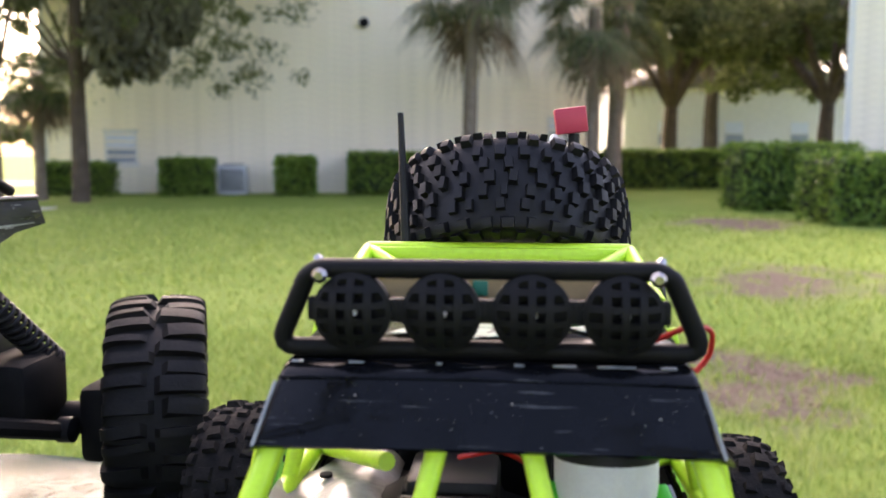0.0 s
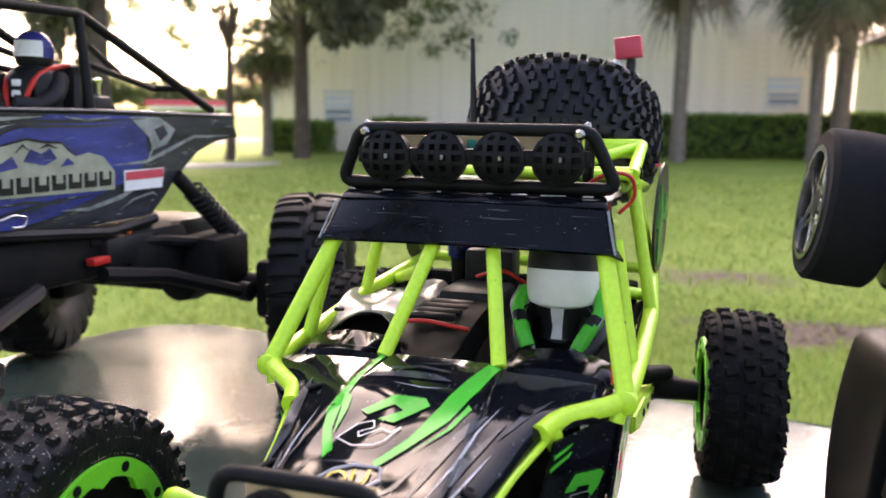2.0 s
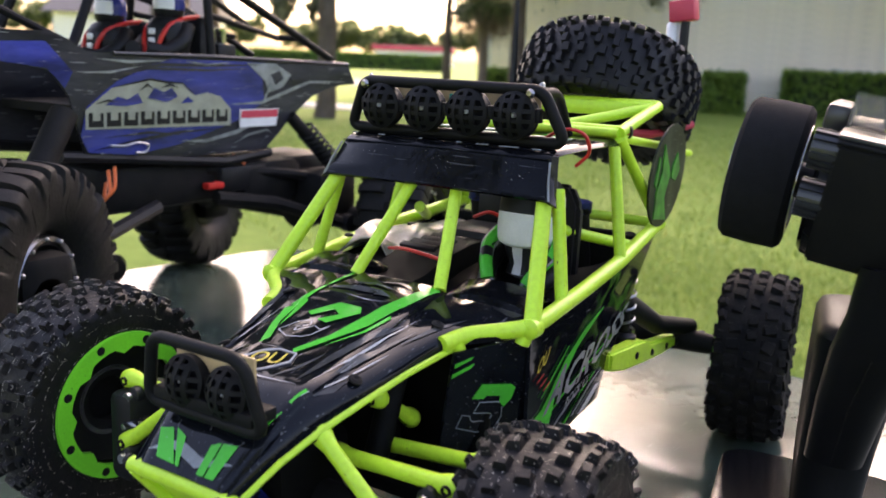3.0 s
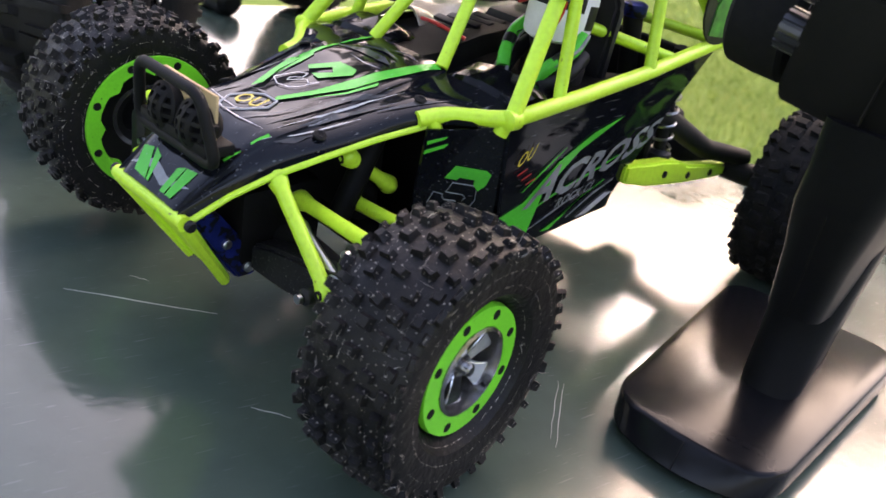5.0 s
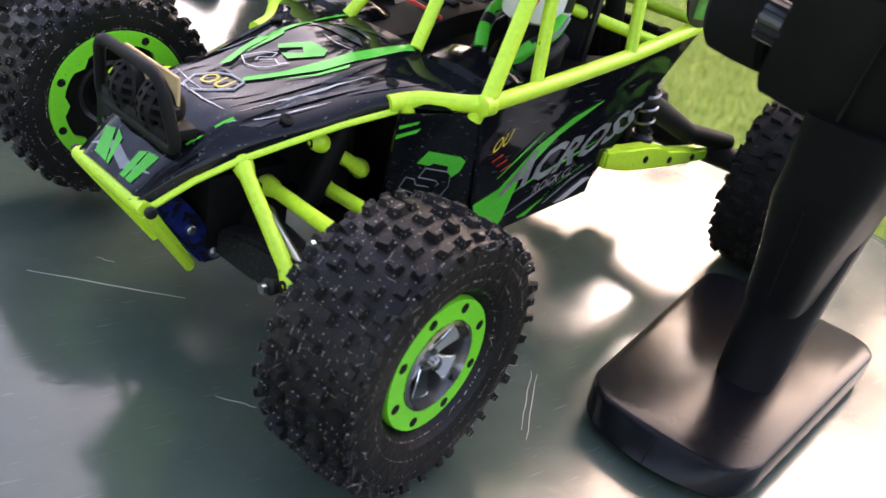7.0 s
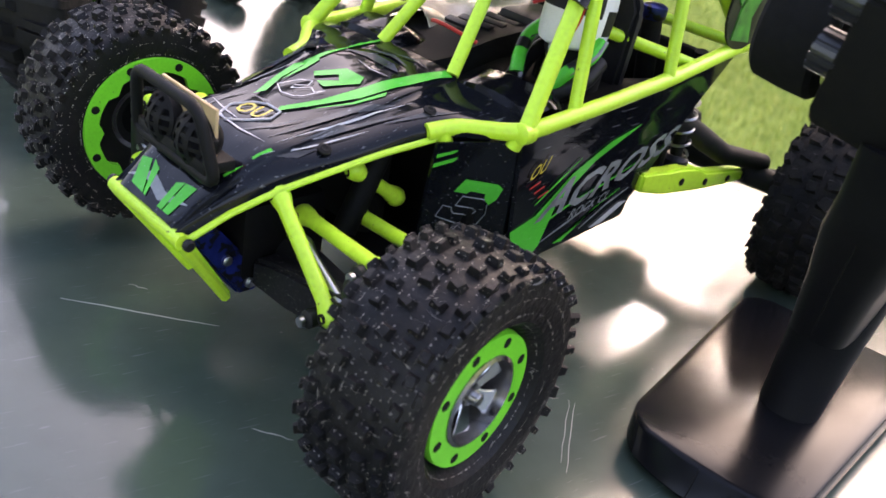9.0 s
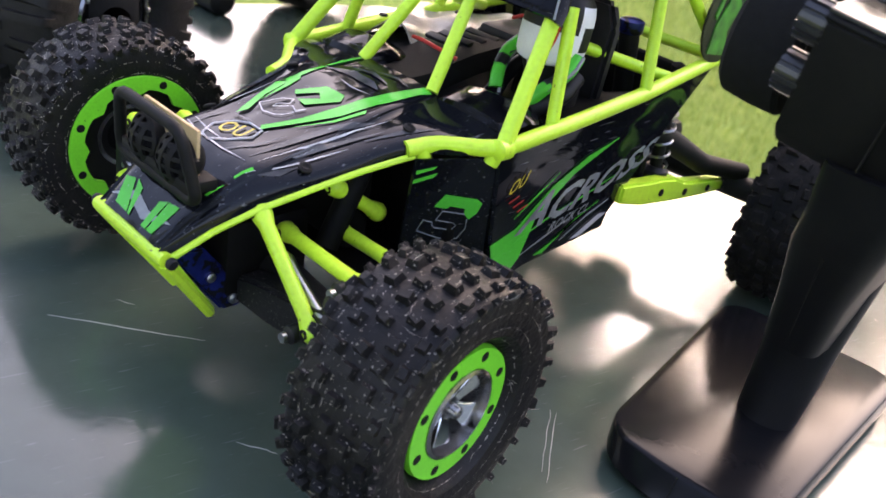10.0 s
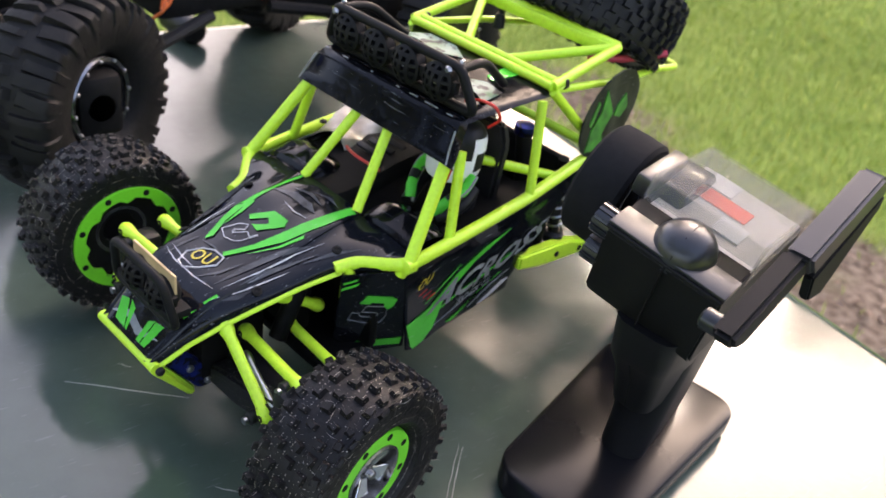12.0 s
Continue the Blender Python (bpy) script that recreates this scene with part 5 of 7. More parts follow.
# Body sides: outline in (y, z), blue door, grey nose and tail
OUT = [(0.045, 0.2120), (0.1033, 0.2135), (0.1284, 0.2032), (0.1442, 0.2020), (0.2332, 0.2020), (0.3931, 0.1995), (0.4028, 0.1830), (0.3700, 0.1800), (0.3456, 0.1728), (0.3164, 0.1543), (0.3060, 0.1440), (0.2912, 0.1315), (0.2262, 0.1308), (0.1648, 0.1326), (0.1260, 0.1368), (0.1149, 0.1752), (0.1033, 0.1899), (0.0750, 0.1960), (0.045, 0.1900)]
for s in (1, -1):
    def side_x(y, z):
        return 0.0505 - 0.10 * max(0.0, 0.150 - z) + 0.01 * max(0.0, z - 0.18)
    panel = part("body_side", flat(side_x, OUT, 0.0, 0.0016, s), BODYGREY, truck, "grey and blue printed body side")
    blue = [(0.1500, 0.1840), (0.1785, 0.1955), (0.1962, 0.1998), (0.2874, 0.1990), (0.2854, 0.1841), (0.2873, 0.1690), (0.2576, 0.1550), (0.2005, 0.1400), (0.1640, 0.1350), (0.1275, 0.1390), (0.1218, 0.1494), (0.1270, 0.1680)]
    part("door_print", flat(side_x, blue, 0.0007, 0.0004, s), BODYBLUE, panel, "blue printed door")
    part("body_lip", tube([(s * 0.0512, 0.148, 0.2022), (s * 0.0512, 0.235, 0.2022), (s * 0.0512, 0.392, 0.1998)], 0.0015, 8), SATIN, panel)
    part("trim_print", flat(side_x, [(0.300, 0.1985), (0.392, 0.1975), (0.399, 0.1860), (0.360, 0.1900), (0.320, 0.1850)], 0.0009, 0.0004, s), BODYGREY, panel)
    part("corner_print", flat(side_x, [(0.268, 0.1985), (0.300, 0.1985), (0.318, 0.1900), (0.308, 0.1800), (0.292, 0.1760), (0.288, 0.1850)], 0.0010, 0.0004, s), DECALGREY, panel)
    part("corner_print", flat(side_x, [(0.294, 0.1900), (0.304, 0.1930), (0.309, 0.1870), (0.300, 0.1820)], 0.0013, 0.0004, s), BODYGREY, panel)
    for pts, w, mm in (([(0.130, 0.1760), (0.150, 0.1890), (0.185, 0.1955), (0.245, 0.1960), (0.285, 0.1975)], 0.0024, BODYGREY), ([(0.140, 0.1850), (0.175, 0.1930), (0.230, 0.1925), (0.275, 0.1945)], 0.0018, BODYGREY), ([(0.132, 0.1400), (0.160, 0.1440), (0.200, 0.1490), (0.240, 0.1500)], 0.0026, BODYGREY), ([(0.140, 0.1480), (0.175, 0.1500), (0.215, 0.1460)], 0.0018, BODYGREY),
                       ([(0.2022, 0.1426), (0.2263, 0.1413), (0.2575, 0.1467), (0.2835, 0.1563), (0.3070, 0.1624)], 0.0032, DECALGREY), ([(0.2499, 0.1676), (0.2835, 0.1683), (0.3110, 0.1761), (0.3401, 0.1843), (0.3880, 0.1845)], 0.0028, DECALGREY), ([(0.2560, 0.1380), (0.2700, 0.1440), (0.2900, 0.1470), (0.2960, 0.1440)], 0.0016, DECALGREY),
                       ([(0.2893, 0.1921), (0.2951, 0.1842), (0.2873, 0.1709), (0.2960, 0.1722), (0.3110, 0.1747)], 0.0020, DECALGREY), ([(0.135, 0.1985), (0.160, 0.1970), (0.190, 0.1985)], 0.0022, DECALGREY), ([(0.120, 0.1900), (0.145, 0.1900), (0.170, 0.1945)], 0.0016, DECALGREY), ([(0.208, 0.1985), (0.228, 0.1960), (0.250, 0.1985)], 0.0020, DECALGREY)):
        part("streak_print", flat(side_x, streak(pts, w), 0.0011, 0.0003, s), mm, panel)
    part("tag_print", flat(side_x, [(0.2606, 0.1635), (0.3032, 0.1635), (0.3000, 0.1500), (0.2600, 0.1500)], 0.0012, 0.0004, s), WHITE, panel)
    part("tag_bar", flat(side_x, [(0.2620, 0.1625), (0.3020, 0.1630), (0.3010, 0.1570), (0.2615, 0.1570)], 0.0016, 0.0004, s), RED, panel)
    part("nose_print", flat(side_x, [(0.05, 0.2060), (0.100, 0.2080), (0.118, 0.1900), (0.112, 0.1800), (0.100, 0.1920), (0.05, 0.1980)], 0.0007, 0.0004, s), BODYBLUE, panel)
    # mountain mark over a row of plain letter blocks
    part("mountain_print", flat(side_x, [(0.1255, 0.1660), (0.1400, 0.1760), (0.1465, 0.1803), (0.1620, 0.1825), (0.1770, 0.1850), (0.1900, 0.1832), (0.2050, 0.1825), (0.2100, 0.1780), (0.2160, 0.1745), (0.2280, 0.1765), (0.2405, 0.1737), (0.2510, 0.1640), (0.2505, 0.1520), (0.1252, 0.1538)], 0.0012, 0.0004, s), OLIVE, panel, "pale olive mountain mark")
    part("ridge_print", flat(side_x, streak([(0.1465, 0.1803), (0.1620, 0.1830), (0.1770, 0.1858), (0.1900, 0.1838), (0.2050, 0.1830), (0.2160, 0.1748)], 0.0016), 0.0015, 0.0003, s), BLACK, panel)
    for poly in ([(0.1400, 0.1690), (0.1500, 0.1745), (0.1580, 0.1725), (0.1660, 0.1765), (0.1700, 0.1700), (0.1560, 0.1680)], [(0.1740, 0.1730), (0.1800, 0.1800), (0.1880, 0.1770), (0.1950, 0.1800), (0.2000, 0.1740), (0.1900, 0.1700), (0.1820, 0.1720)], [(0.2030, 0.1690), (0.2090, 0.1740), (0.2150, 0.1700)]):
        part("slope_print", flat(side_x, poly, 0.0016, 0.0004, s), BODYBLUE, panel)
    for pts in ([(0.1680, 0.1780), (0.1740, 0.1825), (0.1790, 0.1790)], [(0.1860, 0.1800), (0.1930, 0.1822), (0.2010, 0.1800)], [(0.1330, 0.1700), (0.1420, 0.1720), (0.1500, 0.1710)]):
        part("crag_print", flat(side_x, streak(pts, 0.0016), 0.0018, 0.0003, s), BLACK, panel)
    for k in range(9):
        y = 0.1272 + 0.0136 * k
        part("letter_block", flat(side_x, [(y, 0.1552), (y + 0.0110, 0.1550), (y + 0.0114, 0.1640), (y + 0.0004, 0.1643)], 0.0016, 0.0004, s), BLACK, panel)
        part("letter_inset", flat(side_x, [(y + 0.0030, 0.1592), (y + 0.0084, 0.1591), (y + 0.0086, 0.1648), (y + 0.0032, 0.1649)], 0.0020, 0.0004, s), OLIVE, panel)
    part("body_clip", tube(fillet([(s * 0.0515, 0.1440, 0.1427), (s * 0.053, 0.1540, 0.1418), (s * 0.053, 0.1638, 0.1440), (s * 0.053, 0.1737, 0.1418), (s * 0.053, 0.1706, 0.1365), (s * 0.053, 0.1621, 0.1371)], 0.003), 0.0008, 6), STEEL, truck)
    part("chassis_rail", tube([(s * 0.046, 0.110, 0.137), (s * 0.046, 0.250, 0.124), (s * 0.044, 0.300, 0.128)], 0.004, 8), BLACK, truck)
    # cage over the cab
    roof = part("cage_rail", tube(fillet([(s * 0.046, 0.030, 0.218), (s * 0.043, 0.124, 0.2045), (s * 0.040, 0.150, 0.260), (s * 0.040, 0.238, 0.262), (s * 0.046, 0.373, 0.204)], 0.006), 0.0033, 10), MATTE, truck)
    part("cage_post", tube([(s * 0.040, 0.238, 0.262), (s * 0.047, 0.2365, 0.203)], 0.0033, 10), MATTE, truck)
    part("cage_brace", tube([(s * 0.041, 0.240, 0.232), (s * 0.025, 0.330, 0.219), (s * 0.045, 0.342, 0.2195)], 0.0024, 8), MATTE, truck)
    part("cage_brace", tube([(s * 0.041, 0.238, 0.246), (s * 0.02, 0.300, 0.228)], 0.0024, 8), MATTE, truck)
    part("nose_rail", tube([(s * 0.043, 0.124, 0.206), (s * 0.030, 0.060, 0.236), (s * 0.028, 0.010, 0.222)], 0.0026, 8), MATTE, truck)
    # suspension
    part("lower_link", tube([(s * 0.052, 0.235, 0.098), (s * 0.060, 0.290, 0.089), (s * 0.085, 0.355, 0.066)], 0.0055, 8), SOOT, truck)
    part("axle_truss", box((s * 0.052, 0.352, 0.092), (0.050, 0.050, 0.040), bevel=0.008), SOOT, truck)
    part("upper_link", tube([(s * 0.040, 0.235, 0.118), (s * 0.050, 0.300, 0.112), (s * 0.062, 0.352, 0.104)], 0.0042, 8), SOOT, truck)
    part("link_end", lathe([(0.004, -0.005), (0.0075, -0.004), (0.0075, 0.004), (0.004, 0.005)], 16, "x"), BLACK, truck, m=pose(s * 0.086, 0.352, 0.068))
    part("lower_link", tube([(s * 0.052, 0.180, 0.098), (s * 0.060, 0.130, 0.085), (s * 0.085, 0.072, 0.066)], 0.0050, 8), BLACK, truck)
    shock = part("shock", tube([(s * 0.052, 0.3165, 0.157), (s * 0.068, 0.366, 0.106)], 0.0052, 12), SOOT, truck, "long black coil-over shock")
    coil = []
    for i in range(120):
        a, q = 2 * math.pi * i / 10, i / 119
        coil.append((s * (0.056 + 0.014 * q) + 0.0074 * math.cos(a), 0.330 + 0.042 * q + 0.0074 * math.sin(a) * 0.7, 0.146 - 0.044 * q + 0.0074 * math.sin(a) * 0.7))
    part("spring", tube(coil, 0.0013, 6), BLACK, shock)
    part("front_shock", tube([(s * 0.052, 0.110, 0.165), (s * 0.070, 0.060, 0.100)], 0.0085, 12), SOOT, truck)
    part("knuckle", box((s * 0.100, 0.372, 0.069), (0.020, 0.034, 0.046), bevel=0.006), SOOT, truck)
    part("knuckle", box((s * 0.100, 0.056, 0.069), (0.020, 0.034, 0.046), bevel=0.006), SOOT, truck)
    part("bumper_tip", lathe([(0.008, -0.03), (0.0135, -0.024), (0.0135, 0.024), (0.008, 0.03)], 20, "x"), BLACK, truck, m=pose(-0.143 if s > 0 else -0.03, 0.272 if s > 0 else 0.0, LOW + 0.0135 if s > 0 else 0.06))
part("roof", sheet([[(x, y, z + 0.004 * (1 - (x / 0.04) ** 2)) for x in (-0.042, -0.02, 0, 0.02, 0.042)] for y, z in ((0.144, 0.258), (0.160, 0.2645), (0.200, 0.2670), (0.240, 0.2645))], 0.0016), BODYGREY, truck, "dark grey cab roof")
part("hood", sheet([[(x, y, z) for x in (-0.0505, -0.03, 0, 0.03, 0.0505)] for y, z in ((0.030, 0.205), (0.045, 0.213), (0.1033, 0.2140), (0.126, 0.2045))], 0.0016), BODYGREY, truck)
part("bed", box((0, 0.320, 0.187), (0.096, 0.150, 0.006), bevel=0.002), BODYGREY, truck)
part("cab_floor", box((0, 0.185, 0.165), (0.094, 0.11, 0.006)), SOOT, truck)
part("front_axle", tube([(-0.11, 0.056, 0.069), (0, 0.056, 0.069), (0.11, 0.056, 0.069)], 0.010, 12), SOOT, truck)
part("rear_axle", tube([(-0.11, 0.372, 0.069), (0, 0.372, 0.069), (0.11, 0.372, 0.069)], 0.010, 12), SOOT, truck)
part("rear_gearbox", lathe([(0.008, -0.022), (0.018, -0.016), (0.020, 0.0), (0.018, 0.016), (0.008, 0.022)], 20, "y"), SOOT, truck, m=pose(0.02, 0.376, 0.072))
part("front_gearbox", lathe([(0.008, -0.024), (0.022, -0.018), (0.024, 0.0), (0.022, 0.018), (0.008, 0.024)], 20, "y"), SOOT, truck, m=pose(0.02, 0.056, 0.072))
part("skid_tray", box((0, 0.205, 0.110), (0.086, 0.13, 0.034), bevel=0.008), SOOT, truck)
part("gear_case", box((0.018, 0.300, 0.104), (0.066, 0.070, 0.040), bevel=0.010), SOOT, truck)
part("battery_tray", box((0.02, 0.345, 0.113), (0.055, 0.06, 0.022), bevel=0.004), BLACK, truck)
part("battery_pack", box((0.035, 0.268, 0.110), (0.030, 0.050, 0.020), bevel=0.003), BLACK, truck)
part("red_connector", box((0.048, 0.236, 0.107), (0.007, 0.016, 0.005), bevel=0.001), WIRE_RED, truck)
for pts in ([(0.05, 0.147, 0.128), (0.058, 0.141, 0.115), (0.056, 0.133, 0.108), (0.050, 0.140, 0.118)], [(0.050, 0.142, 0.126), (0.062, 0.134, 0.112), (0.056, 0.126, 0.104)], [(0.042, 0.262, 0.128), (0.047, 0.274, 0.118), (0.046, 0.268, 0.104)]):
    part("wire", tube(fillet(pts, 0.006), 0.0012, 6), WIRE_ORANGE, truck)
part("engine_block", box((0.014, 0.266, 0.203), (0.040, 0.020, 0.018), bevel=0.003), BLACK, truck)
for x in (0.004, 0.016, 0.028):
    part("engine_stack", lathe([(0.0030, 0.0), (0.0040, 0.002), (0.0040, 0.008), (0.0052, 0.010), (0.0052, 0.012), (0.0030, 0.013)], 16, "z"), CHROME, truck, "chrome engine stack", m=pose(x, 0.264, 0.211, 0, 0, 0))


def crew_figure(mats):
    """A seated bust: round helmet with a pale visor, bulky chest with arms and red belts. mats: dark, helmet, visor, belt."""
    bm = lathe([(0.0006, 0.0560), (0.0052, 0.0552), (0.0088, 0.0528), (0.0108, 0.0492), (0.0115, 0.0452), (0.0115, 0.0425), (0.0113, 0.0395), (0.0106, 0.0362), (0.0090, 0.0340)], 28, "z")
    for f in bm.faces:
        c = f.calc_center_median()
        turn = abs(math.degrees(math.atan2(c.x, -c.y)))
        f.material_index = 2 if turn < 70 and 0.0398 < c.z < 0.0500 else (0 if c.z < 0.0385 and turn < 110 else 1)
    body = lathe([(0.0080, 0.0350), (0.0125, 0.0325), (0.0160, 0.0270), (0.0168, 0.0180), (0.0150, 0.0060), (0.0135, -0.0060), (0.0130, -0.0260)], 24, "z")
    add_box(body, (0, 0.0205, 0.010), (0.034, 0.011, 0.056), bevel=0.005)
    for sx in (1, -1):
        add_tube(body, fillet([(sx * 0.0145, 0.004, 0.0280), (sx * 0.0195, -0.004, 0.0170), (sx * 0.0150, -0.0170, 0.0080), (sx * 0.0070, -0.0270, 0.0100)], 0.006), 0.0056, 10)
    for f in body.faces:
        f.material_index = 0
    join(bm, body)
    trim = bmesh.new()
    for sx in (1, -1):
        add_tube(trim, fillet([(sx * 0.0105, 0.0190, 0.0370), (sx * 0.0118, 0.0040, 0.0345), (sx * 0.0105, -0.0110, 0.0280), (sx * 0.0078, -0.0165, 0.0170), (sx * 0.0052, -0.0165, 0.0040)], 0.006), 0.0017, 8)
    for f in trim.faces:
        f.material_index = 3
    join(bm, trim)
    plate = bmesh.new()
    for z in (0.0230, 0.0165, 0.0100):
        add_box(plate, (0, -0.0158, z), (0.0060, 0.0030, 0.0042), bevel=0.0008)
    for f in plate.faces:
        f.material_index = 2
    join(bm, plate)
    tie(bm)
    for f in bm.faces:
        f.smooth = True
    return linked("toy_driver", bm, mats)


for x, y, z, tilt in ((0.018, 0.2215, 0.1945, 4), (-0.018, 0.1980, 0.1890, -4)):
    doll = crew_figure([BLACK, BODYBLUE, WHITE, WIRE_RED])
    doll.matrix_basis = pose(TX0 + x, y, Z0 + z, -3, 0, tilt)
    tagged(doll, "toy driver figure with blue helmet, pale visor and red belts", "doll", "toy drivers in the truck")


# ---- the pistol-grip transmitter ----
TXM = pose(0.161, 0.153, H)
tx = thing("radio_transmitter", TXM, "black pistol-grip radio transmitter standing on its flat base", "remote control")


def rounded(w, d, r, bow=0.0, n=5):
    """A rounded rectangle about the origin whose front edge bows out."""
    out = []
    for cx, cy, a0 in ((w / 2 - r, d / 2 - r, 0), (-w / 2 + r, d / 2 - r, 90), (-w / 2 + r, -d / 2 + r, 180), (w / 2 - r, -d / 2 + r, 270)):
        for i in range(n + 1):
            a = radians(a0 + 90 * i / n)
            out.append((cx + r * math.cos(a), cy + r * math.sin(a)))
    if bow:
        k = 3 * (n + 1)
        out[k:k] = [(-w * 0.2, -d / 2 - bow * 0.8), (0, -d / 2 - bow), (w * 0.2, -d / 2 - bow * 0.8)]
    return out


def stack(sections):
    """A solid through outlines (list of (x, y), z, shift) laid over each other."""
    bm = bmesh.new()
    rings = [[bm.verts.new((x + dx, y + dy, z)) for x, y in pts] for pts, z, (dx, dy) in sections]
    n = len(rings[0])
    for a, b in zip(rings, rings[1:]):
        for k in range(n):
            bm.faces.new((a[k], a[(k + 1) % n], b[(k + 1) % n], b[k]))
    bm.faces.new(rings[0][::-1])
    bm.faces.new(rings[-1])
    bmesh.ops.recalc_face_normals(bm, faces=bm.faces[:])
    return bm


def base_outline(inset, bow):
    """The foot's outline: narrower at the front, whose edge bows out, with rounded corners."""
    w, d, r = 0.080 - 2 * inset, 0.146 - 2 * inset, 0.014
    out = []
    for cx, cy, a0 in ((w / 2 - r, d / 2 - r, 0), (-w / 2 + r, d / 2 - r, 90), (-w / 2 + r, -d / 2 + r, 180), (w / 2 - r, -d / 2 + r, 270)):
        for i in range(9):
            a = radians(a0 + 90 * i / 8)
            out.append((cx + r * math.cos(a), cy + r * math.sin(a)))
        if a0 == 180:
            out += [((w / 2 - r) * q, -d / 2) for q in (-0.75, -0.5, -0.25, 0.0, 0.25, 0.5, 0.75)]
    bowed = [(x, y - (bow * (1 - (x / (w / 2)) ** 2) if y < -d / 2 + r else 0)) for x, y in out]
    return [(x * (1 + 1.5 * y), y) for x, y in bowed]


BASE = pose(-0.0022, 0.0065, 0, 0, 0, 5.5)
part("base", stack([(base_outline(0.0040, 0.006), 0.0, (0, 0)), (base_outline(0.0006, 0.010), 0.0036, (0, 0)), (base_outline(0.0, 0.010), 0.0046, (0, 0)), (base_outline(0.0, 0.0045), 0.0150, (0, 0)), (base_outline(0.0005, 0.0038), 0.0161, (0, 0)), (base_outline(0.0016, 0.0034), 0.0166, (0, 0))]),
     SATIN_BASE, tx, "satin black base plate with a centre seam", m=BASE)
part("base_seam", box((0.0, -0.0803, 0.0099), (0.0005, 0.0012, 0.0122), Matrix.Rotation(radians(-27), 4, "X")), SOOT, tx, m=BASE)
def turned(pts, degrees):
    """An outline turned about its middle."""
    c, n = math.cos(radians(degrees)), math.sin(radians(degrees))
    return [(x * c - y * n, x * n + y * c) for x, y in pts]


GRIP = []
for k in range(11):
    q = k / 10
    swell = 4 * q * (1 - q)
    GRIP.append(((0.0023 + 0.0084 * q - 0.0022 * swell, 0.0241 - 0.0184 * q + 0.0098 * swell), 0.016 + 0.097 * q, 2 * (0.0125 + 0.0052 * q), 2 * (0.0372 - 0.0010 * q)))
GRIP += [((0.0110, 0.0045), 0.1165, 0.0325, 0.0690), ((0.0125, 0.0010), 0.1185, 0.0270, 0.0600)]
part("grip", stack([(turned(rounded(w, d, 0.0118 if w > 0.0250 else 0.0115), 9.7), z, c) for c, z, w, d in GRIP]), SATIN_GRIP, tx, "black moulded pistol grip")
NECK = [((0.0090, -0.0060), 0.0600, 0.0220, 0.0360), ((0.0140, -0.0190), 0.0900, 0.0250, 0.0420), ((0.0215, -0.0420), 0.1180, 0.0290, 0.0450), ((0.0265, -0.0550), 0.1340, 0.0290, 0.0430), ((0.0300, -0.0640), 0.1530, 0.0300, 0.0440)]
part("neck", stack([(rounded(w, d, 0.008), z, c) for c, z, w, d in NECK]), SATIN_GRIP, tx)
part("neck_seam", tube([(0.0215, -0.0650, 0.1180), (0.0140, -0.0403, 0.0900), (0.0092, -0.0243, 0.0610)], 0.00035, 6), SOOT, tx)
HEAD = pose(0.0308, -0.0892, 0.1885, 1.2, 9.2, 4.9)
PROFILE = Matrix(((0, 0, 1, 0), (1, 0, 0, 0), (0, 1, 0, 0), (0, 0, 0, 1)))
HALF = 0.0257
ACROSS = Matrix.Translation((-HALF, 0, 0)) @ PROFILE
head = part("head", prism([(0.0002, -0.0015), (0.0012, 0.0002), (0.0140, 0.0016), (0.0245, 0.0036), (0.0252, -0.0040), (0.0900, -0.0060), (0.0900, -0.0330), (0.0480, -0.0430), (0.0130, -0.0415), (0.0070, -0.0360)], 2 * HALF, ACROSS, 0.0010), MATTE, tx, "matte black transmitter head", m=HEAD)
part("front_strip", box((0, 0.0072, 0.0018), (2 * HALF + 0.0006, 0.0138, 0.0016), Matrix.Rotation(radians(6), 4, "X"), 0.0005), SATIN, head, "satin strip along the front edge")
part("strip_lip", tube([(-HALF, 0.0004, -0.0006), (HALF, 0.0004, -0.0006)], 0.0009, 8), MATTE, head)
part("dome", lathe([(0.0128, -0.004), (0.0128, 0.001), (0.0118, 0.0045), (0.0095, 0.0080), (0.0052, 0.0103), (0.0012, 0.0110)], 32, "z"), SATIN, head, m=pose(0.0015, 0.0128, 0.0014, 6, 0, 0))
part("dome_seam", tube([(0.0015, 0.0004, 0.0010), (0.0015, 0.0006, 0.0040), (0.0015, 0.0060, 0.0105), (0.0015, 0.0128, 0.0127), (0.0015, 0.0200, 0.0105), (0.0015, 0.0250, 0.0050)], 0.0003, 6), SOOT, head)
part("head_seam", box((0.0010, 0.0026, -0.0185), (0.0005, 0.0030, 0.0340), Matrix.Rotation(radians(11), 4, "X")), SOOT, head)
part("cover", prism([(0.0250, 0.0040), (0.0250, 0.0142), (0.0860, 0.0066), (0.0915, 0.0016), (0.0915, -0.0058), (0.0903, -0.0058), (0.0903, 0.0010), (0.0852, 0.0055), (0.0262, 0.0129), (0.0262, 0.0042)], 2 * HALF, ACROSS, 0.0), GLASS, head, "clear plastic cover over the settings panel")
for sd in (1, -1):
    part("cover_side", prism([(0.0264, -0.0036), (0.0264, 0.0126), (0.0850, 0.0054), (0.0895, 0.0014), (0.0895, -0.0052)], 0.0012, Matrix.Translation((sd * (HALF - 0.0008) - 0.0006, 0, 0)) @ PROFILE, 0.0), GLASS, head)
part("settings_panel", box((0.0, 0.0580, -0.0042), (0.048, 0.060, 0.0014), Matrix.Rotation(radians(-1.8), 4, "X")), PANELGREY, head, "pale settings panel under the cover")
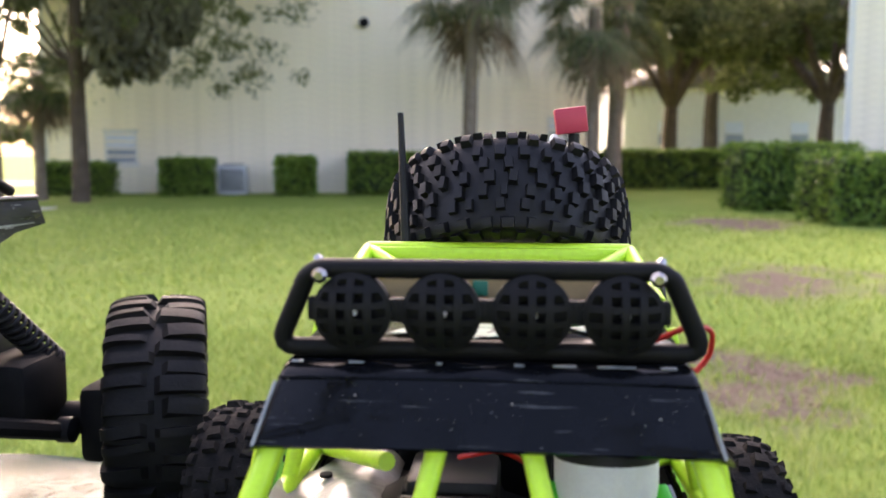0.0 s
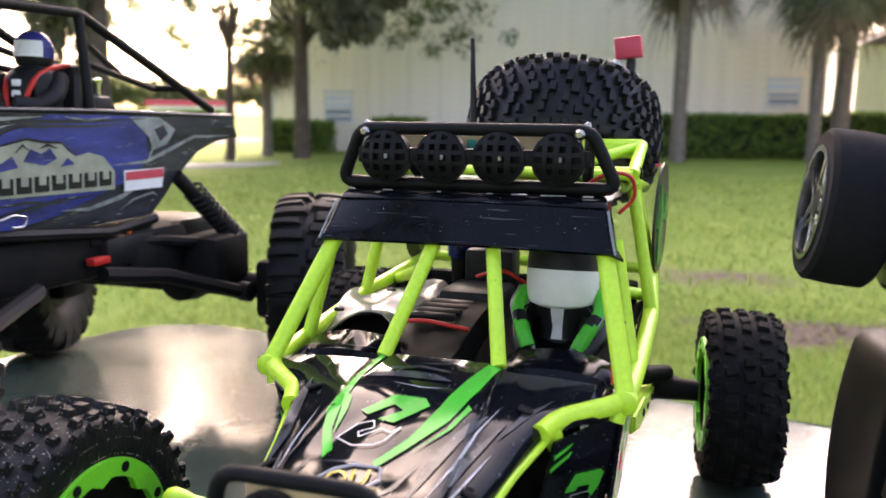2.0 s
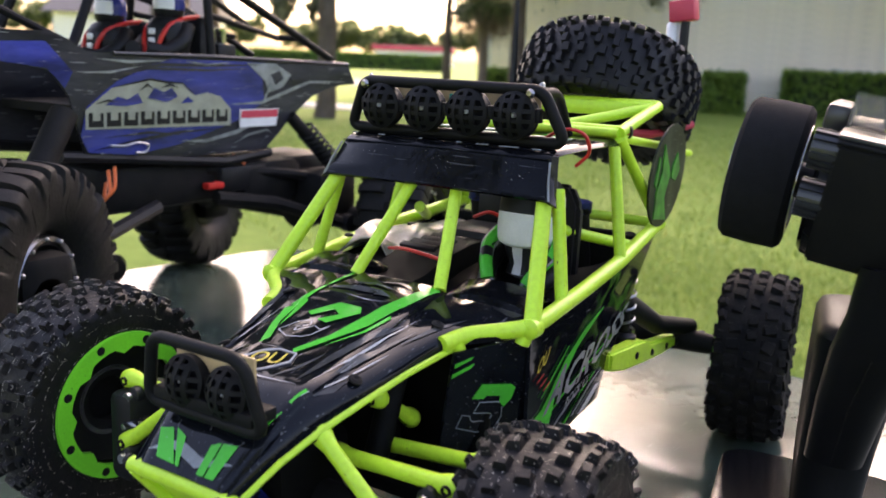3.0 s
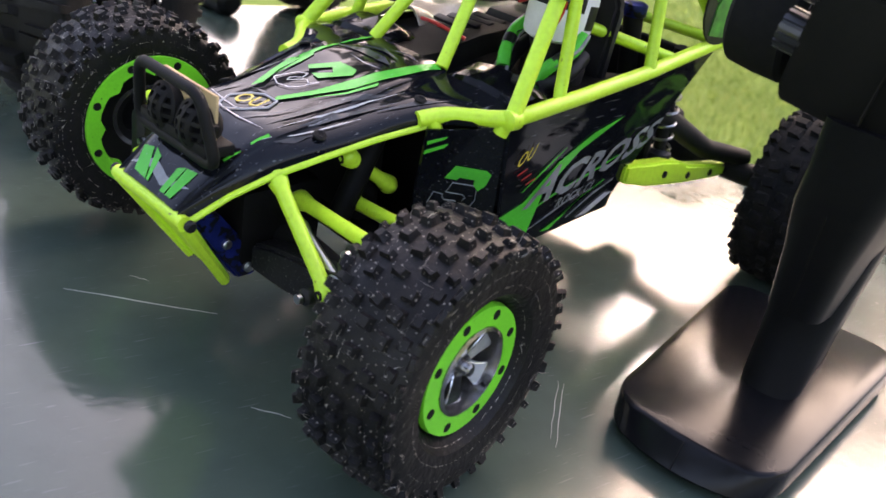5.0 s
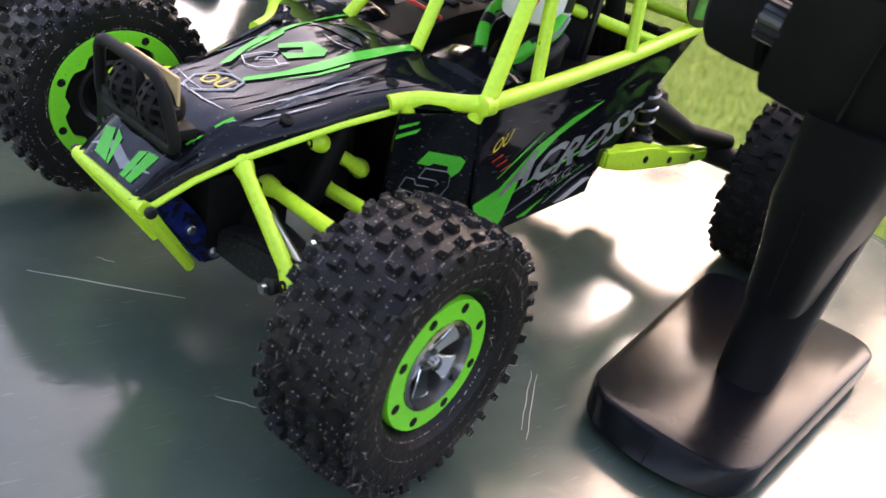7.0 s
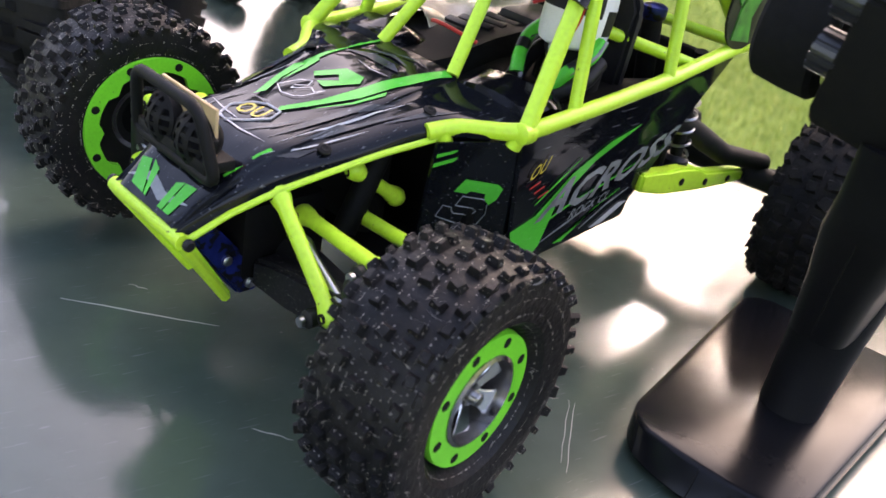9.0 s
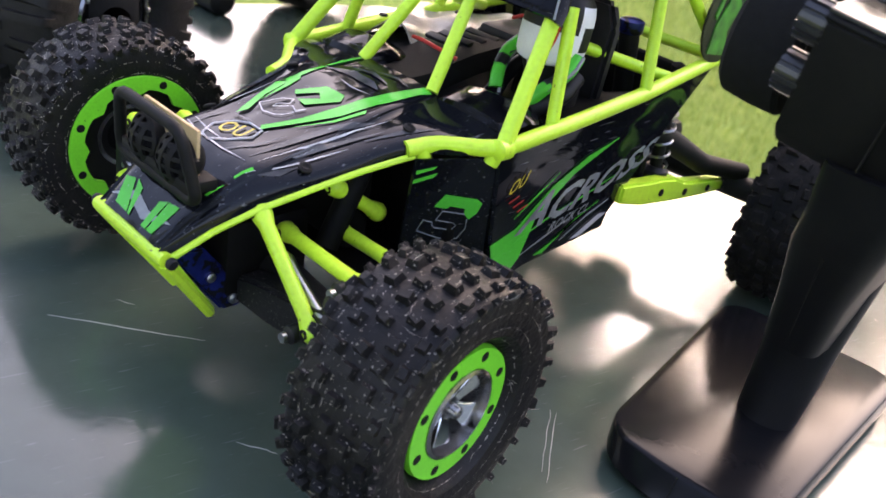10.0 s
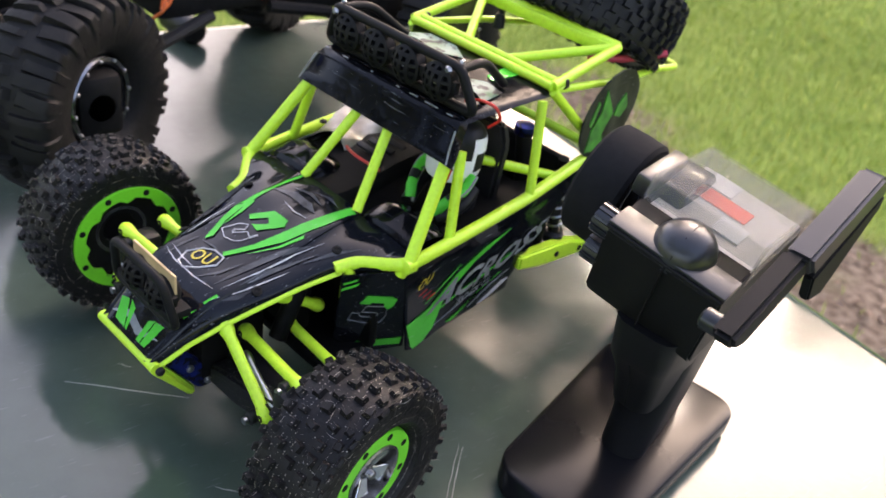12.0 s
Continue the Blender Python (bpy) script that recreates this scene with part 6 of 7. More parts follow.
for dx, dy, sx, sy, mm in ((-0.0110, 0.0800, 0.013, 0.014, LABELWHITE), (-0.0030, 0.0660, 0.022, 0.011, LABELRED), (0.0060, 0.0500, 0.013, 0.014, LABELWHITE), (-0.0190, 0.0540, 0.006, 0.017, LABELRED)):
    part("label", box((dx, dy, -0.0030 - 0.031 * (dy - 0.058)), (sx, sy, 0.0006), Matrix.Rotation(radians(-1.8), 4, "X")), mm, head)
part("mount_post", box((-0.0295, 0.046, 0.0040), (0.008, 0.034, 0.010), bevel=0.002), SATIN, head)
for k in range(2):
    bmk = bmesh.new()
    for i in range(14):
        q = 2 * math.pi * i / 14
        add_box(bmk, (0.0, 0.0058 * math.sin(q), 0.0058 * math.cos(q)), (0.008, 0.0014, 0.0014), Matrix.Rotation(-q, 4, "X"))
    join(bmk, lathe([(0.002, -0.004), (0.0057, -0.004), (0.0057, 0.004), (0.002, 0.004)], 18, "x"))
    part("trim_knob", bmk, SATIN, head, m=pose(-0.0290, 0.0075 + 0.004 * k, -0.0045 - 0.0165 * k))
part("strap_ring", lathe([(0.003, -0.004), (0.0062, -0.0035), (0.0062, 0.0035), (0.003, 0.004)], 20, "x"), SATIN, tx, m=pose(0.0210, -0.0625, 0.1270))
part("ring_pin", lathe([(0.0028, -0.006), (0.0034, -0.0055), (0.0034, 0.0055), (0.0028, 0.006)], 16, "x"), BLACK, tx, m=pose(0.0210, -0.0625, 0.1270))
WHEEL = pose(-0.0260, -0.0335, 0.1748, 0, 8, 6)
sw = new("steering_wheel")
sw.parent, sw.matrix_basis = tx, WHEEL
tagged(sw, "steering wheel with a black foam tyre")
part("foam_tyre", lathe([(0.0203, -0.0112), (0.0256, -0.0112), (0.0273, -0.0095), (0.0277, 0.0), (0.0273, 0.0095), (0.0256, 0.0112), (0.0208, 0.0115)], 64, "x", closed=True), FOAM, sw)
part("wheel_rim", lathe([(0.0188, -0.012), (0.0208, -0.012), (0.0208, 0.012), (0.0188, 0.012)], 48, "x", closed=True), DARKCHROME, sw, "dark chrome wheel rim")
for i in range(6):
    for sy in (-1, 1):
        part("spoke", box((0, sy * 0.0026, 0.0115), (0.003, 0.0022, 0.017), Matrix.Rotation(radians(sy * 9), 4, "X"), 0.0006), DARKCHROME, sw, m=pose(-0.0085, 0, 0, 60 * i, 0, 0))
part("back_plate", lathe([(0.0004, -0.002), (0.0186, -0.002), (0.0186, 0.001), (0.0004, 0.001)], 36, "x"), BLACK, sw)
part("hub", lathe([(0.005, -0.010), (0.007, -0.009), (0.007, 0.010), (0.005, 0.024)], 20, "x"), BLACK, sw)
part("shaft_housing", lathe([(0.0190, -0.0050), (0.0245, -0.0046), (0.0266, -0.0030), (0.0272, -0.0005), (0.0272, 0.0120), (0.0262, 0.0130), (0.0180, 0.0136)], 56, "x"), SATIN_BASE, tx, "round black wheel housing", m=pose(-0.0045, -0.0313, 0.1722, 0, 8, 6))
# folding aerial beside the head: a lower link and an upper bar with a folded web
AER = Matrix.Translation((0.0655, -0.1460, 0.0)) @ PROFILE
arm = part("flat_aerial", prism([(0.0270, 0.1950), (0.0310, 0.1885), (0.0390, 0.1870), (0.0460, 0.1895), (0.0770, 0.2025), (0.0700, 0.2110)], 0.0085, AER, 0.0016), MATTE, tx, "flat black folding aerial")
part("aerial_bar", prism([(0.0680, 0.2110), (0.0770, 0.2010), (0.1240, 0.2200), (0.1220, 0.2270), (0.1160, 0.2300)], 0.0100, Matrix.Translation((0.0006, 0, 0)) @ AER, 0.0014), SATIN, arm)
part("aerial_web", prism([(0.0780, 0.2000), (0.0830, 0.1880), (0.0960, 0.1860), (0.1240, 0.2150), (0.1230, 0.2210)], 0.0040, Matrix.Translation((0.0070, 0, 0)) @ AER, 0.0008), MATTE, arm)
part("hinge_pin", lathe([(0.003, -0.004), (0.0042, -0.003), (0.0042, 0.003), (0.003, 0.004)], 16, "x"), SATIN, tx, m=pose(0.0620, -0.1080, 0.1900))


# ---- the cabinet they stand on ----
CAB = pose(0.02, 0.0, 0, 0, 0, -11.5)
cab = thing("utility_cabinet", CAB, "dark green painted metal utility cabinet with rounded lid edges", "cabinet")


def lid(w, d, z, r):
    """A lid plate with broad rolled edges."""
    secs = []
    for k in range(7):
        a = radians(15 * k)
        inset = r * (1 - math.cos(a))
        secs.append((rounded(w - 2 * r + 2 * r * math.cos(a), d - 2 * r + 2 * r * math.cos(a), 0.10 * math.cos(a) + 0.085, n=8), z - r + r * math.sin(a), (0, -0.03)))
    secs.insert(0, (rounded(w, d, 0.185, n=8), z - r - 0.05, (0, -0.03)))
    return stack(secs)


part("lid", lid(1.16, 0.95, H, 0.022), CAB_GREEN, cab, "dark green glossy lid with scratches")
part("cabinet_body", box((0.0, -0.03, (H - 0.06) / 2), (1.08, 0.87, H - 0.06), bevel=0.02), CAB_GREEN, cab)
for s in (1, -1):
    part("cabinet_door", box((s * 0.27, -0.03 - 0.4385, (H - 0.1) / 2), (0.50, 0.012, H - 0.18), bevel=0.004), CAB_GREEN, cab)
PALE_SCRATCH = mat("bare_scratch", (0.34, 0.36, 0.33), 0.5, scale=300, amount=0.6)
for a, b, r in (((-0.0668, -0.0543), (-0.0166, -0.0078), 0.00034), ((-0.0640, -0.0250), (-0.0560, -0.0200), 0.00018), ((0.0457, -0.0315), (0.0588, -0.0225), 0.00024), ((0.1017, 0.0898), (0.1251, 0.0562), 0.00020), ((0.1045, 0.0899), (0.1299, 0.0536), 0.00022)):
    pa, pb = Vector((*a, H)), Vector((*b, H))
    rnd = random.Random(int(a[0] * 1000))
    pts = [pa.lerp(pb, i / 8) + Vector((rnd.uniform(-1, 1) * 0.0004, rnd.uniform(-1, 1) * 0.0004, 0)) for i in range(9)]
    tagged(linked("scratch", tube(pts, [r * (0.3 + 0.7 * math.sin(math.pi * (i + 0.5) / 9)) for i in range(9)], 5), PALE_SCRATCH), "thin pale scratch in the cabinet's green paint", "scratch", "scratches on the cabinet", kind="structure")

# ---- lawn ----
def bare(x, y):
    """How bare the lawn is at a place, 0 to 1: worn patches beside the cabinet and mulch under the hedges."""
    n1 = noise.noise(Vector((x * 1.3, y * 1.3, 0.3))) + 0.9 * noise.noise(Vector((x * 3.1, y * 3.1, 1.7))) + 0.7 * noise.noise(Vector((x * 8.3, y * 8.3, 4.1)))
    worn = 0.0
    for cx, cy, rx, ry, k in ((1.15, 3.9, 0.55, 1.1, 0.9), (2.5, 7.3, 1.2, 1.3, 0.9), (0.35, 1.85, 1.15, 0.55, 1.3), (1.3, 1.5, 0.9, 0.5, 1.0), (3.4, 13.9, 1.0, 1.3, 1.5), (-1.2, 2.2, 0.9, 0.25, 0.75), (0.2, 5.6, 0.8, 0.5, 0.55), (0.65, 4.2, 0.7, 0.5, 0.9)):
        d = ((x - cx) / rx) ** 2 + ((y - cy) / ry) ** 2
        worn = max(worn, k * math.exp(-d))
    under = math.exp(-((max(abs(x) - 0.75, 0) ** 2 + max(abs(y - 0.0) - 0.7, 0) ** 2) / 0.12))
    worn = max(worn, 0.9 * under)
    return min(1.0, max(0.0, (worn + 0.42 * n1 - 0.42) * 2.4))


def ground_material():
    m = mat("lawn_soil", (0.180, 0.265, 0.050), 0.95, tint=(0.245, 0.31, 0.075), scale=1.1, amount=0.9, bump=0.8, bump_scale=45, gloss=0.05)
    n, l = m.node_tree.nodes, m.node_tree.links
    b = n["Principled BSDF"]
    old = b.inputs["Base Color"].links[0].from_socket
    at = n.new("ShaderNodeAttribute")
    at.attribute_name = "bare"
    dirt = n.new("ShaderNodeTexNoise")
    dirt.inputs["Scale"].default_value = 38.0
    dirt.inputs["Detail"].default_value = 6.0
    cr = n.new("ShaderNodeValToRGB")
    cr.color_ramp.elements[0].position, cr.color_ramp.elements[1].position = 0.35, 0.7
    cr.color_ramp.elements[0].color, cr.color_ramp.elements[1].color = (0.09, 0.068, 0.048, 1), (0.25, 0.195, 0.145, 1)
    l.new(n["Texture Coordinate"].outputs["Object"], dirt.inputs["Vector"])
    l.new(dirt.outputs["Fac"], cr.inputs["Fac"])
    x = n.new("ShaderNodeMix")
    x.data_type = "RGBA"
    l.new(at.outputs["Fac"], x.inputs[0])
    l.new(old, x.inputs[6])
    l.new(cr.outputs["Color"], x.inputs[7])
    l.new(x.outputs[2], b.inputs["Base Color"])
    return m


def axis(near_lo, near_hi, step, far_lo, far_hi):
    out = [near_lo + step * i for i in range(int((near_hi - near_lo) / step) + 1)]
    k = step
    while out[-1] < far_hi:
        k *= 1.35
        out.append(min(far_hi, out[-1] + k))
    k = step
    while out[0] > far_lo:
        k *= 1.35
        out.insert(0, max(far_lo, out[0] - k))
    return out


gx, gy = axis(-4.0, 6.0, 0.14, -900, 900), axis(-1.2, 16.0, 0.14, -500, 1500)
verts = [(x, y, 0.012 * noise.noise(Vector((x * 0.8, y * 0.8, 0))) if abs(x) < 30 and abs(y) < 60 else 0.0) for y in gy for x in gx]
nx = len(gx)
quads = [(j * nx + i, j * nx + i + 1, (j + 1) * nx + i + 1, (j + 1) * nx + i) for j in range(len(gy) - 1) for i in range(nx - 1)]
gm = bpy.data.meshes.new("ground")
gm.from_pydata(verts, [], quads)
attr = gm.attributes.new("bare", "FLOAT", "POINT")
attr.data.foreach_set("value", [bare(x, y) if abs(x) < 8 and -2 < y < 20 else 0.0 for x, y, _ in verts])
gm.materials.append(ground_material())
tagged(new("ground", gm), "mown green lawn with worn bare patches of soil", "lawn", kind="structure")


def blades(count, box_, size, seed, material, thin=1.0, fade=1.2, power=1.6):
    """Grass as many bent blades over a rectangle, fewer where the soil is bare."""
    rng = np.random.default_rng(seed)
    x0, x1, y0, y1 = box_
    vs, fs = [], []
    while len(fs) < count * 2:
        px, py = rng.uniform(x0, x1), y0 + (y1 - y0) * rng.uniform(0, 1) ** power
        if abs(px) < 0.62 and abs(py + 0.03) < 0.52:
            continue
        if bare(px, py) * 0.95 > rng.uniform(0, 1):
            continue
        if min(px - x0, x1 - px, y1 - py, (py - y0) * 2.0) / fade < rng.uniform(0, 1):
            continue
        a, h, w = rng.uniform(0, 6.283), size * rng.uniform(0.5, 1.25), size * 0.055 * thin * (1 + 0.12 * py)
        lx, ly = math.cos(a) * h * rng.uniform(0.2, 0.8), math.sin(a) * h * rng.uniform(0.2, 0.8)
        sx, sy = -math.sin(a) * w, math.cos(a) * w
        k = len(vs)
        vs += [(px - sx, py - sy, -0.005), (px + sx, py + sy, -0.005), (px + lx * 0.4 + sx * 0.7, py + ly * 0.4 + sy * 0.7, h * 0.55), (px + lx * 0.4 - sx * 0.7, py + ly * 0.4 - sy * 0.7, h * 0.55), (px + lx, py + ly, h * 0.9)]
        fs += [(k, k + 1, k + 2, k + 3), (k + 3, k + 2, k + 4)]
    me = bpy.data.meshes.new("grass")
    me.from_pydata(vs, [], fs)
    me.materials.append(material)
    return new("grass", me)


def island_mat(name, a, b, c, rough=0.6, translucent=0.0, gloss=0.3):
    """Leaves that differ one from another."""
    m = bpy.data.materials.new(name)
    m.use_nodes = True
    n, l = m.node_tree.nodes, m.node_tree.links
    g = n.new("ShaderNodeNewGeometry")
    r = n.new("ShaderNodeValToRGB")
    r.color_ramp.elements[0].color, r.color_ramp.elements[1].color = (*a, 1), (*c, 1)
    r.color_ramp.elements.new(0.5).color = (*b, 1)
    l.new(g.outputs["Random Per Island"], r.inputs["Fac"])
    p = n["Principled BSDF"]
    p.inputs["Roughness"].default_value = rough
    p.inputs["Specular IOR Level"].default_value = gloss
    l.new(r.outputs["Color"], p.inputs["Base Color"])
    if translucent:
        t = n.new("ShaderNodeBsdfTranslucent")
        l.new(r.outputs["Color"], t.inputs["Color"])
        mx = n.new("ShaderNodeMixShader")
        mx.inputs[0].default_value = translucent
        l.new(p.outputs[0], mx.inputs[1])
        l.new(t.outputs[0], mx.inputs[2])
        l.new(mx.outputs[0], n["Material Output"].inputs["Surface"])
    return m


GRASS = island_mat("grass_blades", (0.220, 0.32, 0.072), (0.315, 0.405, 0.098), (0.43, 0.475, 0.150), 0.55, 0.35, 0.12)
tagged(blades(70000, (-3.0, 4.0, 0.45, 5.2), 0.045, 1, GRASS), "short green mown grass of the lawn", "grass", kind="stuff")
tagged(blades(45000, (-8.5, 7.5, 3.2, 17.0), 0.050, 2, GRASS, 1.6, 2.5), "short green mown grass of the lawn", "grass", kind="stuff")
tagged(blades(14000, (-2.6, 2.8, -2.4, 0.9), 0.045, 3, GRASS, 1.2, 1.2, 1.0), "short green mown grass of the lawn", "grass", kind="stuff")
rng = random.Random(11)
lv, lf = [], []
while len(lf) < 2600:
    x, y = rng.uniform(-1.8, 2.6), rng.uniform(0.5, 4.6)
    if bare(x, y) < 0.5:
        continue
    a, s, z = rng.uniform(0, 6.3), rng.uniform(0.006, 0.022), rng.uniform(0.004, 0.016)
    ca, sa = math.cos(a) * s, math.sin(a) * s
    k = len(lv)
    lv += [(x - ca, y - sa, z), (x - sa * 0.4, y + ca * 0.4, z + 0.006), (x + ca, y + sa, z), (x + sa * 0.4, y - ca * 0.4, z + 0.002)]
    lf.append((k, k + 1, k + 2, k + 3))
lm = bpy.data.meshes.new("leaf_litter")
lm.from_pydata(lv, [], lf)
lm.materials.append(island_mat("litter", (0.10, 0.06, 0.04), (0.24, 0.16, 0.11), (0.36, 0.27, 0.2), 0.8))
tagged(new("leaf_litter", lm), "dry brown leaves and mulch on the bare soil", "leaf litter", kind="stuff")
PATH_MAT = mat("pale_concrete", (0.55, 0.53, 0.48), 0.85, tint=(0.45, 0.43, 0.39), scale=2, amount=0.6, bump=0.3, bump_scale=30)
path = linked("footpath", sheet([[(-26, 10.5 + dy, 0.03), (-14, 12.6 + dy, 0.03), (-10.0, 13.6 + dy, 0.03), (-9.0, 15.2 + dy * 0.8, 0.03)] for dy in (0, 1.5)], 0.04), PATH_MAT)
tagged(path, "pale concrete footpath across the lawn", "footpath", kind="structure")
road = linked("road", sheet([[(-120, 24.0 + dy, 0.03), (-40, 24.0 + dy, 0.03), (-17.0, 25.5 + dy, 0.03)] for dy in (0, 8)], 0.04), mat("asphalt", (0.14, 0.11, 0.10), 0.9, scale=1, amount=0.5, bump=0.2, bump_scale=60))
tagged(road, "grey asphalt road beyond the lawn", "road", kind="structure")


# ---- buildings, hedges and trees ----
SIDING = mat("cream_siding", (0.95, 0.86, 0.70), 0.7, tint=(0.90, 0.80, 0.65), scale=0.5, amount=0.6, bump=0.05, bump_scale=30)
TRIM = mat("white_trim", (0.75, 0.74, 0.70), 0.5, scale=5, amount=0.3)
PANE = mat("window_pane", (0.34, 0.40, 0.50), 0.08, scale=3, amount=0.4)
BLIND = mat("pale_blind", (0.68, 0.74, 0.84), 0.6, scale=6, amount=0.3)
ROOFING = mat("grey_shingles", (0.16, 0.14, 0.13), 0.9, scale=3, amount=0.6, bump=0.4, bump_scale=20)


def siding_wall(parent, length, height, m, board=0.20, label=""):
    """A wall with lapped boards on its -y face, from x = 0 to length; every board is a piece of its own."""
    wall = part("wall", box((length / 2, 0.12, height / 2), (length, 0.22, height)), SIDING, parent, label, m=m)
    bm = bmesh.new()
    for x in (0.0, length):
        for c in ((x, -0.030, 0.0), (x, -0.006, board + 0.012), (x, 0.010, board + 0.012), (x, 0.010, 0.0)):
            bm.verts.new(c)
    bm.verts.ensure_lookup_table()
    v = bm.verts
    for f in ((0, 1, 2, 3), (7, 6, 5, 4), (0, 4, 5, 1), (1, 5, 6, 2), (2, 6, 7, 3), (3, 7, 4, 0)):
        bm.faces.new([v[i] for i in f])
    bmesh.ops.recalc_face_normals(bm, faces=bm.faces[:])
    me = mesh_of("siding_board", bm, SIDING, False)
    for k in range(int(height / board)):
        child("siding_board", me, wall, pose(0, 0, k * board))
    return wall


def window(parent, x, z, w, h):
    fr = new("window")
    fr.parent, fr.matrix_basis = parent, pose(x, -0.03, z)
    for nm, c, s in (("frame", (0, 0, h / 2), (w + 0.14, 0.05, 0.07)), ("frame", (0, 0, -h / 2), (w + 0.14, 0.05, 0.07)), ("frame", (-w / 2, 0, 0), (0.07, 0.05, h)), ("frame", (w / 2, 0, 0), (0.07, 0.05, h)), ("sash", (0, -0.005, 0), (w, 0.04, 0.05))):
        part(nm, box(c, s, bevel=0.006), TRIM, fr)
    part("pane", box((0, 0.012, -h / 4), (w, 0.012, h / 2 - 0.03)), PANE, fr)
    part("pane", box((0, 0.012, h / 4), (w, 0.012, h / 2 - 0.03)), BLIND, fr)
    return fr


WALL = Matrix.Translation((-12.9, 23.0, 0)) @ Matrix.Rotation(radians(11), 4, "Z")
house = thing("apartment_building", WALL, "cream sided apartment building behind clipped hedges", "building")
siding_wall(house, 15.6, 9.0, Matrix(), 0.20, "cream lapped siding wall")
part("end_wall", box((4.5, 0.12, 4.5), (9.0, 0.22, 9.0)), SIDING, house, m=pose(0, 9.0, 0, 0, 0, -90))
part("end_wall", box((4.5, 0.12, 4.5), (9.0, 0.22, 9.0)), SIDING, house, m=pose(15.6, 0.0, 0, 0, 0, 90))
part("roof", prism([(-0.6, 0.0), (9.6, 0.0), (4.5, 2.6)], 16.8, Matrix.Translation((-0.6, 0, 9.0)) @ Matrix(((0, 0, 1, 0), (1, 0, 0, 0), (0, 1, 0, 0), (0, 0, 0, 1)))), ROOFING, house)
part("corner_trim", box((0.06, -0.04, 4.5), (0.14, 0.06, 9.0)), TRIM, house)
window(house, 2.05, 1.25, 0.82, 0.95)
window(house, 14.5, 1.75, 0.85, 0.8)
part("wall_vent", lathe([(0.06, 0.0), (0.13, -0.02), (0.14, -0.10), (0.05, -0.14)], 18, "y"), SOOT, house, m=pose(8.75, -0.02, 4.75))
part("meter_box", box((9.55, -0.08, 1.0), (0.32, 0.14, 0.42), bevel=0.02), TRIM, house)

side_house = thing("side_building", pose(6.65, 18.5, 0, 0, 0, -22), "cream sided house wall at the lawn's edge", "building")
siding_wall(side_house, 9.0, 7.0, Matrix(), 0.16)
siding_wall(side_house, 9.0, 7.0, pose(0, 9.0, 0, 0, 0, -90), 0.16)
part("corner_trim", box((0.05, -0.04, 3.5), (0.12, 0.06, 7.0)), TRIM, side_house)
part("roof", prism([(-0.5, 0.0), (9.5, 0.0), (4.5, 2.4)], 10.0, Matrix.Translation((-0.5, 0, 7.0)) @ Matrix(((0, 0, 1, 0), (1, 0, 0, 0), (0, 1, 0, 0), (0, 0, 0, 1)))), ROOFING, side_house)

far_house = thing("far_house", pose(6.2, 44, 0, 0, 0, 10), "pale house with a gabled roof among the trees", "house")
part("wall", box((5, 3, 2.2), (12, 6, 4.4)), TRIM, far_house)
part("gable", prism([(-1, 4.4), (5, 7.0), (11.4, 4.4)], 6.4, Matrix.Translation((0, 6.2, 0)) @ Matrix.Rotation(radians(90), 4, "X")), ROOFING, far_house)
for k in range(3):
    window(far_house, 1.2 + 3.4 * k, 2.2, 1.0, 1.2)
far_house2 = thing("far_house", pose(-92, 66, 0, 0, 0, 30), "pale house beyond the road", "house")
part("wall", box((6, 4, 2.4), (18, 8, 4.8)), SIDING, far_house2)
part("roof", prism([(-1, 4.8), (4.0, 7.4), (9, 4.8)], 20, Matrix.Translation((-4, 0, 0)) @ Matrix(((0, 0, 1, 0), (1, 0, 0, 0), (0, 1, 0, 0), (0, 0, 0, 1)))), ROOFING, far_house2)
red_roof = thing("roadside_kiosk", pose(-92, 136, 0, 0, 0, 30), "low building with a red fascia far beyond the road", "building")
part("wall", box((0, 0, 1.6), (14, 6, 3.2)), TRIM, red_roof)
part("fascia", box((0, -3.1, 3.0), (15, 0.5, 0.9), bevel=0.05), RED, red_roof)

ac = thing("air_conditioner", WALL @ pose(5.2, -1.0, 0), "grey air conditioning unit by the wall", "air conditioner")
part("casing", box((0, 0, 0.40), (0.75, 0.7, 0.78), bevel=0.04), mat("grey_paint", (0.5, 0.52, 0.54), 0.5, scale=5, amount=0.3), ac)
part("fan_guard", lathe([(0.05, 0.0), (0.28, 0.0), (0.28, 0.03), (0.05, 0.03)], 24, "z"), SOOT, ac, m=pose(0, 0, 0.79))
for k in range(6):
    part("louver", box((0, -0.352, 0.15 + 0.1 * k), (0.62, 0.012, 0.05), bevel=0.004), SOOT, ac)


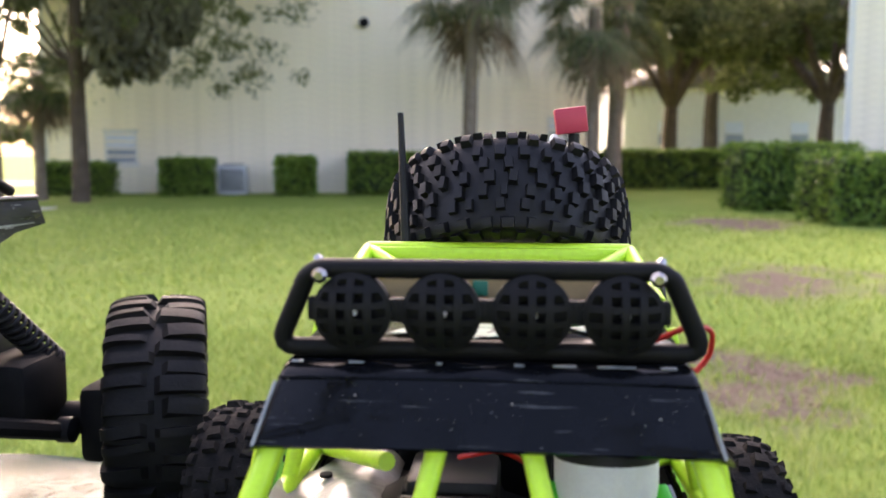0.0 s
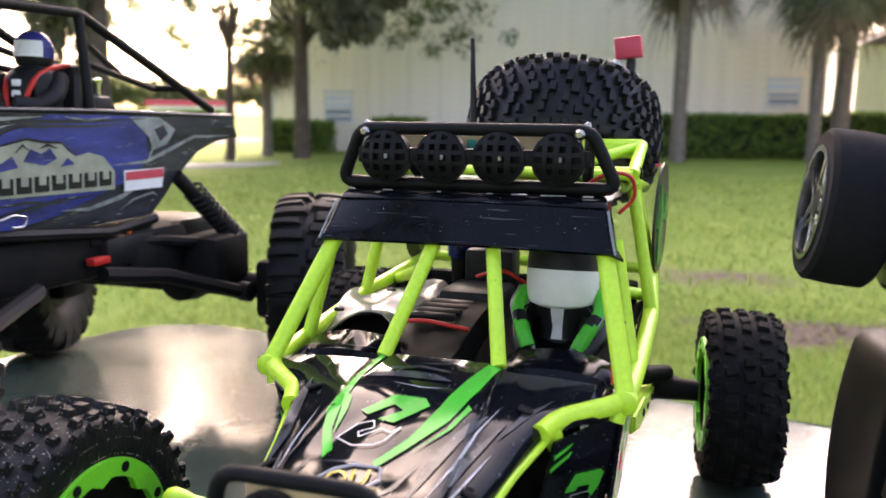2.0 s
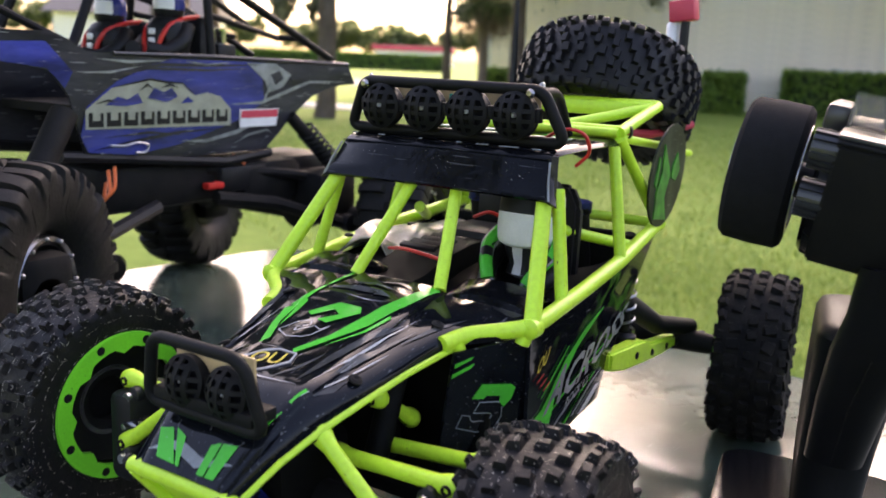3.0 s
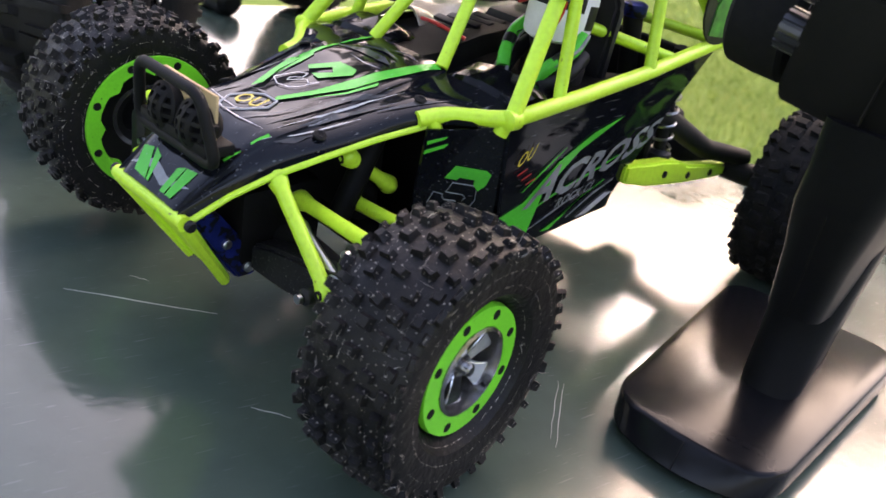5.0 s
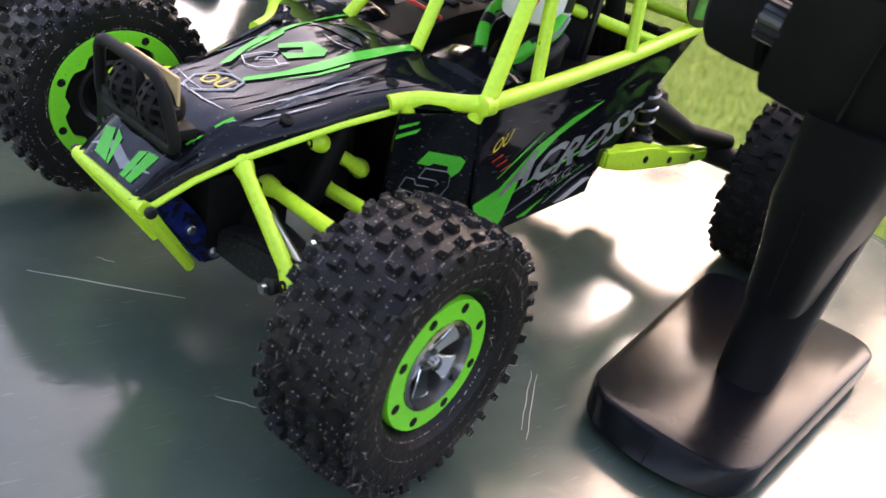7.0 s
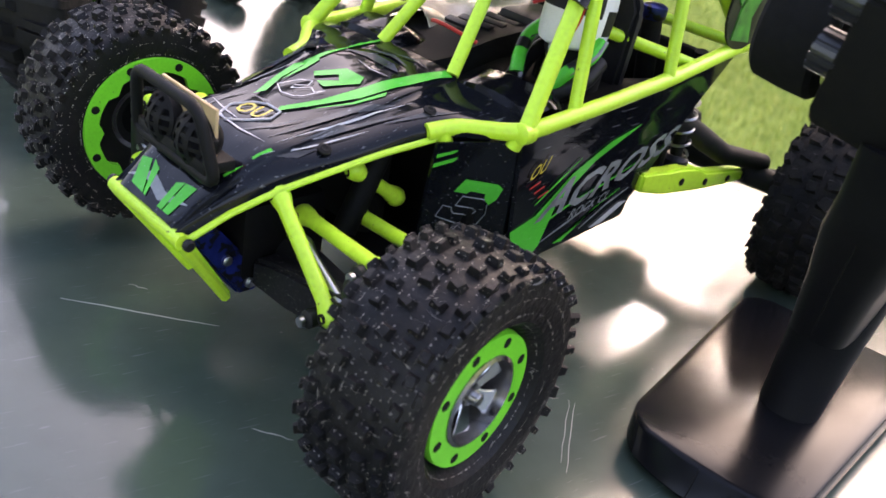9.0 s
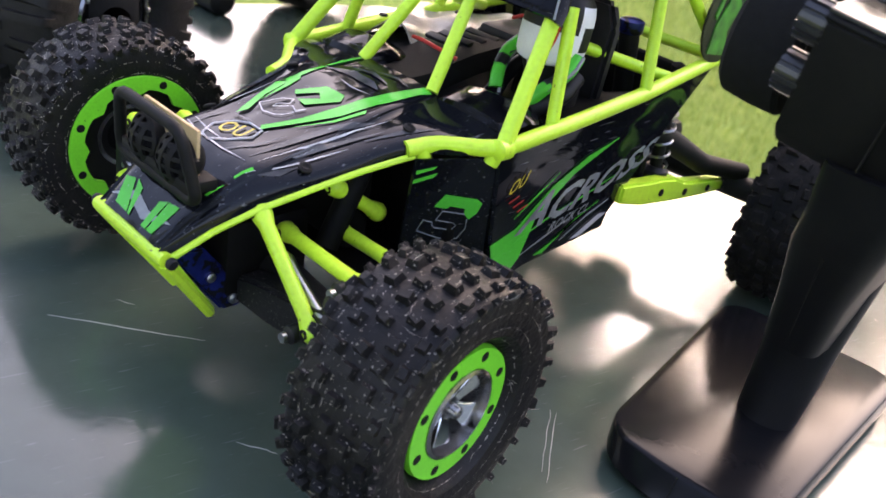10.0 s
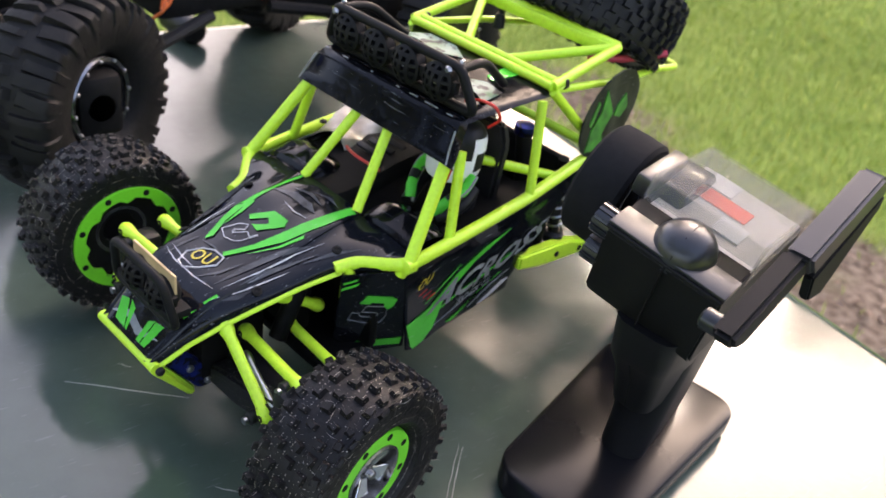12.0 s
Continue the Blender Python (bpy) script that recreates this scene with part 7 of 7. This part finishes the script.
def leaf_cloud(vs, fs, centre, radii, count, size, rng, hollow=0.55, flat=0.0):
    """Adds small two-sided leaves in an ellipsoid, thicker towards its skin."""
    for _ in range(count):
        while True:
            d = Vector((rng.gauss(0, 1), rng.gauss(0, 1), rng.gauss(0, 1)))
            if d.length > 0.01:
                break
        d.normalize()
        r = hollow + (1 - hollow) * rng.random() ** 0.6
        p = Vector((centre[0] + d.x * radii[0] * r, centre[1] + d.y * radii[1] * r, centre[2] + d.z * radii[2] * r))
        u = Vector((rng.gauss(0, 1), rng.gauss(0, 1), rng.gauss(0, 1) - flat)).normalized()
        v = u.cross(Vector((rng.gauss(0, 1), rng.gauss(0, 1), rng.gauss(0, 1)))).normalized()
        s = size * rng.uniform(0.6, 1.4)
        k = len(vs)
        vs += [tuple(p - u * s), tuple(p + v * s * 0.5), tuple(p + u * s), tuple(p - v * s * 0.5)]
        fs.append((k, k + 1, k + 2, k + 3))


def leaf_part(name, vs, fs, material, parent, label=""):
    me = bpy.data.meshes.new(name)
    me.from_pydata(vs, [], fs)
    me.materials.append(material)
    ob = new(name, me)
    ob.parent = parent
    return tagged(ob, label, kind="stuff")


HEDGE = island_mat("hedge_leaf", (0.055, 0.12, 0.020), (0.12, 0.22, 0.032), (0.25, 0.35, 0.065), 0.5, 0.3)
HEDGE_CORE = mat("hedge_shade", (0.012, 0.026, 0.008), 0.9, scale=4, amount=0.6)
OAK = island_mat("oak_leaf", (0.075, 0.10, 0.035), (0.13, 0.16, 0.06), (0.22, 0.24, 0.11), 0.55, 0.55)
FROND = island_mat("palm_leaf", (0.05, 0.075, 0.03), (0.10, 0.13, 0.05), (0.19, 0.19, 0.09), 0.55, 0.35)
DEADFROND = island_mat("dead_frond", (0.12, 0.09, 0.06), (0.2, 0.15, 0.10), (0.28, 0.22, 0.15), 0.8, 0.2)
BARK = mat("bark", (0.075, 0.052, 0.036), 0.9, tint=(0.13, 0.10, 0.075), scale=5, amount=0.8, bump=0.8, bump_scale=25)
PALMBARK = mat("palm_bark", (0.16, 0.125, 0.10), 0.9, tint=(0.24, 0.195, 0.16), scale=6, amount=0.8, bump=0.8, bump_scale=18)


def hedge(m, size, count, label, seed, leaf=0.045):
    ob = thing("hedge", m, label, "hedge", "clipped hedges")
    w, d, h = size
    rng = random.Random(seed)
    # Near-black core: the shade between the leaves is put into its colour
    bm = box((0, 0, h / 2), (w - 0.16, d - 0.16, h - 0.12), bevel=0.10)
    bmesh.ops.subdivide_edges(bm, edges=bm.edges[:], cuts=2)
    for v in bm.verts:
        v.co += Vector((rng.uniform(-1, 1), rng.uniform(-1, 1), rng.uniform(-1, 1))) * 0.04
    part("shaded_core", bm, HEDGE_CORE, ob)
    vs, fs = [], []
    for _ in range(count):
        f = rng.random()
        x, y, z = rng.uniform(-w / 2, w / 2), rng.uniform(-d / 2, d / 2), rng.uniform(0.02, h)
        bump = 0.05 * noise.noise(Vector((x * 2.2, y * 2.2, z * 2.2 + seed)))
        if f < 0.45:
            y = -d / 2 + rng.gauss(0.02, 0.03) + bump
        elif f < 0.75:
            z = h + rng.gauss(-0.02, 0.035) + bump
        elif f < 0.9:
            x = rng.choice((-1, 1)) * (w / 2 + rng.gauss(-0.02, 0.03))
        else:
            y = d / 2
        leaf_cloud(vs, fs, (x, y, z), (0.02, 0.02, 0.02), 1, leaf, rng)
    leaf_part("leaves", vs, fs, HEDGE, ob)
    return ob


LAB = "clipped green hedge along the cream wall"
for k, (x, w, h) in enumerate(((1.35, 1.75, 0.85), (4.1, 1.35, 0.95), (6.9, 1.05, 1.0))):
    hedge(WALL @ pose(x, -1.5, 0), (w, 1.0, h), 2600, "squat clipped shrub by the cream wall", k, 0.05)
hedge(WALL @ pose(12.0, -1.1, 0), (7.4, 1.1, 1.12), 9000, LAB, 8, 0.055)
hedge(pose(7.0, 29.5, 0, 0, 0, -6), (8.2, 1.4, 1.25), 8000, "long clipped hedge under the trees", 9, 0.07)
hedge(pose(5.3, 17.6, 0, 0, 0, 4), (2.2, 1.6, 1.28), 5000, "tall clipped hedge at the lawn's edge", 10)
hedge(pose(6.6, 14.2, 0, 0, 0, 4), (3.9, 1.6, 1.08), 8000, "tall clipped hedge at the lawn's edge", 11)
hedge(pose(-52.0, 62.0, 0, 0, 0, 30), (22, 1.6, 1.4), 7000, "far hedge beyond the road", 12, 0.12)


def limb(bm, pts, r0, r1, seg=8):
    pts = [Vector(p) for p in pts]
    add_tube(bm, pts, [r0 + (r1 - r0) * i / (len(pts) - 1) for i in range(len(pts))], seg)


def oak(x, y, height, spread, seed, trunk_r=0.14, leaves=9000, leaf=0.09, droop=1.0, low=0.34, clumps=14, clump=1.0, label="spreading oak tree with drooping leafy limbs"):
    ob = thing("oak_tree", pose(x, y, 0), label, "tree", "trees round the lawn")
    rng = random.Random(seed)
    bm = bmesh.new()
    fork = height * low
    limb(bm, [(0, 0, -0.05), (0.03, 0.02, 0.3), (0.0, 0.05, fork * 0.6), (0.06, 0, fork)], trunk_r * 1.3, trunk_r * 0.75, 10)
    vs, fs = [], []
    n = 8
    for i in range(n):
        a = 2 * math.pi * i / n + rng.uniform(-0.3, 0.3)
        reach, rise = spread * rng.uniform(0.6, 1.0), height * rng.uniform(0.30, 0.62)
        tip = Vector((math.cos(a) * reach, math.sin(a) * reach, fork + rise * 0.8))
        mid = Vector((math.cos(a) * reach * 0.45, math.sin(a) * reach * 0.45, fork + rise * 0.65))
        limb(bm, [(0.06, 0, fork * 0.9), tuple(mid * 0.5 + Vector((0, 0, fork * 0.5))), tuple(mid), tuple(tip)], trunk_r * 0.55, trunk_r * 0.12, 7)
        for j in range(clumps):
            s = rng.uniform(0.30, 1.15)
            c = mid.lerp(tip, s) + Vector((rng.uniform(-1, 1), rng.uniform(-1, 1), rng.uniform(-1.0, 0.5) * droop)) * spread * 0.22
            size = spread * rng.uniform(0.07, 0.16) * clump
            leaf_cloud(vs, fs, c, (size, size, size * rng.uniform(0.5, 0.9)), leaves // (n * clumps), leaf, rng, 0.2)
    part("trunk", bm, BARK, ob)
    leaf_part("crown", vs, fs, OAK, ob)
    return ob


def palm(x, y, height, seed, r=0.17, lean=0.0, fronds=34, size=1.15):
    ob = thing("cabbage_palm", pose(x, y, 0), "cabbage palm with grey trunk and hanging fan fronds", "palm tree", "palms by the wall")
    rng = random.Random(seed)
    bm = bmesh.new()
    pts = [Vector((lean * (i / 8) ** 2, 0, height * i / 8)) for i in range(9)]
    add_tube(bm, pts, [r * (1.15 if i == 0 else 1.0 + 0.06 * math.sin(i * 2.3)) for i in range(9)], 12)
    part("trunk", bm, PALMBARK, ob)
    top = pts[-1]
    green, dead = ([], []), ([], [])
    for i in range(fronds):
        a = rng.uniform(0, 6.283)
        el = rng.uniform(-1.35, 0.8)
        vs, fs = dead if el < -0.85 and rng.random() < 0.8 else green
        d = Vector((math.cos(a) * math.cos(el), math.sin(a) * math.cos(el), math.sin(el)))
        stem = size * rng.uniform(0.5, 0.9)
        hub = top + d * stem + Vector((0, 0, -0.15 * stem))
        side = d.cross(Vector((0, 0, 1))).normalized()
        up = side.cross(d).normalized()
        k = len(vs)
        vs += [tuple(top), tuple(top + side * 0.03), tuple(hub)]
        fs.append((k, k + 1, k + 2))
        for j in range(15):
            b = radians(-105 + 15 * j)
            t = (d * math.cos(b) + side * math.sin(b)).normalized()
            ln = size * rng.uniform(0.55, 0.8)
            tip = hub + t * ln + Vector((0, 0, -0.38 * ln))
            mid = hub + t * ln * 0.5 + up * 0.02
            wv = t.cross(up).normalized() * 0.035
            k = len(vs)
            vs += [tuple(hub), tuple(mid + wv), tuple(tip), tuple(mid - wv)]
            fs.append((k, k + 1, k + 2, k + 3))
    leaf_part("crown", *green, FROND, ob)
    if dead[1]:
        leaf_part("dead_fronds", *dead, DEADFROND, ob)
    return ob


big_oak = oak(-9.65, 18.6, 15.0, 8.2, 3, 0.17, 80000, 0.10, 1.7, 0.32, 15, 1.15)
moss_rng = random.Random(40)
moss = ([], [])
for dx, dy, z, r, h in ((1.1, -0.4, 3.4, 0.55, 0.95), (1.7, -0.2, 3.7, 0.60, 1.10), (0.6, 0.3, 3.9, 0.5, 0.9), (2.3, 0.2, 4.2, 0.5, 0.8)):
    leaf_cloud(*moss, (dx, dy, z), (r, r, h), 1500, 0.12, moss_rng, 0.1, 2.5)
MOSS = island_mat("grey_moss", (0.10, 0.10, 0.06), (0.16, 0.16, 0.10), (0.24, 0.23, 0.15), 0.8, 0.35)
leaf_part("hanging_moss", *moss, MOSS, big_oak, "grey-green hanging moss")
oak(-10.45, 20.3, 7.0, 6.2, 4, 0.11, 24000, 0.06, 2.0, 0.44, 48, 0.58)
palm(-11.0, 19.4, 2.9, 21, 0.13, 0.0, 44, 0.95)
oak(-10.6, 17.0, 6.6, 2.0, 5, 0.10, 7000, 0.08, 1.6, 0.40, 9, 1.2, "slender tree with thin clumps of leaves")
mossy = oak(-9.3, 11.2, 18.0, 5.4, 6, 0.15, 46000, 0.13, 1.1, 0.25, 15, 1.2, "oak hung with grey-green moss beside the path")
curtain = ([], [])
for dx, dy, z, r, h in ((-0.9, 0.0, 3.3, 0.35, 1.9), (-0.5, 0.4, 3.6, 0.35, 2.1), (-0.1, -0.3, 4.0, 0.35, 1.7), (0.3, 0.2, 4.2, 0.30, 1.5), (-1.2, 0.4, 4.1, 0.30, 1.6)):
    leaf_cloud(*curtain, (dx, dy, z), (r, r, h), 1700, 0.11, moss_rng, 0.1, 2.5)
leaf_part("hanging_moss", *curtain, MOSS, mossy, "grey-green hanging moss")
palm(-1.15, 21.3, 5.2, 22, 0.17, 0.1, 44, 1.5)
palm(1.9, 22.4, 4.7, 25, 0.15, 0.0, 44, 1.35)
palm(2.6, 24.0, 7.5, 23, 0.22, 0.5, 30, 1.3)
palm(3.2, 29.0, 5.8, 24, 0.22, 0.0, 44, 1.9)
oak(5.6, 33.0, 11, 6.0, 31, 0.30, 12000, 0.16, 1.5, 0.28)
oak(10.5, 31.0, 11, 6.0, 32, 0.28, 13000, 0.16, 1.5, 0.28)
oak(13.5, 36.0, 12, 6.5, 38, 0.28, 10000, 0.18, 1.5, 0.25)
oak(9.0, 42.0, 14, 8.0, 33, 0.35, 12000, 0.22)
oak(17.0, 40.0, 15, 8.0, 34, 0.35, 12000, 0.22)
oak(-27.5, 26.0, 9, 4.5, 35, 0.22, 7000, 0.13)
for k, (x, y, h) in enumerate(((-150, 205, 11), (-122, 225, 12), (-96, 240, 12), (-185, 175, 12), (-200, 130, 13), (-172, 205, 10), (-138, 214, 10), (-110, 232, 11), (-162, 196, 11), (-84, 246, 11), (-192, 152, 12), (-70, 250, 10))):
    oak(x, y, h, 11.0, 50 + k, 0.4, 3600, 0.75, 1.4, label="round-headed tree far beyond the road")
# Added trees, mostly out of view, that darken the reflections in lid and shell
oak(-5.0, -9.5, 11, 6.0, 71, 0.3, 12000, 0.16)
oak(6.0, -9.0, 11, 6.0, 72, 0.3, 12000, 0.16)
oak(-27.0, 3.0, 10, 5.5, 73, 0.3, 12000, 0.16)
oak(-11.2, 9.6, 14, 2.6, 74, 0.3, 20000, 0.13, 1.2, 0.30)
